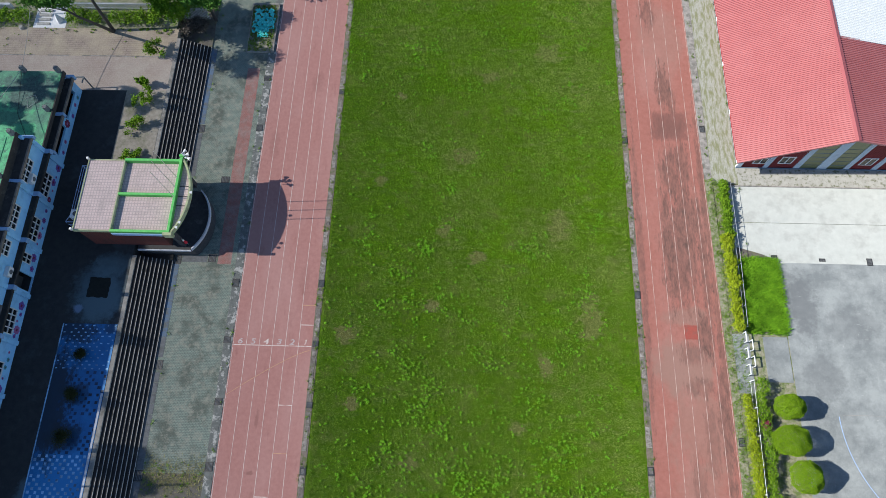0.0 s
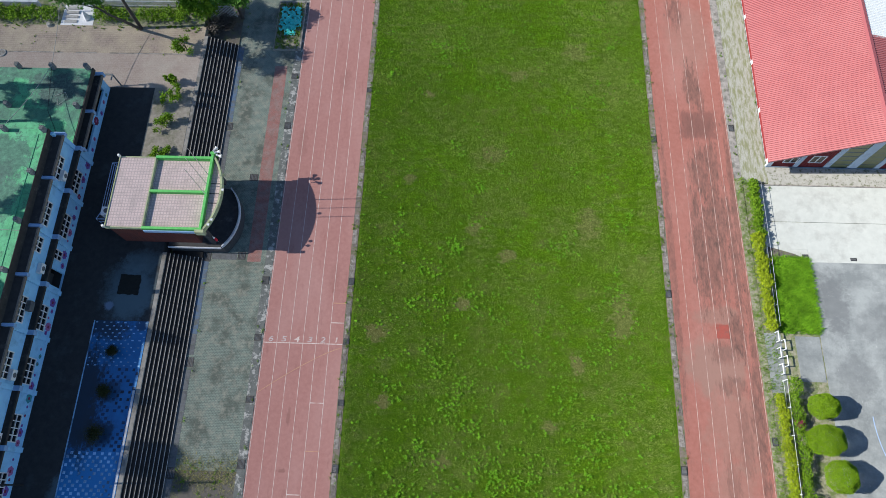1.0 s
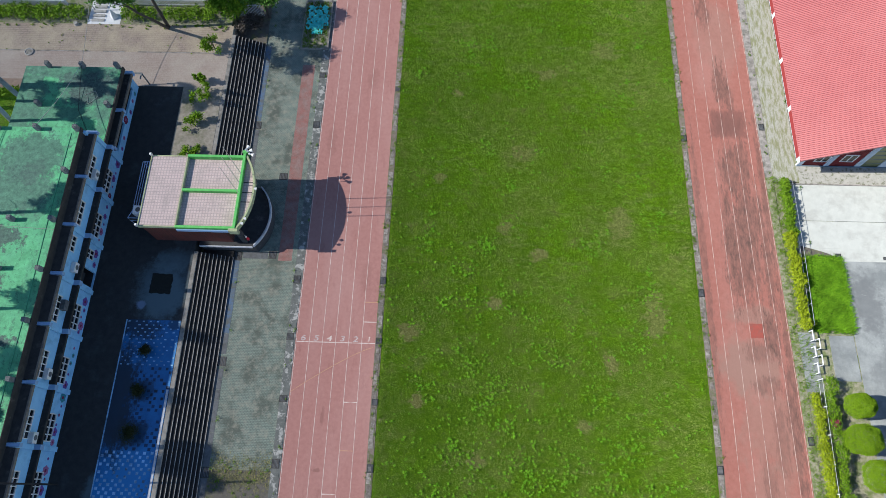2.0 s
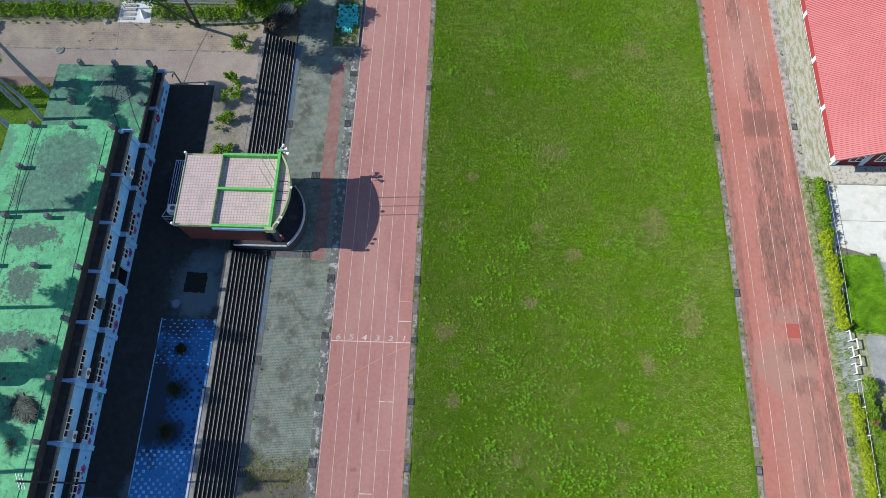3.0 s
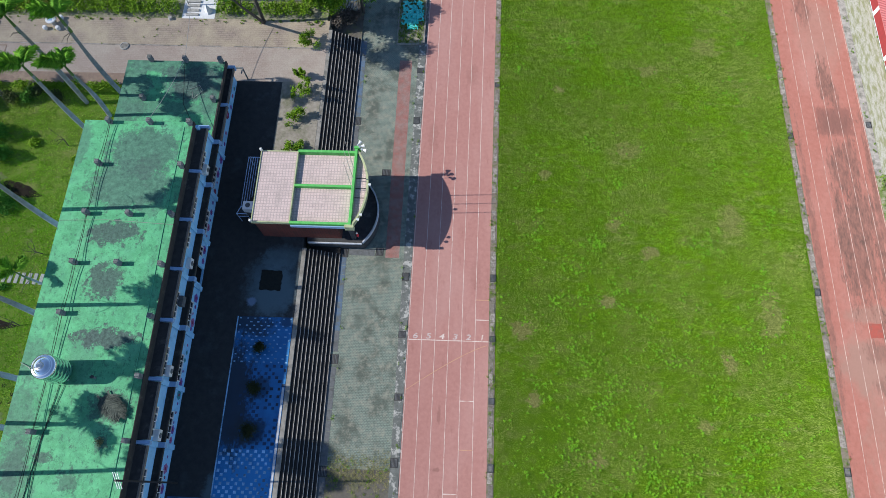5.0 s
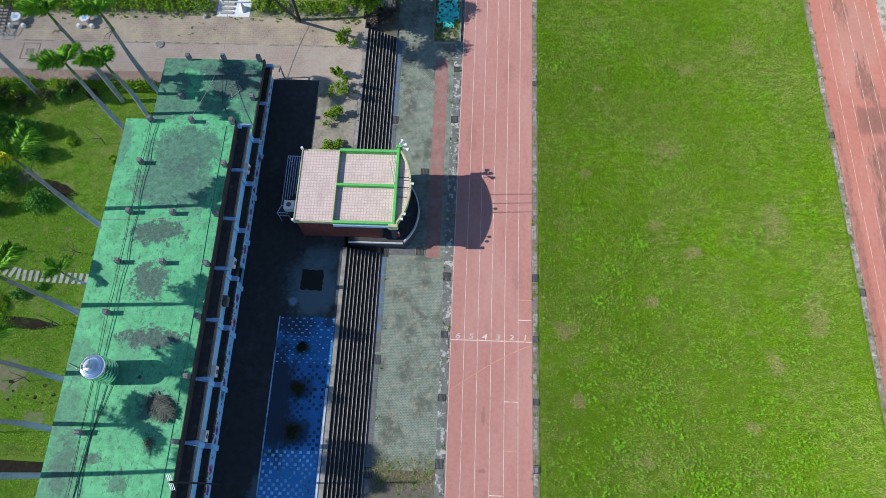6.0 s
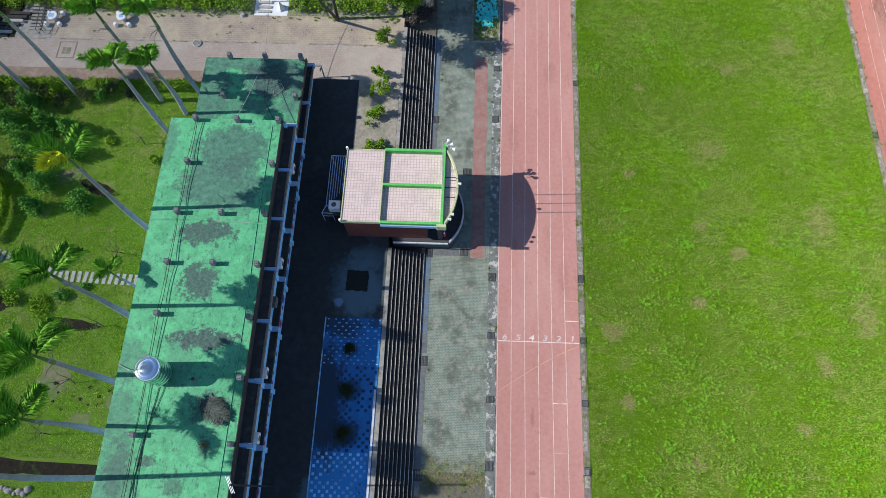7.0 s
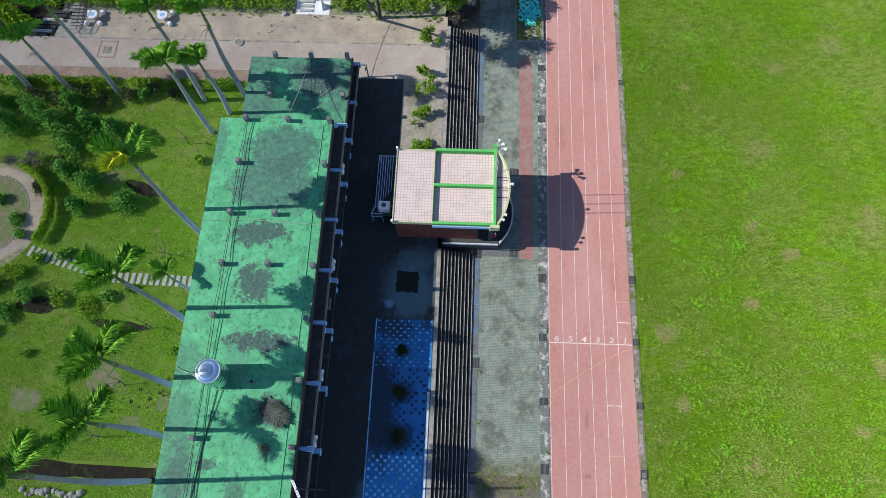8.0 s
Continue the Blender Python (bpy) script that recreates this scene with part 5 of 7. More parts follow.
for x, y in ((-22.1, 15.6), (-22.1, 13.2), (-22.1, 10.7), (-22.4, 10.0), (-21.5, 10.0)):
    part("baluster", rods([((x, y, UP), (x, y, 3.1))], 0.035), M["rail_blue"], stair)
for p, q in (((-22.4, 10.0, 3.1), (-21.5, 10.0, 3.1)), ((-22.4, 10.0, 3.1), (-22.1, 10.7, 3.1)), ((-22.4, 10.0, 2.5), (-21.5, 10.0, 2.5))):
    part("gate_rail", rods([(p, q)], 0.035), M["rail_blue"], stair)
ac = thing("air_conditioner", (-21.2, 10.6, UP + 1.6), "white outdoor air-conditioner unit on the landing", "air conditioner")
part("case", boxes((-21.75, -20.75, 10.15, 10.95, UP + 1.6, UP + 2.35), bevel=0.04), M["white_frame"], ac)
bm = bmesh.new()
rod(bm, (-21.3, 10.55, UP + 2.35), (-21.3, 10.55, UP + 2.37), 0.22, None, 16)
part("fan_grille", bm, M["plate"], ac)

# hole in the terrace, round planters
mat_ob = thing("drain_mat", (-19.1, 4.5, UP), "ragged black square mat on the terrace", "mat")
bm = bmesh.new()
r5 = random.Random(5)
pts = [(-20.02 + 1.88 * u + r5.uniform(-0.05, 0.05), 5.4 + r5.uniform(-0.05, 0.05)) for u in np.linspace(0, 1, 9)]
pts += [(-18.12 + r5.uniform(-0.05, 0.05), 5.3 - 1.7 * u) for u in np.linspace(0.1, 0.9, 7)]
pts += [(-18.15 - 1.88 * u, 3.58 + r5.uniform(-0.05, 0.05)) for u in np.linspace(0, 1, 9)]
pts += [(-20.02 + r5.uniform(-0.05, 0.05), 3.6 + 1.75 * u) for u in np.linspace(0.1, 0.9, 7)]
prism(bm, pts[::-1], UP, UP + 0.03)
part("mat_surface", bm, M["mat_black"], mat_ob)

# east hall ----------------------------------------------------------------
hall = thing("sports_hall", (48, 28, 0), "long hall with coral red corrugated roof", "building")
EAVE, RIDGE, XE, XR, XF = 2.45, 6.8, 38.0, 46.45, 58.0
Y0, Y1 = 17.55, 60.0
ZF = RIDGE - (XF - XR) * 0.24


def corrugated(xa, za, xb, zb, y0, y1, pitch, depth, thick=0.06):
    """Sheet from edge a to edge b whose ribs run down the slope."""
    bm = bmesh.new()
    ys, hs = [], []
    y, k = y0, 0
    while y < y1:
        for u, h in ((0, 0), (0.55, 0), (0.65, depth), (0.9, depth)):
            ys.append(y + u * pitch)
            hs.append(h)
        y += pitch
    top = [(bm.verts.new((xa, yy, za + h)), bm.verts.new((xb, yy, zb + h))) for yy, h in zip(ys, hs)]
    bot = [(bm.verts.new((xa, yy, za - thick)), bm.verts.new((xb, yy, zb - thick))) for yy in (ys[0], ys[-1])]
    for a, b in zip(top, top[1:]):
        bm.faces.new((a[0], a[1], b[1], b[0]))
    bm.faces.new((bot[0][0], bot[1][0], bot[1][1], bot[0][1]))
    bm.faces.new((top[0][0], bot[0][0], bot[0][1], top[0][1]))
    bm.faces.new((top[-1][0], top[-1][1], bot[1][1], bot[1][0]))
    return bm


part("roof_slope", corrugated(XE, EAVE, XR, RIDGE, Y0, Y1, 0.20, 0.08), M["red_roof"], hall, "coral red corrugated metal roof slope")
part("roof_slope", corrugated(XR, RIDGE, XF, ZF, Y0, 28.2, 0.20, 0.08), M["red_roof"], hall, "coral red corrugated metal roof slope")
part("roof_slope", corrugated(XR + 0.05, RIDGE + 0.01, XF, ZF + 0.3, 28.25, Y1, 0.19, 0.045), M["white_roof"], hall, "white corrugated metal roof slope")
bm = bmesh.new()
v = [bm.verts.new(p) for p in ((XR - 0.2, Y0 - 0.05, RIDGE - 0.02), (XR, Y0 - 0.05, RIDGE + 0.12), (XR + 0.3, Y0 - 0.05, RIDGE + 0.04), (XR - 0.2, Y1, RIDGE - 0.02), (XR, Y1, RIDGE + 0.12), (XR + 0.3, Y1, RIDGE + 0.04))]
bm.faces.new((v[0], v[1], v[4], v[3]))
bm.faces.new((v[1], v[2], v[5], v[4]))
part("ridge_cap", bm, M["ridge"], hall, "darker red ridge capping")


def verge_trim(xa, za, xb, zb, y, mat):
    bm = bmesh.new()
    q = [bm.verts.new(p) for p in ((xa, y, za - 0.16), (xb, y, zb - 0.16), (xb, y, zb + 0.07), (xa, y, za + 0.07), (xa, y + 0.07, za - 0.16), (xb, y + 0.07, zb - 0.16), (xb, y + 0.07, zb + 0.07), (xa, y + 0.07, za + 0.07))]
    for f in ((0, 1, 2, 3), (4, 7, 6, 5), (0, 4, 5, 1), (3, 2, 6, 7)):
        bm.faces.new([q[i] for i in f])
    return part("verge_trim", bm, mat, hall)


verge_trim(XE, EAVE, XR, RIDGE, Y0 - 0.08, M["red_roof"])
verge_trim(XR, RIDGE, XF, ZF, Y0 - 0.08, M["red_roof"])
part("gutter", boxes((XE + 0.09, XE + 0.2, Y0, Y1, EAVE - 0.12, EAVE - 0.07)), M["red_roof"], hall, "coral red eaves gutter")
part("west_wall", boxes((39.0, 39.2, 18.55, Y1 - 0.4, 0, EAVE - 0.1)), M["pilaster"], hall)
for k in range(7):
    part("wall_band", boxes((38.975, 39.0, 19.0 + 5.6 * k, 24.1 + 5.6 * k, 0.1, 1.9)), M["red_panel"], hall, "dark red wall band")
part("north_wall", boxes((39.05, XF - 0.5, Y1 - 0.6, Y1 - 0.4, 0, 2.6)), M["white_frame"], hall)
part("east_wall", boxes((XF - 0.7, XF - 0.5, 18.35, Y1 - 0.6, 0, ZF - 0.1)), M["white_frame"], hall)


def roof_z(x):
    return (EAVE + (RIDGE - EAVE) * (x - XE) / (XR - XE) if x < XR else RIDGE + (ZF - RIDGE) * (x - XR) / (XF - XR)) - 0.1


def gable_piece(name, x0, x1, mat, y=18.35, label="", bottom=0.0):
    bm = bmesh.new()
    tops = [(x0, roof_z(x0)), (x1, roof_z(x1))]
    if x0 < XR < x1:
        tops.insert(1, (XR, roof_z(XR)))
    out = [(x0, bottom), (x1, bottom)] + tops[::-1]
    a = [bm.verts.new((x, y, z)) for x, z in out]
    b = [bm.verts.new((x, y + 0.2, z)) for x, z in out]
    bm.faces.new(a)
    bm.faces.new(b[::-1])
    for i in range(len(out)):
        bm.faces.new((a[i], b[i], b[(i + 1) % len(out)], a[(i + 1) % len(out)]))
    return part(name, bm, mat, hall, label)


SEGS = [(38.85, 39.3, "p"), (39.3, 41.35, "r"), (41.35, 41.8, "p"), (41.8, 44.2, "r"), (44.2, 44.75, "p"), (44.75, 46.4, "o"), (46.4, 47.3, "p"),
        (47.3, 48.9, "o"), (48.9, 49.4, "p"), (49.4, 51.5, "r"), (51.5, 52.0, "p"), (52.0, 54.2, "r"), (54.2, 54.7, "p"), (54.7, 57.4, "r")]
for a, b, k in SEGS:
    if k == "p":
        gable_piece("pilaster", a, b, M["pilaster"], 18.28, "pale grey pilaster")
    elif k == "r":
        w = gable_piece("wall_panel", a, b, M["red_panel"], 18.35, "dark red wall panel")
        for j in range(1, 9):
            xx = a + (b - a) * j / 9
            part("batten", boxes((xx - 0.015, xx + 0.015, 18.325, 18.35, 0.0, min(roof_z(xx - 0.02), roof_z(xx + 0.02)))), M["red_panel"], w)
        c = (a + b) / 2 + (0.35 if a < 41 else 0.0)
        z0, z1 = (0.85, 1.9) if a < 41 else (0.95, 2.25)
        fr = part("window", boxes((c - 0.62, c + 0.62, 18.29, 18.4, z0, z0 + 0.09), (c - 0.62, c + 0.62, 18.29, 18.4, z1 - 0.09, z1), (c - 0.62, c - 0.53, 18.29, 18.4, z0 + 0.09, z1 - 0.09),
                                  (c + 0.53, c + 0.62, 18.29, 18.4, z0 + 0.09, z1 - 0.09), (c - 0.045, c + 0.045, 18.29, 18.4, z0 + 0.09, z1 - 0.09)), M["white_frame"], hall, "white framed sliding window")
        part("pane", boxes((c - 0.53, c - 0.045, 18.31, 18.34, z0 + 0.09, z1 - 0.09), (c + 0.045, c + 0.53, 18.315, 18.345, z0 + 0.09, z1 - 0.09)), M["glass"], fr)
    else:
        w = gable_piece("glazed_panel", a, b, M["olive"], 18.35, "olive glazed wall panel")
        for j in range(1, 6):
            part("glazing_bar", boxes((a, b, 18.33, 18.35, 0.75 * j - 0.02, 0.75 * j + 0.02)), M["plinth"], w)
part("base_board", boxes((38.85, 57.4, 18.24, 18.28, 0.02, 0.16)), M["plinth"], hall)

# barrier and rails --------------------------------------------------------
fence = thing("pipe_fence", (37.8, 9, 0), "low white steel pipe fence beside the yard", "fence")
pts = [(37.85, 16.2), (37.85, 9.0), (37.7, 2.6)]
for a, b in zip(pts, pts[1:]):
    for dx, z in ((0.0, 0.85), (0.12, 0.5)):
        part("rail", rods([((a[0] - dx, a[1], z), (b[0] - dx, b[1], z))], 0.016), M["steel"], fence)
for i in range(8):
    y = 2.6 + 13.4 * i / 7
    x = 37.7 + 0.15 * min(1, i / 3.3)
    part("post", rods([((x, y, 0), (x, y, 0.9))], 0.026), M["steel"], fence)
fence = thing("pipe_fence", (37.5, -8, 0), "low white steel pipe fence behind the golden hedge", "fence")
for dx, z in ((0.0, 0.85), (0.14, 0.5)):
    part("rail", rods([((37.6 - dx, -2.0, z), (37.25 - dx, -20, z))], 0.016), M["steel"], fence)
for i in range(9):
    y = -2.0 - 2.25 * i
    x = 37.6 - 0.35 * i / 8
    part("post", rods([((x, y, 0), (x, y, 0.9))], 0.045), M["white_frame"], fence)
for i in range(5):
    y = 1.75 - 0.70 * i
    x = 37.55 if i % 2 == 0 else 38.02
    bar = thing("barrier_frame", (x, y, 0), "white bent pipe barrier casting a dark shadow", "barrier", "staggered barriers")
    part("top_rail", rods([((x, y + 0.42, 0.6), (x, y - 0.42, 0.6))], 0.05, 8), M["white_frame"], bar)
    for e in (0.42, -0.42):
        part("leg", rods([((x, y + e, 0), (x, y + e, 0.63))], 0.045, 8), M["white_frame"], bar)


# planting -----------------------------------------------------------------


def leafy_thing(name, blobs, count, size, mat, label, category, group="", stem=True, lumps=0.18, flat=0.5, inner=0.72):
    c = np.array(blobs)
    base = (float(c[:, 0].mean()), float(c[:, 1].mean()), float((c[:, 2] - c[:, 5]).min()) - (0.25 if stem else 0.0))
    ob = thing(name, base, label, category, group)
    v, f = leaves(blobs, count, size, flat, inner, lumps)
    raw("crown", v, f, mat, ob)
    return ob


def stems(ob, lines, mat=None, r=0.05):
    o = ORIGIN[ob.name]
    bm = bmesh.new()
    for p, q, a, b in lines:
        rod(bm, p, q, a, b, 7)
    part("trunk", bm, mat or M["bark"], ob)


def topiary(x, y, rx, ry, h):
    ob = leafy_thing("clipped_tree", [(x, y, h * 0.58, rx, ry, h * 0.46)], 22000, 0.04, M["topiary"], "yellow-green tree clipped into a dome", "tree", "clipped trees", True, 0.06, 0.4, 0.88)
    stems(ob, [((x, y, 0), (x, y, h * 0.7), 0.09, 0.06)])


topiary(39.95, -4.2, 1.15, 1.0, 2.5)
topiary(39.65, -6.85, 1.45, 1.2, 2.6)
topiary(40.4, -9.6, 1.2, 1.25, 2.6)
topiary(40.7, -12.5, 1.25, 1.2, 2.5)
topiary(40.5, -15.3, 1.6, 1.4, 2.8)


def hedge(name, x0, x1, y0, y1, z, h, mat, label, n_blobs, leaves_per, size=0.08):
    along_y = (y1 - y0) > (x1 - x0)
    bl = []
    for i in range(n_blobs):
        u = (i + 0.5) / n_blobs
        x = (x0 + x1) / 2 if along_y else x0 + (x1 - x0) * u
        y = y0 + (y1 - y0) * u if along_y else (y0 + y1) / 2
        rl = (y1 - y0 if along_y else x1 - x0) / n_blobs * 0.75
        rw = (x1 - x0 if along_y else y1 - y0) / 2
        k = rnd.uniform(0.8, 1.15)
        bl.append((x + rnd.uniform(-0.12, 0.12), y + rnd.uniform(-0.12, 0.12), z + h * 0.5 * k, rw * k if along_y else rl, rl if along_y else rw * k, h * 0.5 * k))
    return leafy_thing(name, bl, leaves_per * n_blobs, size, mat, label, "hedge", "", False, 0.22, 0.35, 0.6)


hedge("hedge", 36.55, 37.55, -20, -3.2, 0, 0.95, M["hedge_yellow"], "golden green clipped hedge beside the track", 26, 700, 0.06)
hedge("shrub_row", 37.7, 38.75, -20, -1.8, 0, 1.1, M["hedge"], "loose green shrub row behind the fence", 16, 700, 0.07)
hedge("hedge", 36.7, 37.8, 11.0, 16.6, 0, 1.0, M["hedge"], "green hedge along the pipe fence", 9, 900, 0.07)
hedge("hedge", 36.5, 37.6, 2.4, 11.0, 0, 1.0, M["hedge_yellow"], "straggly yellow-green hedge along the fence", 12, 750, 0.075)
leafy_thing("flowering_shrub", [(38.2, -5.5, 0.6, 0.35, 0.35, 0.4)], 160, 0.09, M["crimson"], "small shrub with red leaves", "shrub")
pts = np.c_[nrg.uniform(38.1, 41.4, 2600), nrg.uniform(2.3, 9.0, 2600), np.full(2600, 0.0)]
pts = pts[np.array([noise.noise((q[0] * 1.3, q[1] * 1.3, 1.0)) > -0.35 for q in pts])]
v, f = blades(pts, 0.33, 0.026, 14, 2.0)
tagged(raw("tall_grass", v, f, M["tall_grass"]), "bright green tall grass patch in the yard", "grass", "", "stuff")

# weeds in the field
clumps = []
PATCHES = ((9.3, 9.6, 0.55, 46), (9.7, 8.9, 0.4, 24), (9.8, 31.5, 0.5, 30), (7.6, 30.6, 0.4, 18), (19.6, 9.6, 0.8, 50), (23.2, 25.5, 0.6, 22), (9.4, -5.2, 0.7, 40), (5.9, 4.0, 0.45, 24), (8.6, -1.6, 0.5, 24), (17.0, -1.3, 0.5, 22),
           (10.6, -3.6, 0.8, 40), (11.6, -6.6, 0.7, 34), (14.5, -0.4, 0.6, 26), (12.5, -9.6, 0.9, 44), (13.4, -11.6, 0.7, 36), (24.0, 5.6, 0.8, 34), (22.4, 0.2, 0.7, 30), (16.2, -10.8, 0.8, 36), (7.4, 7.2, 0.8, 34), (4.2, 9.5, 0.6, 20),
           (11.8, 5.2, 0.8, 30), (8.2, 4.2, 0.6, 24), (25.2, 12.6, 0.8, 28), (21.6, -7.8, 0.9, 36), (19.0, -4.2, 0.7, 30), (7.2, -8.6, 0.7, 32), (5.2, -12.2, 0.8, 34), (9.2, -13.6, 0.9, 40), (18.4, -13.0, 0.9, 36), (23.4, -12.0, 0.9, 36))
for cx, cy, sp, n in PATCHES:
    for k in range(n):
        clumps.append((cx + nrg.normal() * sp, cy + nrg.normal() * sp))
for i in range(70):
    cx, cy, sp = nrg.uniform(1.2, 28.0), nrg.uniform(-20, 42), nrg.uniform(0.15, 0.6)
    for k in range(int(nrg.integers(3, 8 + 16 * sp))):
        clumps.append((cx + nrg.normal() * sp, cy + nrg.normal() * sp))
for i in range(1100):
    clumps.append((nrg.uniform(1.0, 28.1), nrg.uniform(-20, 42)))
for i in range(700):
    clumps.append((nrg.uniform(3, 26), nrg.uniform(-18, 5)))
bl = []
for x, y in clumps:
    if 0.9 < x < 28.1:
        r = nrg.uniform(0.05, 0.15)
        bl.append((x, y, 0.16, r, r, 0.06))
v, f = leaves(bl, 16 * len(bl), 0.05, 0.3, 0.15, 0.2, 0.9)
tagged(raw("field_weeds", v, f, M["tuft"]), "bright green leafy weed rosettes scattered over the field", "weeds", "", "stuff")
n = 1200000
pts = np.c_[nrg.uniform(0.75, 28.2, n), nrg.uniform(-26, 54, n), np.zeros(n)]
v, f = blades(pts, 0.20, 0.010, 1, 0.75)
tagged(raw("field_grass", v, f, M["sward"]), "dense short green grass of the sports field", "grass", "", "stuff")
# thin grass over the bare soil and the painted shadow patches
SOIL_AND_SHADE = ((-43.9, 12.4, 2.4, 1.2), (-43.4, -4.8, 1.8, 2.0), (-49.5, -6.5, 1.8, 1.3), (-40.4, -8.0, 1.2, 0.7), (-46.8, 13.6, 2.0, 0.9), (-50.5, 1.4, 2.6, 1.0), (-38.2, -6.4, 0.7, 0.9), (-42.6, -0.1, 2.7, 0.75))
gx = nrg.uniform(-62, -35.2, 210000)
gs = np.c_[gx, nrg.uniform(-20, 24, len(gx)), np.full(len(gx), UP - 0.02)]
keep = np.array([noise.noise((p[0] * 0.45, p[1] * 0.45, 3.0)) + 0.7 * noise.noise((p[0] * 1.5, p[1] * 1.5, 8.0)) for p in gs]) + nrg.uniform(-0.35, 0.35, len(gs)) > -0.42
for px, py, rx, ry in SOIL_AND_SHADE:
    keep &= ((gs[:, 0] - px) / rx) ** 2 + ((gs[:, 1] - py) / ry) ** 2 > nrg.uniform(0.25, 0.75, len(gs))
gs = gs[keep & ((gs[:, 1] > -11.0) | (gs[:, 1] < -12.6) | (gs[:, 0] > -37.8)) & (np.hypot(gs[:, 0] + 57, gs[:, 1] - 9.5) > 4.7)]
v, f = blades(gs, 0.09, 0.021, 2, 2.0)
tagged(raw("garden_weeds", v, f, M["garden_sward"]), "short green grass tufts on the garden lawn", "grass", "", "stuff")
kb = []
for x0, n in ((0.5, 150), (0.1, 40), (28.5, 190), (28.9, 60), (-12.85, 30), (-7.75, 26), (-7.1, 26), (36.3, 90), (38.9, 25)):
    for k in range(n):
        y = nrg.uniform(-20, 40)
        if math.sin(y * 1.7 + x0) > -0.2 and not (x0 == -12.85 and 7 < y < 16):
            r = nrg.uniform(0.06, 0.2)
            sh = bend_left(y) if x0 in (0.5, 0.1, -7.75, -7.1) else (bend_right(y) if x0 in (28.5, 28.9, 36.3) else 0)
            kb.append((x0 + sh + nrg.normal() * 0.1, y, 0.06, r, r * 1.4, 0.12))
for k in range(55):
    r = nrg.uniform(0.06, 0.2)
    kb.append((nrg.uniform(-12.8, -8), nrg.uniform(-13.0, -9.9), 0.05, r, r, 0.1))
v, f = leaves(kb, 34 * len(kb), 0.032, 0.3, 0.15, 0.2)
tagged(raw("kerb_weeds", v, f, M["hedge"]), "weeds growing along kerbs and gutters", "weeds", "", "stuff")

# terrace shrubs
for k, (x, y, r, h, mat, lab) in enumerate(((-18.2, 29.5, 1.15, 1.6, "hedge", "spreading leafy shrub at the road edge"), (-18.8, 25.6, 0.6, 1.5, "hedge", "small leafy shrub at the road edge"), (-18.5, 23.6, 1.0, 1.6, "hedge", "bushy green shrub in a gravel bed"),
                                            (-18.6, 20.4, 1.15, 1.5, "hedge", "bushy green shrub in a gravel bed"), (-18.5, 17.3, 1.0, 0.8, "hedge", "low clipped shrub beside the stand"))):
    bl = [(x + rnd.uniform(-0.75, 0.75) * r, y + rnd.uniform(-0.75, 0.75) * r, UP + 0.1 + h * rnd.uniform(0.2, 0.7), r * rnd.uniform(0.25, 0.5), r * rnd.uniform(0.25, 0.5), h * rnd.uniform(0.2, 0.35)) for _ in range(9)]
    ob = leafy_thing("shrub", bl, 1700, 0.08, M[mat], lab, "shrub", "terrace shrubs", True, 0.3, 0.25, 0.3)
    stems(ob, [((x, y, UP), (x + rnd.uniform(-0.2, 0.2), y, UP + h * 0.6), 0.05, 0.02) for _ in range(3)])
for y, r in ((-1.45, 0.55), (-4.9, 0.62), (-8.45, 0.85)):
    bl = [(-19.1 + rnd.uniform(-0.5, 0.5) * r, y + rnd.uniform(-0.5, 0.5) * r, UP + 0.35 + rnd.uniform(0, 0.4), r * 0.7, r * 0.65, 0.4) for _ in range(6)]
    ob = leafy_thing("potted_tree", bl, 2600, 0.05, M["shade_leaves"], "small dark shrub in shade on blue tiles", "shrub", "shade shrubs", True, 0.3, 0.1, 0.2)
    stems(ob, [((-19.1, y, UP), (-19.1, y, UP + 0.7), 0.05, 0.03)])


def tree(x, y, z, h, r, mat, label, n=5200, size=0.13, lean=(0, 0), limbs=7, name="tree"):
    ob = thing(name, (x, y, z), label, "tree", "")
    rr = random.Random(int(x * 13 + y * 7))
    top = Vector((x + lean[0], y + lean[1], z + h * 0.55))
    lines = [((x, y, z), tuple(top), 0.035 * h, 0.02 * h)]
    bl = []
    for i in range(limbs):
        a = 2 * math.pi * (i + rr.random() * 0.6) / limbs
        q = r * rr.uniform(0.45, 0.85)
        e = Vector((top.x + q * math.cos(a), top.y + q * math.sin(a), z + h * rr.uniform(0.6, 0.92)))
        lines.append((tuple(top - Vector((0, 0, h * 0.12 * rr.random()))), tuple(e), 0.014 * h, 0.004 * h))
        bl.append((*e, r * rr.uniform(0.32, 0.5), r * rr.uniform(0.32, 0.5), r * rr.uniform(0.22, 0.34)))
    bl.append((top.x, top.y, z + h * 0.9, r * 0.45, r * 0.45, r * 0.3))
    bm = bmesh.new()
    for p, q, a, b in lines:
        rod(bm, p, q, a, b, 8)
    part("trunk", bm, M["bark"], ob)
    v, f = leaves(bl, n, size, 0.3, 0.35, 0.2)
    raw("crown", v, f, mat, ob)
    return ob


tree(-16.8, 33.8, 0.4, 4.6, 2.6, M["hedge"], "leafy green tree at the head of steps", 9500, 0.12, (0, 0), 9)
tree(-13.6, 34.6, 0.0, 5.2, 2.0, M["dark_leaves"], "dark green tree shading the pavement", 6500)
tree(-19.6, 34.8, UP, 4.0, 1.3, M["dark_leaves"], "small dark green tree behind the hedge", 3000)
tree(-9.6, 39.8, 0.0, 6.0, 3.0, M["dark_leaves"], "dark green tree at the track side", 6000)
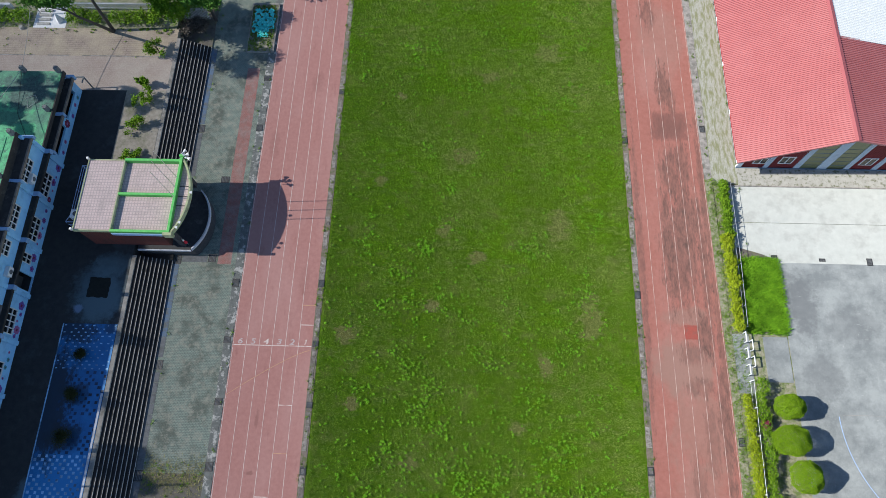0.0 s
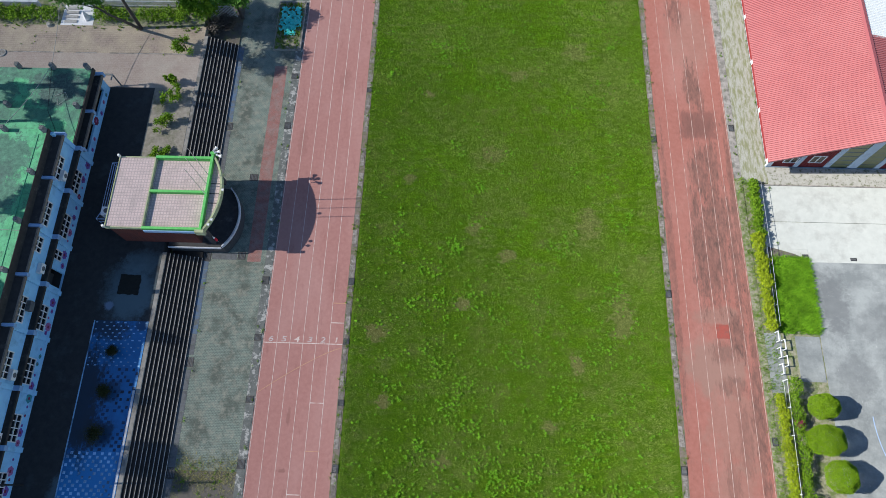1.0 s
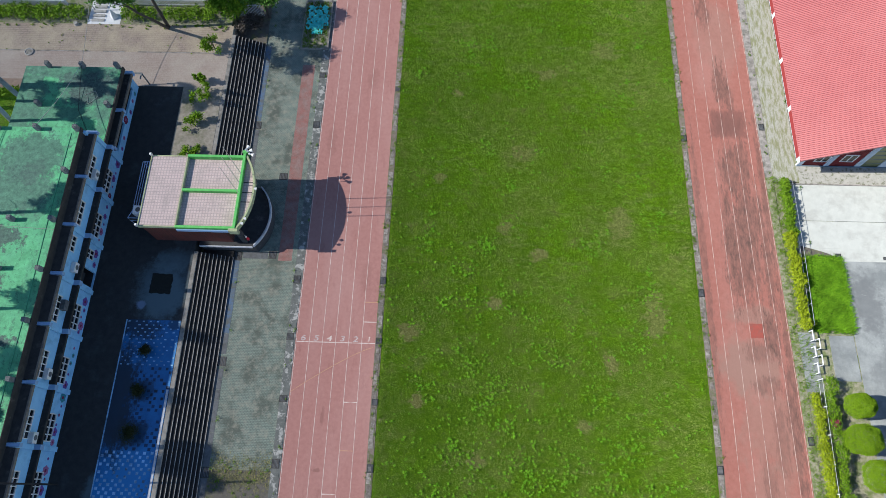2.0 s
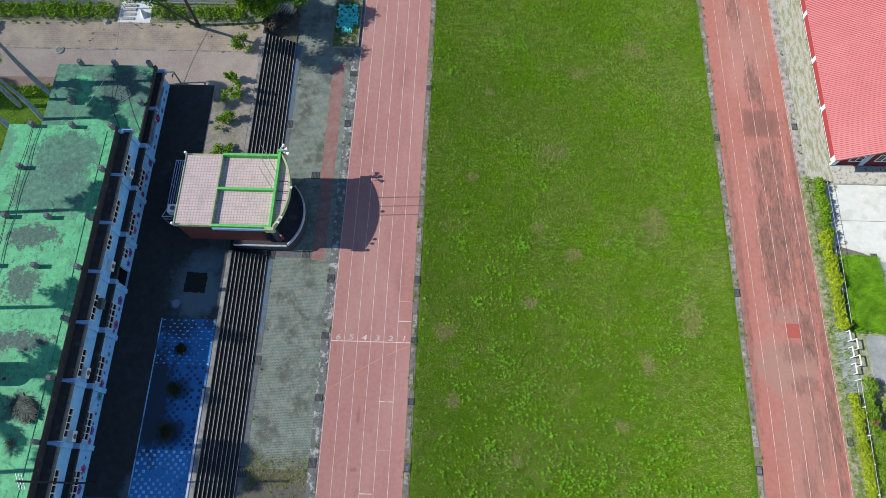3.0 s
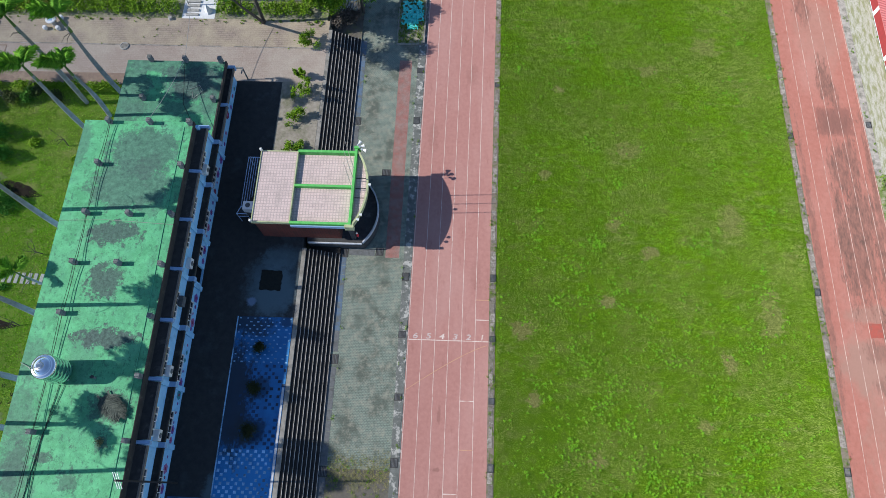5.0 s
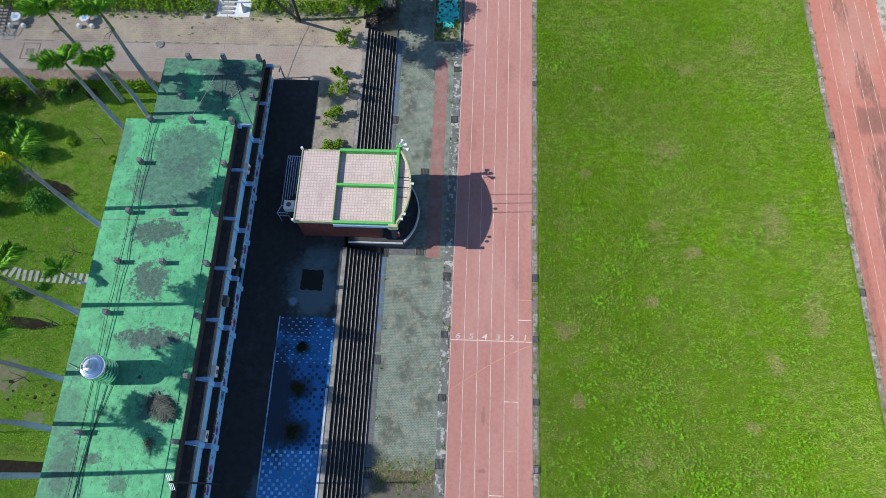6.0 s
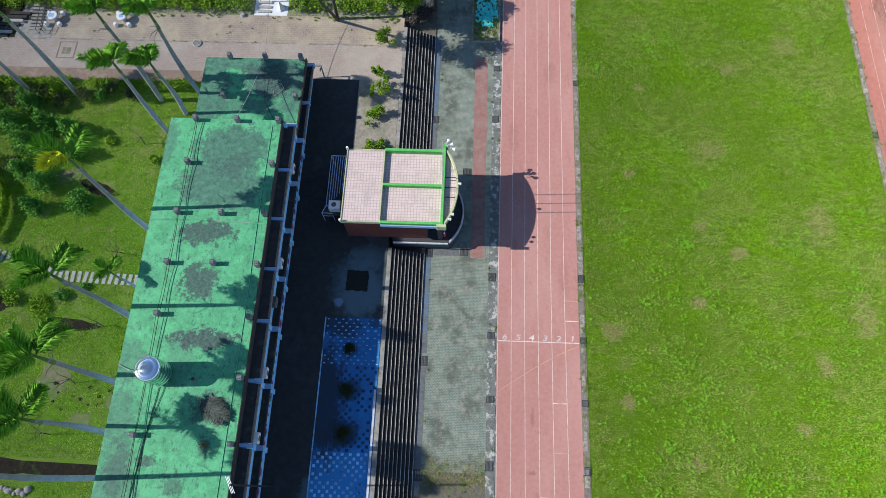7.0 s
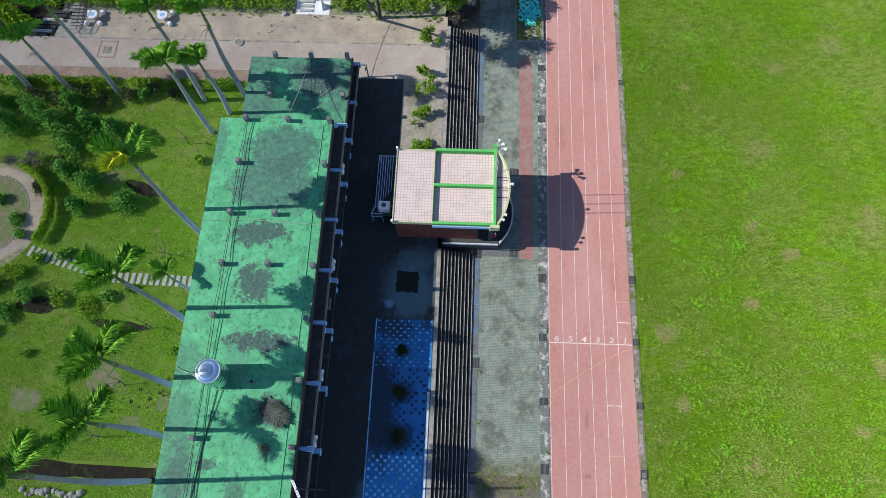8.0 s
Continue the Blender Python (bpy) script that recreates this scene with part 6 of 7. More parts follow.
# tall forked tree at the road edge
ft = thing("forked_tree", (-23.42, 32.05, UP), "tall dark-trunked tree forked from the ground", "tree")
BRANCHES = (((-23.42, 32.05, UP - 0.1), (-23.45, 32.1, 4.4), 0.19, 0.16), ((-23.45, 32.1, 4.4), (-23.5, 32.4, 8.6), 0.16, 0.08), ((-23.5, 32.3, 6.2), (-22.6, 33.6, 9.2), 0.08, 0.04), ((-23.5, 32.3, 6.8), (-24.8, 33.2, 9.4), 0.08, 0.04),
         ((-23.40, 31.95, UP - 0.1), (-23.55, 30.9, 3.6), 0.17, 0.14), ((-23.55, 30.9, 3.6), (-23.8, 29.5, 6.6), 0.14, 0.11), ((-23.8, 29.5, 6.6), (-24.2, 28.6, 9.4), 0.11, 0.05), ((-23.8, 29.5, 6.8), (-23.0, 28.6, 9.0), 0.06, 0.03),
         ((-24.0, 29.1, 7.8), (-25.2, 28.2, 9.6), 0.06, 0.03))
bm = bmesh.new()
for p, q, a, b in BRANCHES:
    rod(bm, p, q, a, b, 9)
part("trunk", bm, M["bark"], ft)
v, f = leaves([(-23.5, 32.6, 9.0, 1.5, 1.3, 0.8), (-22.4, 33.8, 9.4, 1.1, 1.0, 0.7), (-24.9, 33.4, 9.6, 1.1, 1.0, 0.7), (-23.2, 34.6, 10.4, 1.4, 1.2, 0.8), (-24.2, 28.6, 9.9, 1.1, 0.9, 0.7), (-23.0, 28.5, 9.6, 0.8, 0.7, 0.5), (-25.2, 28.3, 9.9, 0.9, 0.8, 0.6),
               (-24.1, 29.8, 10.8, 1.4, 1.1, 0.8), (-23.6, 27.7, 10.6, 1.2, 0.9, 0.6), (-22.6, 29.4, 11.4, 1.3, 1.0, 0.7), (-25.4, 29.6, 9.0, 1.0, 0.9, 0.6), (-22.4, 31.6, 9.6, 1.3, 1.2, 0.8), (-24.8, 27.4, 11.2, 1.2, 0.8, 0.6), (-21.8, 34.0, 11.0, 1.4, 1.2, 0.8)], 13000, 0.14, 0.2, 0.2, 0.3)
raw("crown", v, f, M["dark_leaves"], ft)

for a, b in ((-60, -50), (-50, -42), (-42, -34.6), (-34.4, -32.3), (-28.2, -24.9), (-23.8, -18.6)):
    hedge("hedge", a, b, 32.4, 34.4, UP, 1.0, M["hedge"], "trimmed green hedge along the road", max(2, int((b - a) / 0.8)), 520, 0.09)
structure("low_wall", boxes((-120, -34.6, 34.6, 34.85, 0.5, UP + 0.7)), M["white_rim"], "low pale wall behind the hedge", "wall")
pk = thing("picket_fence", (-22, 34.7, UP), "grey picket fence behind the hedge", "fence")
part("rail", boxes((-30.0, -14.05, 34.66, 34.72, UP + 0.86, UP + 0.94)), M["white_rim"], pk)
part("rail", boxes((-30.0, -14.05, 34.66, 34.72, UP + 0.25, UP + 0.31)), M["white_rim"], pk)
for i in range(106):
    x = -29.95 + 0.15 * i
    part("picket", boxes((x, x + 0.05, 34.72, 34.76, 0.1, UP + 1.05)), M["white_rim"], pk)
for k in range(5):
    bx, by = -15.2 + rnd.uniform(-0.9, 0.9), 32.6 + rnd.uniform(-0.3, 0.7)
    leafy_thing("dry_bush", [(bx, by, 1.0, 0.75, 0.6, 0.75), (bx + 0.3, by + 0.2, 1.5, 0.5, 0.5, 0.4)], 900, 0.1, M["dry_twigs"], "dark dry leafless bush at the head of steps", "bush", "dry bushes", False, 0.3, 0.1, 0.2)
for a, b in ((-60, -53.5), (-53.5, -48.4), (-46.8, -40.4), (-39.5, -36.8)):
    hedge("hedge", a, b, 23.2, 24.2, UP - 0.02, 0.7, M["hedge"], "low green hedge between lawn and road", max(2, int((b - a) / 0.8)), 330, 0.09)

# pale path with steps through the hedge
structure("path", boxes((-32.0, -28.6, 32.3, 40, UP - 0.1, UP + 0.006)), M["white_stone"], "pale paved path through the hedge", "path")
for i in range(5):
    st = part("path_step", boxes((-31.6, -30.3, 32.6 + 0.55 * i, 32.9 + 0.55 * i, UP, UP + 0.12 + 0.02 * i), bevel=0.015), M["stone"])
    tagged(st, "pale stone step slab on the path", "step", "path steps")
g = thing("garden_ornament", (-29.3, 33.2, UP), "small pale pyramid ornament beside the path", "ornament")
bm = bmesh.new()
lathe(bm, [(0.45, 0.0), (0.42, 0.15), (0.12, 0.9), (0.03, 1.0)], 4, (-29.3, 33.2, UP))
part("pyramid", bm, M["white_stone"], g)
lp = thing("lamp_post", (-31.5, 33.0, UP), "pale slender lamp post beside the road", "lamp post")
part("pole", rods([((-31.5, 34.0, UP), (-31.5, 34.0, UP + 5.8))], 0.06), M["cable_pale"], lp)
lp = thing("stump", (-33.1, 32.2, UP), "sawn tree stump at the road edge", "stump")
bm = bmesh.new()
lathe(bm, [(0.26, 0), (0.22, 0.1), (0.2, 0.28)], 12, (-33.1, 32.2, UP))
part("stump_wood", bm, M["stone"], lp)
mh = thing("manhole_cover", (-37.2, 28.7, UP), "round concrete manhole ring in paved road", "manhole cover")
bm = bmesh.new()
lathe(bm, [(0.45, 0), (0.45, 0.1), (0.36, 0.12), (0.34, 0.05)], 24, (-37.2, 28.7, UP))
part("ring", bm, M["stone"], mh)
bm = bmesh.new()
lathe(bm, [(0.32, 0.0), (0.32, 0.085), (0.1, 0.1)], 24, (-37.2, 28.7, UP))
part("lid", bm, M["kerb"], mh)


def stone_table(x, y):
    t = thing("stone_table", (x, y, UP), "white stone table with four round stools", "table", "stone tables")
    bm = bmesh.new()
    lathe(bm, [(0.25, 0), (0.2, 0.35), (0.28, 0.62)], 14, (x, y, UP))
    part("pedestal", bm, M["stone"], t)
    bm = bmesh.new()
    lathe(bm, [(0.48, 0.62), (0.52, 0.65), (0.52, 0.72), (0.5, 0.75)], 20, (x, y, UP))
    part("tabletop", bm, M["white_stone"], t)
    part("board_inlay", boxes((x - 0.22, x + 0.22, y - 0.22, y + 0.22, UP + 0.74, UP + 0.756)), M["blue_band"], t)
    for i in range(4):
        a = math.pi / 4 + i * math.pi / 2
        bm = bmesh.new()
        lathe(bm, [(0.17, 0), (0.22, 0.12), (0.22, 0.32), (0.17, 0.42)], 14, (x + 0.95 * math.cos(a), y + 0.95 * math.sin(a), UP))
        part("stool", bm, M["white_stone"], t, "round stone stool")


stone_table(-52.2, 31.2)
stone_table(-45.1, 31.3)

# bicycle rack and small ramp
rack = thing("metal_stair", (-53.5, 31.5, UP), "narrow outdoor stair with thin steel handrails", "stair")
part("pad", boxes((-55.85, -52.2, 28.99, 33.6, UP - 0.05, UP + 0.015)), M["coping"], rack, "pale concrete pad")
for i in range(11):
    y = 29.5 + 0.38 * i
    part("tread", boxes((-54.6, -53.5, y, y + 0.24, UP, UP + 0.06 + 0.05 * i), bevel=0.01), M["coping"], rack)
for x in (-53.4, -52.8):
    part("handrail", rods([((x, 29.4, UP + 0.75), (x, 33.8, UP + 1.3))], 0.03), M["bark"], rack)
    for i in range(11):
        y = 29.4 + 0.43 * i
        part("baluster", rods([((x, y, UP), (x, y, UP + 0.75 + 0.055 * i))], 0.018), M["bark"], rack)
structure("red_pavement", boxes((-56, -46.5, 33.0, 38, UP - 0.1, UP + 0.012)), M["red_earth"], "salmon red paved corner behind the hedge", "pavement")

# planter with turquoise sheet
bed = thing("planter", (-8.45, 33.5, 0), "kerbed planter filled with soil and weeds", "planter")
part("soil", boxes((-9.75, -7.1, 30.7, 36.6, -0.1, 0.16)), M["bed_soil"], bed)
part("kerb", boxes((-9.86, -9.75, 30.6, 36.8, -0.1, 0.2), (-7.1, -6.99, 30.6, 36.8, -0.1, 0.2), (-9.75, -7.1, 30.6, 30.7, -0.1, 0.2), (-9.75, -7.1, 36.6, 36.8, -0.1, 0.24)), M["coping"], bed)
v, f = blades(np.c_[nrg.uniform(-9.7, -7.2, 420), nrg.uniform(30.7, 36.5, 420), np.full(420, 0.16)], 0.25, 0.025, 8)
tagged(raw("planter_weeds", v, f, M["hedge"]), "weeds growing in the planter", "weeds", "", "stuff")
for k, (cx, cy, r) in enumerate(((-8.4, 34.9, 1.0), (-8.7, 33.7, 0.8), (-7.9, 34.1, 0.7), (-8.3, 32.9, 0.55))):
    tp = thing("plastic_sheet", (cx, cy, 0.2), "crumpled turquoise plastic sheet in the planter", "sheet", "turquoise sheets")
    bm = bmesh.new()
    n = 16
    grid = [[bm.verts.new((cx + r * (i / n * 2 - 1) * (1 + 0.3 * noise.noise((j * 0.5, k, 1))), cy + r * (j / n * 2 - 1) * (1 + 0.3 * noise.noise((i * 0.5, k, 5))),
                           0.3 + 0.28 * abs(noise.noise((i * 0.45 + 7 * k, j * 0.45, k))) + 0.14 * noise.noise((i * 1.1, j * 1.1, k + 3)))) for j in range(n + 1)] for i in range(n + 1)]
    for i in range(n):
        for j in range(n):
            if noise.noise((i * 0.35 + k * 5, j * 0.35, 2.0)) > -0.22:
                bm.faces.new((grid[i][j], grid[i + 1][j], grid[i + 1][j + 1], grid[i][j + 1]))
    bmesh.ops.delete(bm, geom=[q for q in bm.verts if not q.link_faces], context='VERTS')
    part("sheet_folds", bm, M["tarp"], tp)

# garden ---------------------------------------------------------------
RX, RY = -57.4, 9.3
bm = bmesh.new()
lathe(bm, [(5.4, 0.0), (5.4, 0.015)], 56, (RX, RY, UP - 0.02))
structure("round_path", bm, M["road_worn"], "round worn paver path in the garden", "path")
bm = bmesh.new()
lathe(bm, [(4.0, 0.0), (4.0, 0.04)], 40, (RX - 0.2, RY + 0.2, UP - 0.015))
structure("round_bed", bm, M["bare_soil"], "round planting bed of soil in the paved circle", "planting bed")
for i in range(30):
    a = radians(-75 + 150 * i / 29)
    st = part("edging_stone", boxes((-0.06, 0.06, -0.08, 0.08, 0.0, 0.08), bevel=0.02), M["stone"])
    st.matrix_world = pose(RX - 0.2 + 4.05 * math.cos(a), RY + 0.2 + 4.05 * math.sin(a), UP, 0, 0, math.degrees(a) + rnd.uniform(-12, 12))
    tagged(st, "small white edging stone round the bed", "edging stone", "edging stones")
ringb = []
for i in range(30):
    a = radians(-24 + 86 * i / 29)
    ringb.append((RX + 6.25 * math.cos(a), RY + 5.35 * math.sin(a), UP + 0.6, 0.36, 0.36, 0.62))
leafy_thing("hedge", ringb, 11000, 0.075, M["topiary"], "curved clipped golden hedge round the paved circle", "hedge", "", False, 0.08, 0.35, 0.7)
for i in range(27):
    u = i / 26
    x = -52.3 + 14.6 * u
    y = 6.2 - 1.9 * min(1, u * 1.9) - 0.45 * u
    st = part("stepping_stone", boxes((-0.17, 0.17, -0.5, 0.5, 0.0, 0.06), bevel=0.02), M["stone"])
    st.matrix_world = pose(x, y, UP - 0.02, 0, 0, rnd.uniform(-26, -16) if u < 0.5 else rnd.uniform(-8, 2))
    tagged(st, "pale rectangular stepping stone across the lawn", "stepping stone", "stepping stones")


def patch(name, cx, cy, rx, ry, mat, label, seed):
    bm = bmesh.new()
    n = 36
    prism(bm, [(cx + rx * (0.75 + 0.35 * noise.noise((math.cos(6.283 * i / n) * 2 + seed, math.sin(6.283 * i / n) * 2, seed))) * math.cos(6.283 * i / n),
                cy + ry * (0.75 + 0.35 * noise.noise((math.cos(6.283 * i / n) * 2 + seed, math.sin(6.283 * i / n) * 2, seed + 4))) * math.sin(6.283 * i / n)) for i in range(n)], UP - 0.1, UP - 0.008)
    structure(name, bm, M[mat], label, "soil")


patch("soil_shade_patch", -43.4, -4.8, 1.8, 2.0, "bare_soil", "dry bare soil patch on the lawn", 2)
patch("soil_shade_patch", -49.5, -6.5, 1.8, 1.3, "bare_soil", "dry bare soil patch on the lawn", 3)
patch("soil_shade_patch", -40.4, -8.0, 1.2, 0.7, "bare_soil", "dry bare soil patch on the lawn", 4)
patch("soil_shade_patch", -46.8, 13.6, 2.0, 0.9, "bare_soil", "dry bare soil patch on the lawn", 5)
patch("soil_shade_patch", -50.5, 1.4, 2.6, 1.0, "soil_and_shade", "dark ground patch on the lawn", 6)
patch("soil_shade_patch", -38.2, -6.4, 0.7, 0.9, "bare_soil", "dry bare soil patch on the lawn", 8)
# pointed dark patches: crown shadows put into the lawn's colour
for x0, y0, x1, y1, w in ((-45.4, 13.2, -41.4, 11.95, 0.75), (-45.7, 0.1, -40.3, -0.35, 0.62)):
    bm = bmesh.new()
    n = 24
    top, low = [], []
    for i in range(1, n):
        u = i / n
        k = w * (math.sin(math.pi * u ** 0.75) ** 0.8) * (1 + 0.25 * noise.noise((u * 6, x0, 0)))
        k2 = w * (math.sin(math.pi * u ** 0.9) ** 0.8) * (1 + 0.25 * noise.noise((u * 6, x0, 5)))
        top.append((x0 + (x1 - x0) * u, y0 + (y1 - y0) * u + k * 0.7))
        low.append((x0 + (x1 - x0) * u, y0 + (y1 - y0) * u - k2))
    prism(bm, [(x0, y0)] + low + [(x1, y1)] + top[::-1], UP - 0.1, UP - 0.006)
    structure("soil_shade_patch", bm, M["soil_and_shade"], "dark patch on the lawn with a cast shadow in its colour", "soil")
# long dark band: a tree's cast shadow drawn as dark ground
bm = bmesh.new()
prism(bm, [(-53, -11.1), (-46.5, -11.0), (-44.5, -11.25), (-38.3, -11.35), (-35.2, -11.4), (-35.2, -12.4), (-40.0, -12.5), (-44.0, -12.2), (-47.0, -12.6), (-53, -12.5)], UP - 0.1, UP - 0.006)
structure("shadow_strip", bm, M["soil_and_shade"], "dark band across the lawn with a cast shadow in its colour", "soil")


# flat dark discs: the shade inside small pits is put into the colour
for k in range(16):
    px, py, pr = -40.6 + rnd.uniform(-2.6, 2.6), -5.9 + rnd.uniform(-1.7, 1.7), rnd.uniform(0.10, 0.2)
    structure("pit_shade_disc", rough_disc(px, py, pr, pr * 0.8, UP - 0.1, UP - 0.002, 12, k), M["soil_and_shade"], "small flat dark disc for a shaded dug hole", "soil")


def boulder(x, y, r, seed):
    bm = bmesh.new()
    bmesh.ops.create_icosphere(bm, subdivisions=2, radius=r)
    for w in bm.verts:
        w.co *= 1 + 0.35 * noise.noise(w.co * (1.6 / r) + Vector((seed, 0, 0)))
        w.co.z *= 0.7
        w.co += Vector((x, y, UP + r * 0.3))
    ob = part("boulder", bm, M["kerb"], None, "", True)
    tagged(ob, "rounded grey boulder on the lawn edge", "boulder", "garden boulders")


for i in range(16):
    boulder(-47.8 + 0.30 * i + rnd.uniform(-0.1, 0.1), -13.45 + rnd.uniform(-0.28, 0.22), rnd.uniform(0.14, 0.3), i)


def conifer(x, y, h, r, mat="conifer", label="feathery green conical conifer on the lawn"):
    ob = thing("conifer", (x, y, UP), label, "tree", "garden conifers")
    bl = []
    for i in range(9):
        u = i / 9
        k = r * (1 - u) ** 0.8 * rnd.uniform(0.75, 1.2)
        bl.append((x + rnd.uniform(-0.3, 0.3) * r, y + rnd.uniform(-0.3, 0.3) * r, UP + h * (0.12 + 0.85 * u), k * 0.85 + 0.1, k * 0.85 + 0.1, h * 0.11))
    bm = bmesh.new()
    rod(bm, (x, y, UP - 0.05), (x, y, UP + h * 0.8), 0.09, 0.03, 7)
    part("trunk", bm, M["bark"], ob)
    v, f = leaves(bl, 5200, 0.085, 0.15, 0.3, 0.35)
    raw("crown", v, f, M[mat], ob)


for x, y, h, r in ((-54.4, 19.4, 4.0, 1.6), (-52.4, 18.3, 4.2, 1.5), (-50.6, 16.6, 3.6, 1.4), (-50.2, 13.6, 3.0, 1.2), (-48.0, 12.5, 3.0, 1.2), (-48.6, 10.2, 2.4, 0.9), (-57.2, 18.6, 3.4, 1.4),
                   (-44.6, 11.0, 2.0, 1.3), (-58.5, 20.6, 3.4, 1.5), (-49.4, 18.6, 3.2, 1.2), (-46.9, 18.2, 3.0, 1.0), (-51.6, 20.8, 3.4, 1.2), (-46.2, 15.8, 2.4, 1.0)):
    conifer(x, y, h, r)
for x, y, h, r in ((-53.4, 22.8, 2.2, 1.1), (-57.0, 23.0, 2.4, 1.2), (-49.6, 22.4, 2.0, 0.9), (-45.0, 22.2, 1.6, 0.8), (-54.2, 9.0, 1.0, 0.9), (-53.6, 7.7, 0.9, 0.7), (-56.2, 10.8, 1.2, 0.8), (-51.4, 5.3, 0.9, 0.7),
                   (-53.0, 4.2, 1.3, 1.2), (-54.6, 2.9, 1.6, 1.2), (-51.2, 2.3, 1.5, 1.1), (-48.6, 2.0, 1.0, 0.9), (-44.3, 2.3, 0.8, 0.8), (-46.0, 1.2, 0.6, 1.3), (-52.8, 0.6, 1.2, 1.1), (-50.2, -2.8, 0.6, 0.5),
                   (-54.0, -1.2, 0.9, 0.9), (-38.0, -2.1, 0.7, 0.5), (-37.8, 1.0, 0.6, 0.5), (-43.4, 17.5, 0.6, 0.7), (-38.8, 15.4, 0.8, 0.6), (-49.0, 6.0, 0.9, 0.8), (-42.6, 3.0, 0.5, 0.5)):
    bl = [(x + rnd.uniform(-0.4, 0.4) * r, y + rnd.uniform(-0.4, 0.4) * r, UP + h * rnd.uniform(0.22, 0.45), r * 0.6, r * 0.6, h * 0.42) for _ in range(4)] + [(x, y, UP + 0.12, r * 0.5, r * 0.5, 0.3)]
    leafy_thing("garden_shrub", bl, int(700 + 900 * r), 0.08, M["conifer" if rnd.random() < 0.6 else "hedge"], "rounded green shrub on the garden lawn", "shrub", "garden shrubs", False, 0.28, 0.3, 0.5)
for x, y, h, r in ((-55.6, 21.6, 1.6, 1.1), (-53.0, 21.2, 1.4, 1.0), (-50.8, 22.0, 1.7, 1.1), (-48.8, 21.4, 1.2, 0.9), (-46.6, 21.8, 1.5, 1.0), (-44.4, 22.6, 1.3, 0.9), (-42.2, 22.2, 1.2, 0.8), (-51.6, 14.6, 1.2, 0.9), (-52.9, 12.2, 1.0, 0.8)):
    bl = [(x + rnd.uniform(-0.5, 0.5) * r, y + rnd.uniform(-0.5, 0.5) * r, UP + h * rnd.uniform(0.3, 0.6), r * 0.6, r * 0.6, h * 0.4) for _ in range(6)]
    leafy_thing("garden_shrub", bl, 1500, 0.08, M["brown_leaves"], "dark brownish shrub under the palms", "shrub", "garden shrubs", False, 0.3, 0.2, 0.3)
bl = [(-54.9 + rnd.uniform(-1.4, 1.4), 14.6 + rnd.uniform(-0.6, 0.8), UP + 0.7, 0.8, 0.6, 0.6) for _ in range(7)]
leafy_thing("garden_shrub", bl, 2600, 0.06, M["purple_leaves"], "dull purple leafless shrub in the garden", "shrub", "garden shrubs", False, 0.3, 0.1, 0.2)


def sapling(x, y, h, seed):
    """Bare forked sapling."""
    r = random.Random(seed)
    ob = thing("bare_sapling", (x, y, UP), "thin bare forked sapling on the lawn", "sapling", "bare saplings")
    bm = bmesh.new()
    top = Vector((x + r.uniform(-0.2, 0.2), y + r.uniform(-0.2, 0.2), UP + h * 0.45))
    rod(bm, (x, y, UP - 0.05), top, 0.05, 0.035, 6)
    for i in range(5):
        a = r.uniform(0, 6.28)
        e = top + Vector((math.cos(a) * h * 0.32, math.sin(a) * h * 0.32, h * r.uniform(0.2, 0.5)))
        rod(bm, top, e, 0.03, 0.014, 5)
        for j in range(2):
            a += r.uniform(-0.8, 0.8)
            rod(bm, e, e + Vector((math.cos(a) * h * 0.2, math.sin(a) * h * 0.2, h * 0.15)), 0.015, 0.007, 4)
    part("trunk", bm, M["bark"], ob)


for i, (x, y, h) in enumerate(((-40.2, 17.2, 2.4), (-40.2, -0.3, 1.8), (-41.6, -5.1, 2.4), (-42.6, -9.2, 2.0), (-39.9, 6.3, 1.8))):
    sapling(x, y, h, i)

# corner beyond the road -------------------------------------------------
bl = [(-60.2 + rnd.uniform(-1.6, 1.6), 30.4 + rnd.uniform(-1.4, 1.6), UP + 0.9 + rnd.uniform(0, 1.0), 0.9, 0.8, 0.7) for _ in range(12)]
leafy_thing("tall_bush", bl, 7000, 0.11, M["topiary"], "tall bright green bush beside the stepped bank", "bush", "", False, 0.25, 0.3, 0.5)
bank = thing("stepped_bank", (-57.3, 30.6, UP), "dark stepped concrete bank in shade", "steps")
for i in range(7):
    k = i * 0.42
    part("slab", boxes((-58.7 + k * 0.75, -56.6 + k * 0.75, 29.0 + k, 29.34 + k, UP - 0.1, UP + 0.1 + 0.05 * i), bevel=0.02), M["stone" if i % 3 == 1 else "step"], bank)
structure("dark_verge", boxes((-75, -55.9, 28.99, 38, UP - 0.1, UP + 0.004)), M["soil_and_shade"], "dark soil under the tall bush", "ground")
dp = thing("road_drain", (-50.2, 27.6, UP), "sunken square drain set in the road", "drain")
part("frame", boxes((-51.1, -49.3, 26.6, 26.7, UP - 0.05, UP + 0.02), (-51.1, -49.3, 28.5, 28.6, UP - 0.05, UP + 0.02), (-51.1, -51.0, 26.7, 28.5, UP - 0.05, UP + 0.02), (-49.4, -49.3, 26.7, 28.5, UP - 0.05, UP + 0.02)), M["road_edge"], dp)
part("grate", boxes((-50.6, -49.8, 27.1, 27.9, UP - 0.05, UP + 0.015)), M["kerb_mossy"], dp)

# royal palms ---------------------------------------------------------------


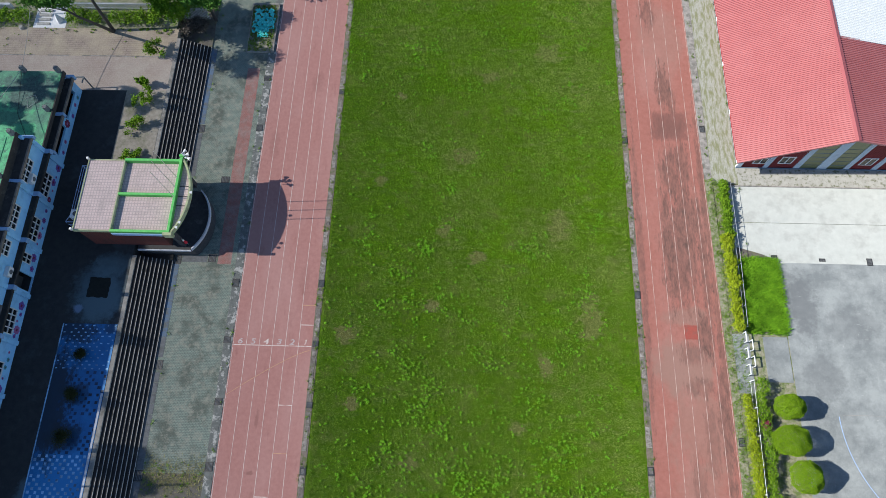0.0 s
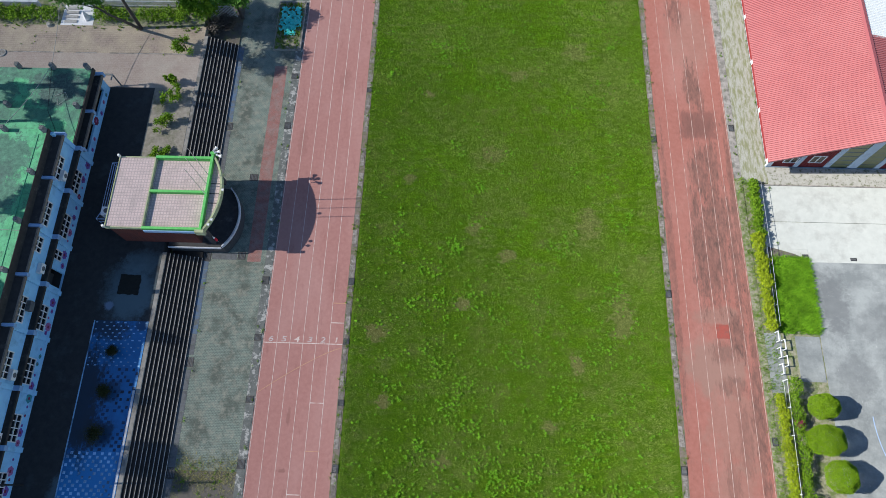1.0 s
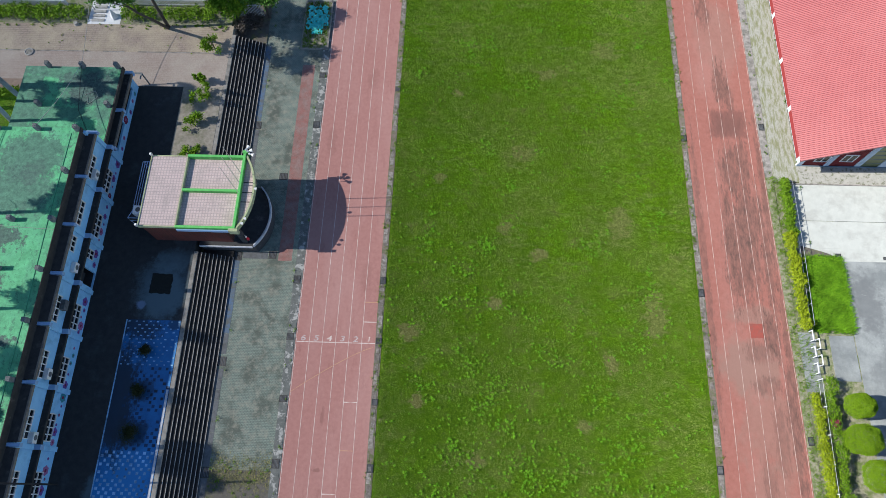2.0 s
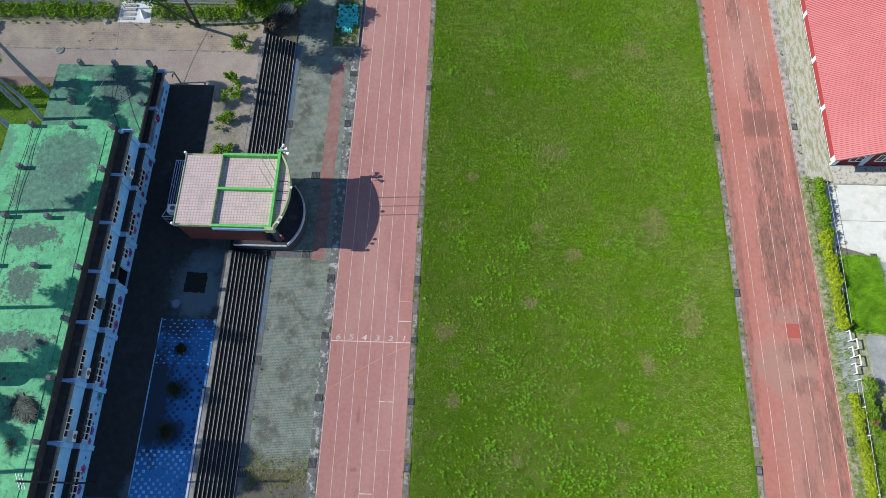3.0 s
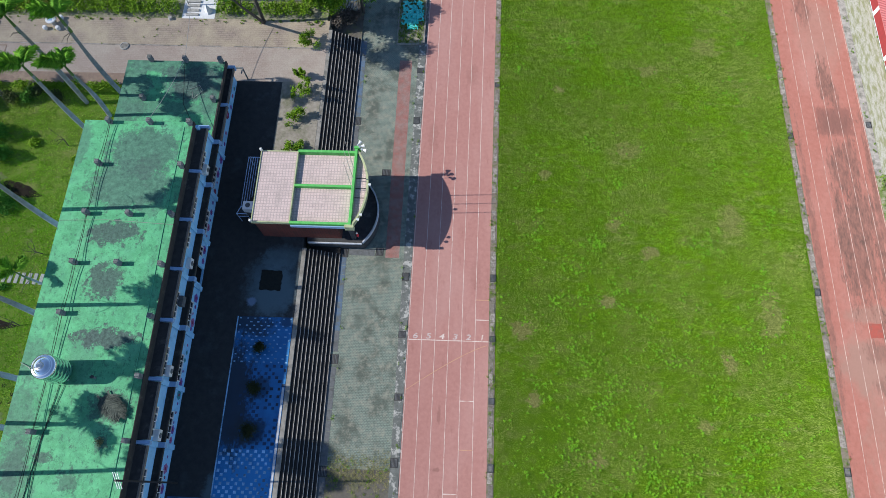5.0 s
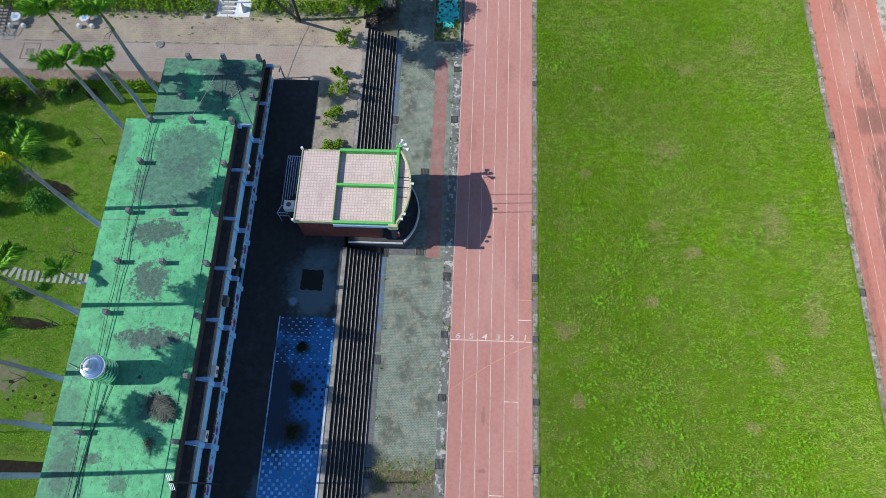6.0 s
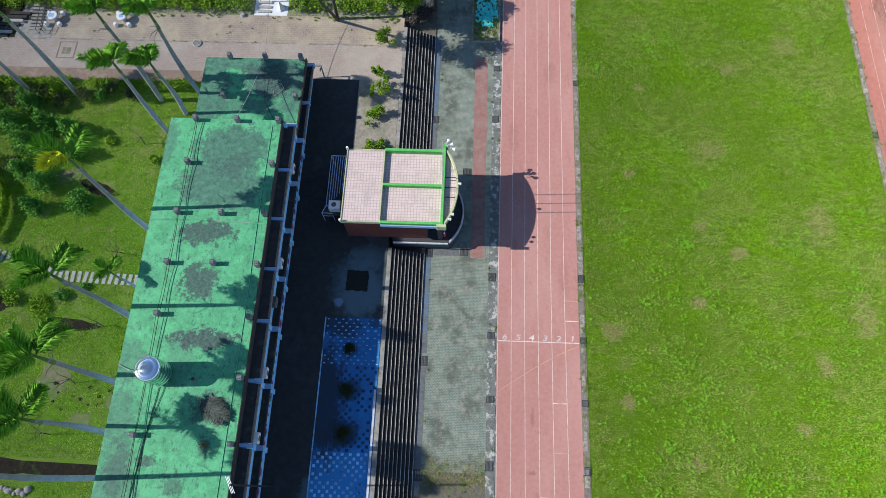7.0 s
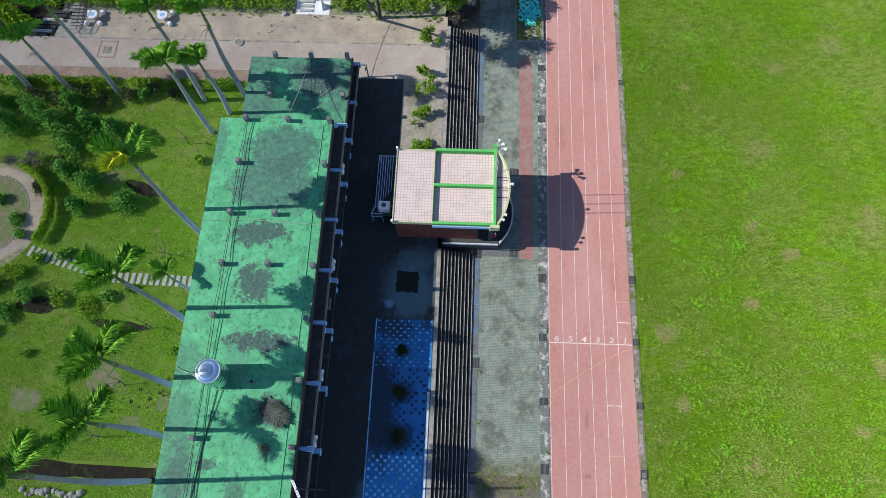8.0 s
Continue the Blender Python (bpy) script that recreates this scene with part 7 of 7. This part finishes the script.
def frond_mesh(name, length, mat, seed, droop):
    """Feather leaf: a tapered rib with leaflets that stand off it in several planes."""
    r = random.Random(seed)
    v, f = [], []
    n = 70

    def mid(u):
        return Vector((length * (u - 0.16 * u * u), 0.10 * length * u * u * (1 if seed % 2 else -1), length * (0.42 * u - droop * u * u)))
    for i in range(n):
        a, b = mid(i / n), mid((i + 1) / n)
        w = 0.055 * (1 - i / n) + 0.008
        k = len(v)
        v += [a + Vector((0, -w, 0)), a + Vector((0, w, 0)), b + Vector((0, w * 0.95, 0)), b + Vector((0, -w * 0.95, 0))]
        f.append((k, k + 1, k + 2, k + 3))
    for i in range(9, n):
        u = i / n
        p = mid(u)
        ln = length * 0.34 * math.sin(math.pi * min(1, 0.16 + 0.74 * u)) ** 0.7
        for s in (-1, 1):
            for rise in (-0.35, 0.30):
                q = r.uniform(0.7, 1.2)
                d = Vector((0.55 + 0.6 * u + r.uniform(-0.2, 0.2), s * 1.0, rise + r.uniform(-0.25, 0.25))).normalized() * ln * q
                m = p + d * 0.5 + Vector((0, 0, 0.03))
                e = p + d + Vector((0, 0, -ln * r.uniform(0.1, 0.45)))
                w = Vector((0.030, -0.010 * s, 0.012))
                k = len(v)
                v += [p - w * 0.5, p + w * 0.5, m + w, e, m - w]
                f.append((k, k + 1, k + 2, k + 3, k + 4))
    me = bpy.data.meshes.new(name)
    me.from_pydata([tuple(q) for q in v], [], f)
    me.materials.append(mat)
    return me


FRONDS = [frond_mesh("frond", 2.75, M["frond"], k, d) for k, d in ((1, 0.62), (2, 0.85), (3, 0.50), (4, 0.72))]
FROND_Y = frond_mesh("frond", 2.9, M["frond_yellow"], 7, 0.7)
DEAD = frond_mesh("frond", 2.4, M["dead_frond"], 5, 0.42)


def palm(x, y, top, yellow=False, scale=1.0, count=10, lean=(0.0, 0.0), spread=250, size=1.0):
    h = top - UP
    ob = thing("royal_palm", (x, y, UP), "tall royal palm with a slim grey trunk" if not yellow else "tall royal palm with yellowing fronds", "palm tree", "royal palms")
    rr = random.Random(int(abs(x * 31 + y * 17)))
    bow = (rr.uniform(-0.25, 0.25), rr.uniform(-0.25, 0.25))
    bm = bmesh.new()
    rings = []
    for i in range(15):
        u = i / 14
        r = scale * (0.21 + 0.045 * math.sin(math.pi * min(1, u * 1.4)) - 0.07 * u)
        ox, oy = x + lean[0] * u * u + bow[0] * math.sin(math.pi * u), y + lean[1] * u * u + bow[1] * math.sin(math.pi * u)
        rings.append([bm.verts.new((ox + r * math.cos(2 * math.pi * k / 12), oy + r * math.sin(2 * math.pi * k / 12), UP + u * (h - 1.2))) for k in range(12)])
    for a, b in zip(rings, rings[1:]):
        for i in range(12):
            bm.faces.new((a[i], a[(i + 1) % 12], b[(i + 1) % 12], b[i]))
    part("trunk", bm, M["trunk"], ob, "slim grey ringed trunk", True)
    tx, ty = x + lean[0], y + lean[1]
    bm = bmesh.new()
    rod(bm, (tx, ty, UP + h - 2.0), (tx, ty, UP + h + 0.1), 0.16 * scale, 0.08 * scale, 10)
    part("crown_shaft", bm, M["shaft"], ob, "smooth green crown shaft", True)
    # spent flower stalks below the crown
    bm = bmesh.new()
    for i in range(3):
        a = rr.uniform(1.8, 4.5)
        p = Vector((tx, ty, UP + h - 2.0))
        q = p + Vector((math.cos(a) * 0.7, math.sin(a) * 0.7, -0.1))
        rod(bm, p, q, 0.03, 0.02, 5)
        rod(bm, q, q + Vector((math.cos(a) * 0.5, math.sin(a) * 0.5, -0.4)), 0.02, 0.01, 5)
    part("flower_stalk", bm, M["bark"], ob, "dry spent flower stalk")
    for i in range(count):
        me = FROND_Y if yellow and i in (2, 5) else FRONDS[i % 4]
        fo = new("frond", me)
        fo.parent = ob
        ring = i % 3
        s = scale * size * rr.uniform(0.8, 1.02)
        fo.matrix_local = Matrix.Translation((lean[0], lean[1], h - 0.05)) @ pose(0, 0, 0, rr.uniform(-30, 30), (0, -28, -58)[ring] + rr.uniform(-8, 8), 182 + spread * ((i * 3 % count + 0.5) / count - 0.5) + rr.uniform(-16, 16)) @ Matrix.Diagonal((s, s, s, 1))


for x, y, top, yel in ((-37.1, 7.95, 15.9, True), (-36.5, -0.2, 15.5, False), (-36.4, -5.4, 15.1, False), (-37.1, -9.1, 13.8, False), (-38.1, -12.3, 18.4, False),
                       (-38.2, 18.5, 12.1, False), (-36.9, 20.6, 9.2, False), (-39.5, 22.0, 13.8, False), (-35.6, 22.5, 13.4, False), (-47.8, 22.4, 13.9, False), (-52.3, 22.4, 9.4, False), (-56.1, 22.3, 12.5, False), (-38.0, -18.0, 16.0, False)):
    palm(x, y, top, yel, 1.0, 9, spread=250 if y < 12 else 190, size=1.05 if y < 12 else 0.98)
palm(-36.4, 2.15, 9.1, False, 0.58, 9)
for x, y, turn in ((-28.6, -6.7, -35), (-27.9, -6.3, -60)):
    fo = new("fallen_frond", DEAD)
    fo.matrix_world = pose(x, y, ROOF + 0.12, 0, -4, turn) @ Matrix.Diagonal((1.15, 1.2, 0.2, 1))
    tagged(fo, "dead grey palm frond lying on the green roof", "palm frond", "fallen fronds")
v, f = blades(np.c_[-27.75 + nrg.normal(size=40) * 0.12, -9.9 + nrg.normal(size=40) * 0.12, np.full(40, ROOF)], 0.16, 0.02, 4, 1.5)
tagged(raw("roof_weed", v, f, M["dry_grass"]), "straw-coloured weed tuft growing on the roof", "weeds", "", "stuff")
cap = thing("vent_pipe", (-29.1, -5.4, ROOF), "short capped grey vent pipe on the roof", "pipe")
part("pipe", rods([((-29.1, -5.4, ROOF), (-29.1, -5.4, ROOF + 0.45))], 0.08, 10), M["post"], cap)
part("cap", rods([((-29.1, -5.4, ROOF + 0.45), (-29.1, -5.4, ROOF + 0.52))], 0.13, 12), M["iron"], cap)

# tufts at the far verge and road edges
n = 900
pts = np.c_[nrg.uniform(36.0, 37.7, n), nrg.uniform(-18, 17, n), np.zeros(n)]
v, f = blades(pts, 0.3, 0.022, 6, 1.6)
tagged(raw("verge_grass", v, f, M["hedge"]), "straggly grass tufts along the far verge", "grass", "", "stuff")
kb = []
for k in range(90):
    x, y = -40 + 22 * math.sin(k * k * 0.37) + nrg.normal() * 0.5, 32.25 - abs(nrg.normal()) * 0.3
    r = nrg.uniform(0.06, 0.2)
    kb.append((x, y, UP + 0.06, r * 1.4, r, 0.12))
for k in range(40):
    r = nrg.uniform(0.05, 0.12)
    kb.append((nrg.uniform(-62, -18), nrg.uniform(28.7, 31.5), UP + 0.04, r, r, 0.08))
v, f = leaves(kb, 18 * len(kb), 0.06, 0.3, 0.15, 0.2)
tagged(raw("road_weeds", v, f, M["hedge"]), "small weeds along the dusty road edge", "weeds", "", "stuff")

# broken kerb slabs
rk = random.Random(21)
for a, b, bend, top, base in KERBS:
    y = -17.0
    while y < 42.0:
        ln = rk.uniform(0.3, 1.0)
        if rk.random() < 0.72:
            sh = bend(y + ln / 2)
            e = rk.uniform(0.0, 0.07)
            part("kerb_stone", boxes((a + sh + 0.02 + rk.uniform(0, 0.12), b + sh - 0.02 - e * 2, y + 0.015, y + ln - 0.015, -0.05, top + rk.uniform(-0.012, 0.01)), bevel=0.012), M["gutter_stone" if a < -7 else "kerb_stone"], base)
        y += ln

n = 1500
yy = -11.0 + nrg.normal(size=n) * 0.75
pts = np.c_[nrg.uniform(-12.8, -7.8, n), yy, np.zeros(n)]
v, f = blades(pts, 0.10, 0.016, 3, 2.5)
tagged(raw("dry_grass", v, f, M["dry_grass"]), "dry straw-coloured grass creeping over the pavement", "grass", "", "stuff")
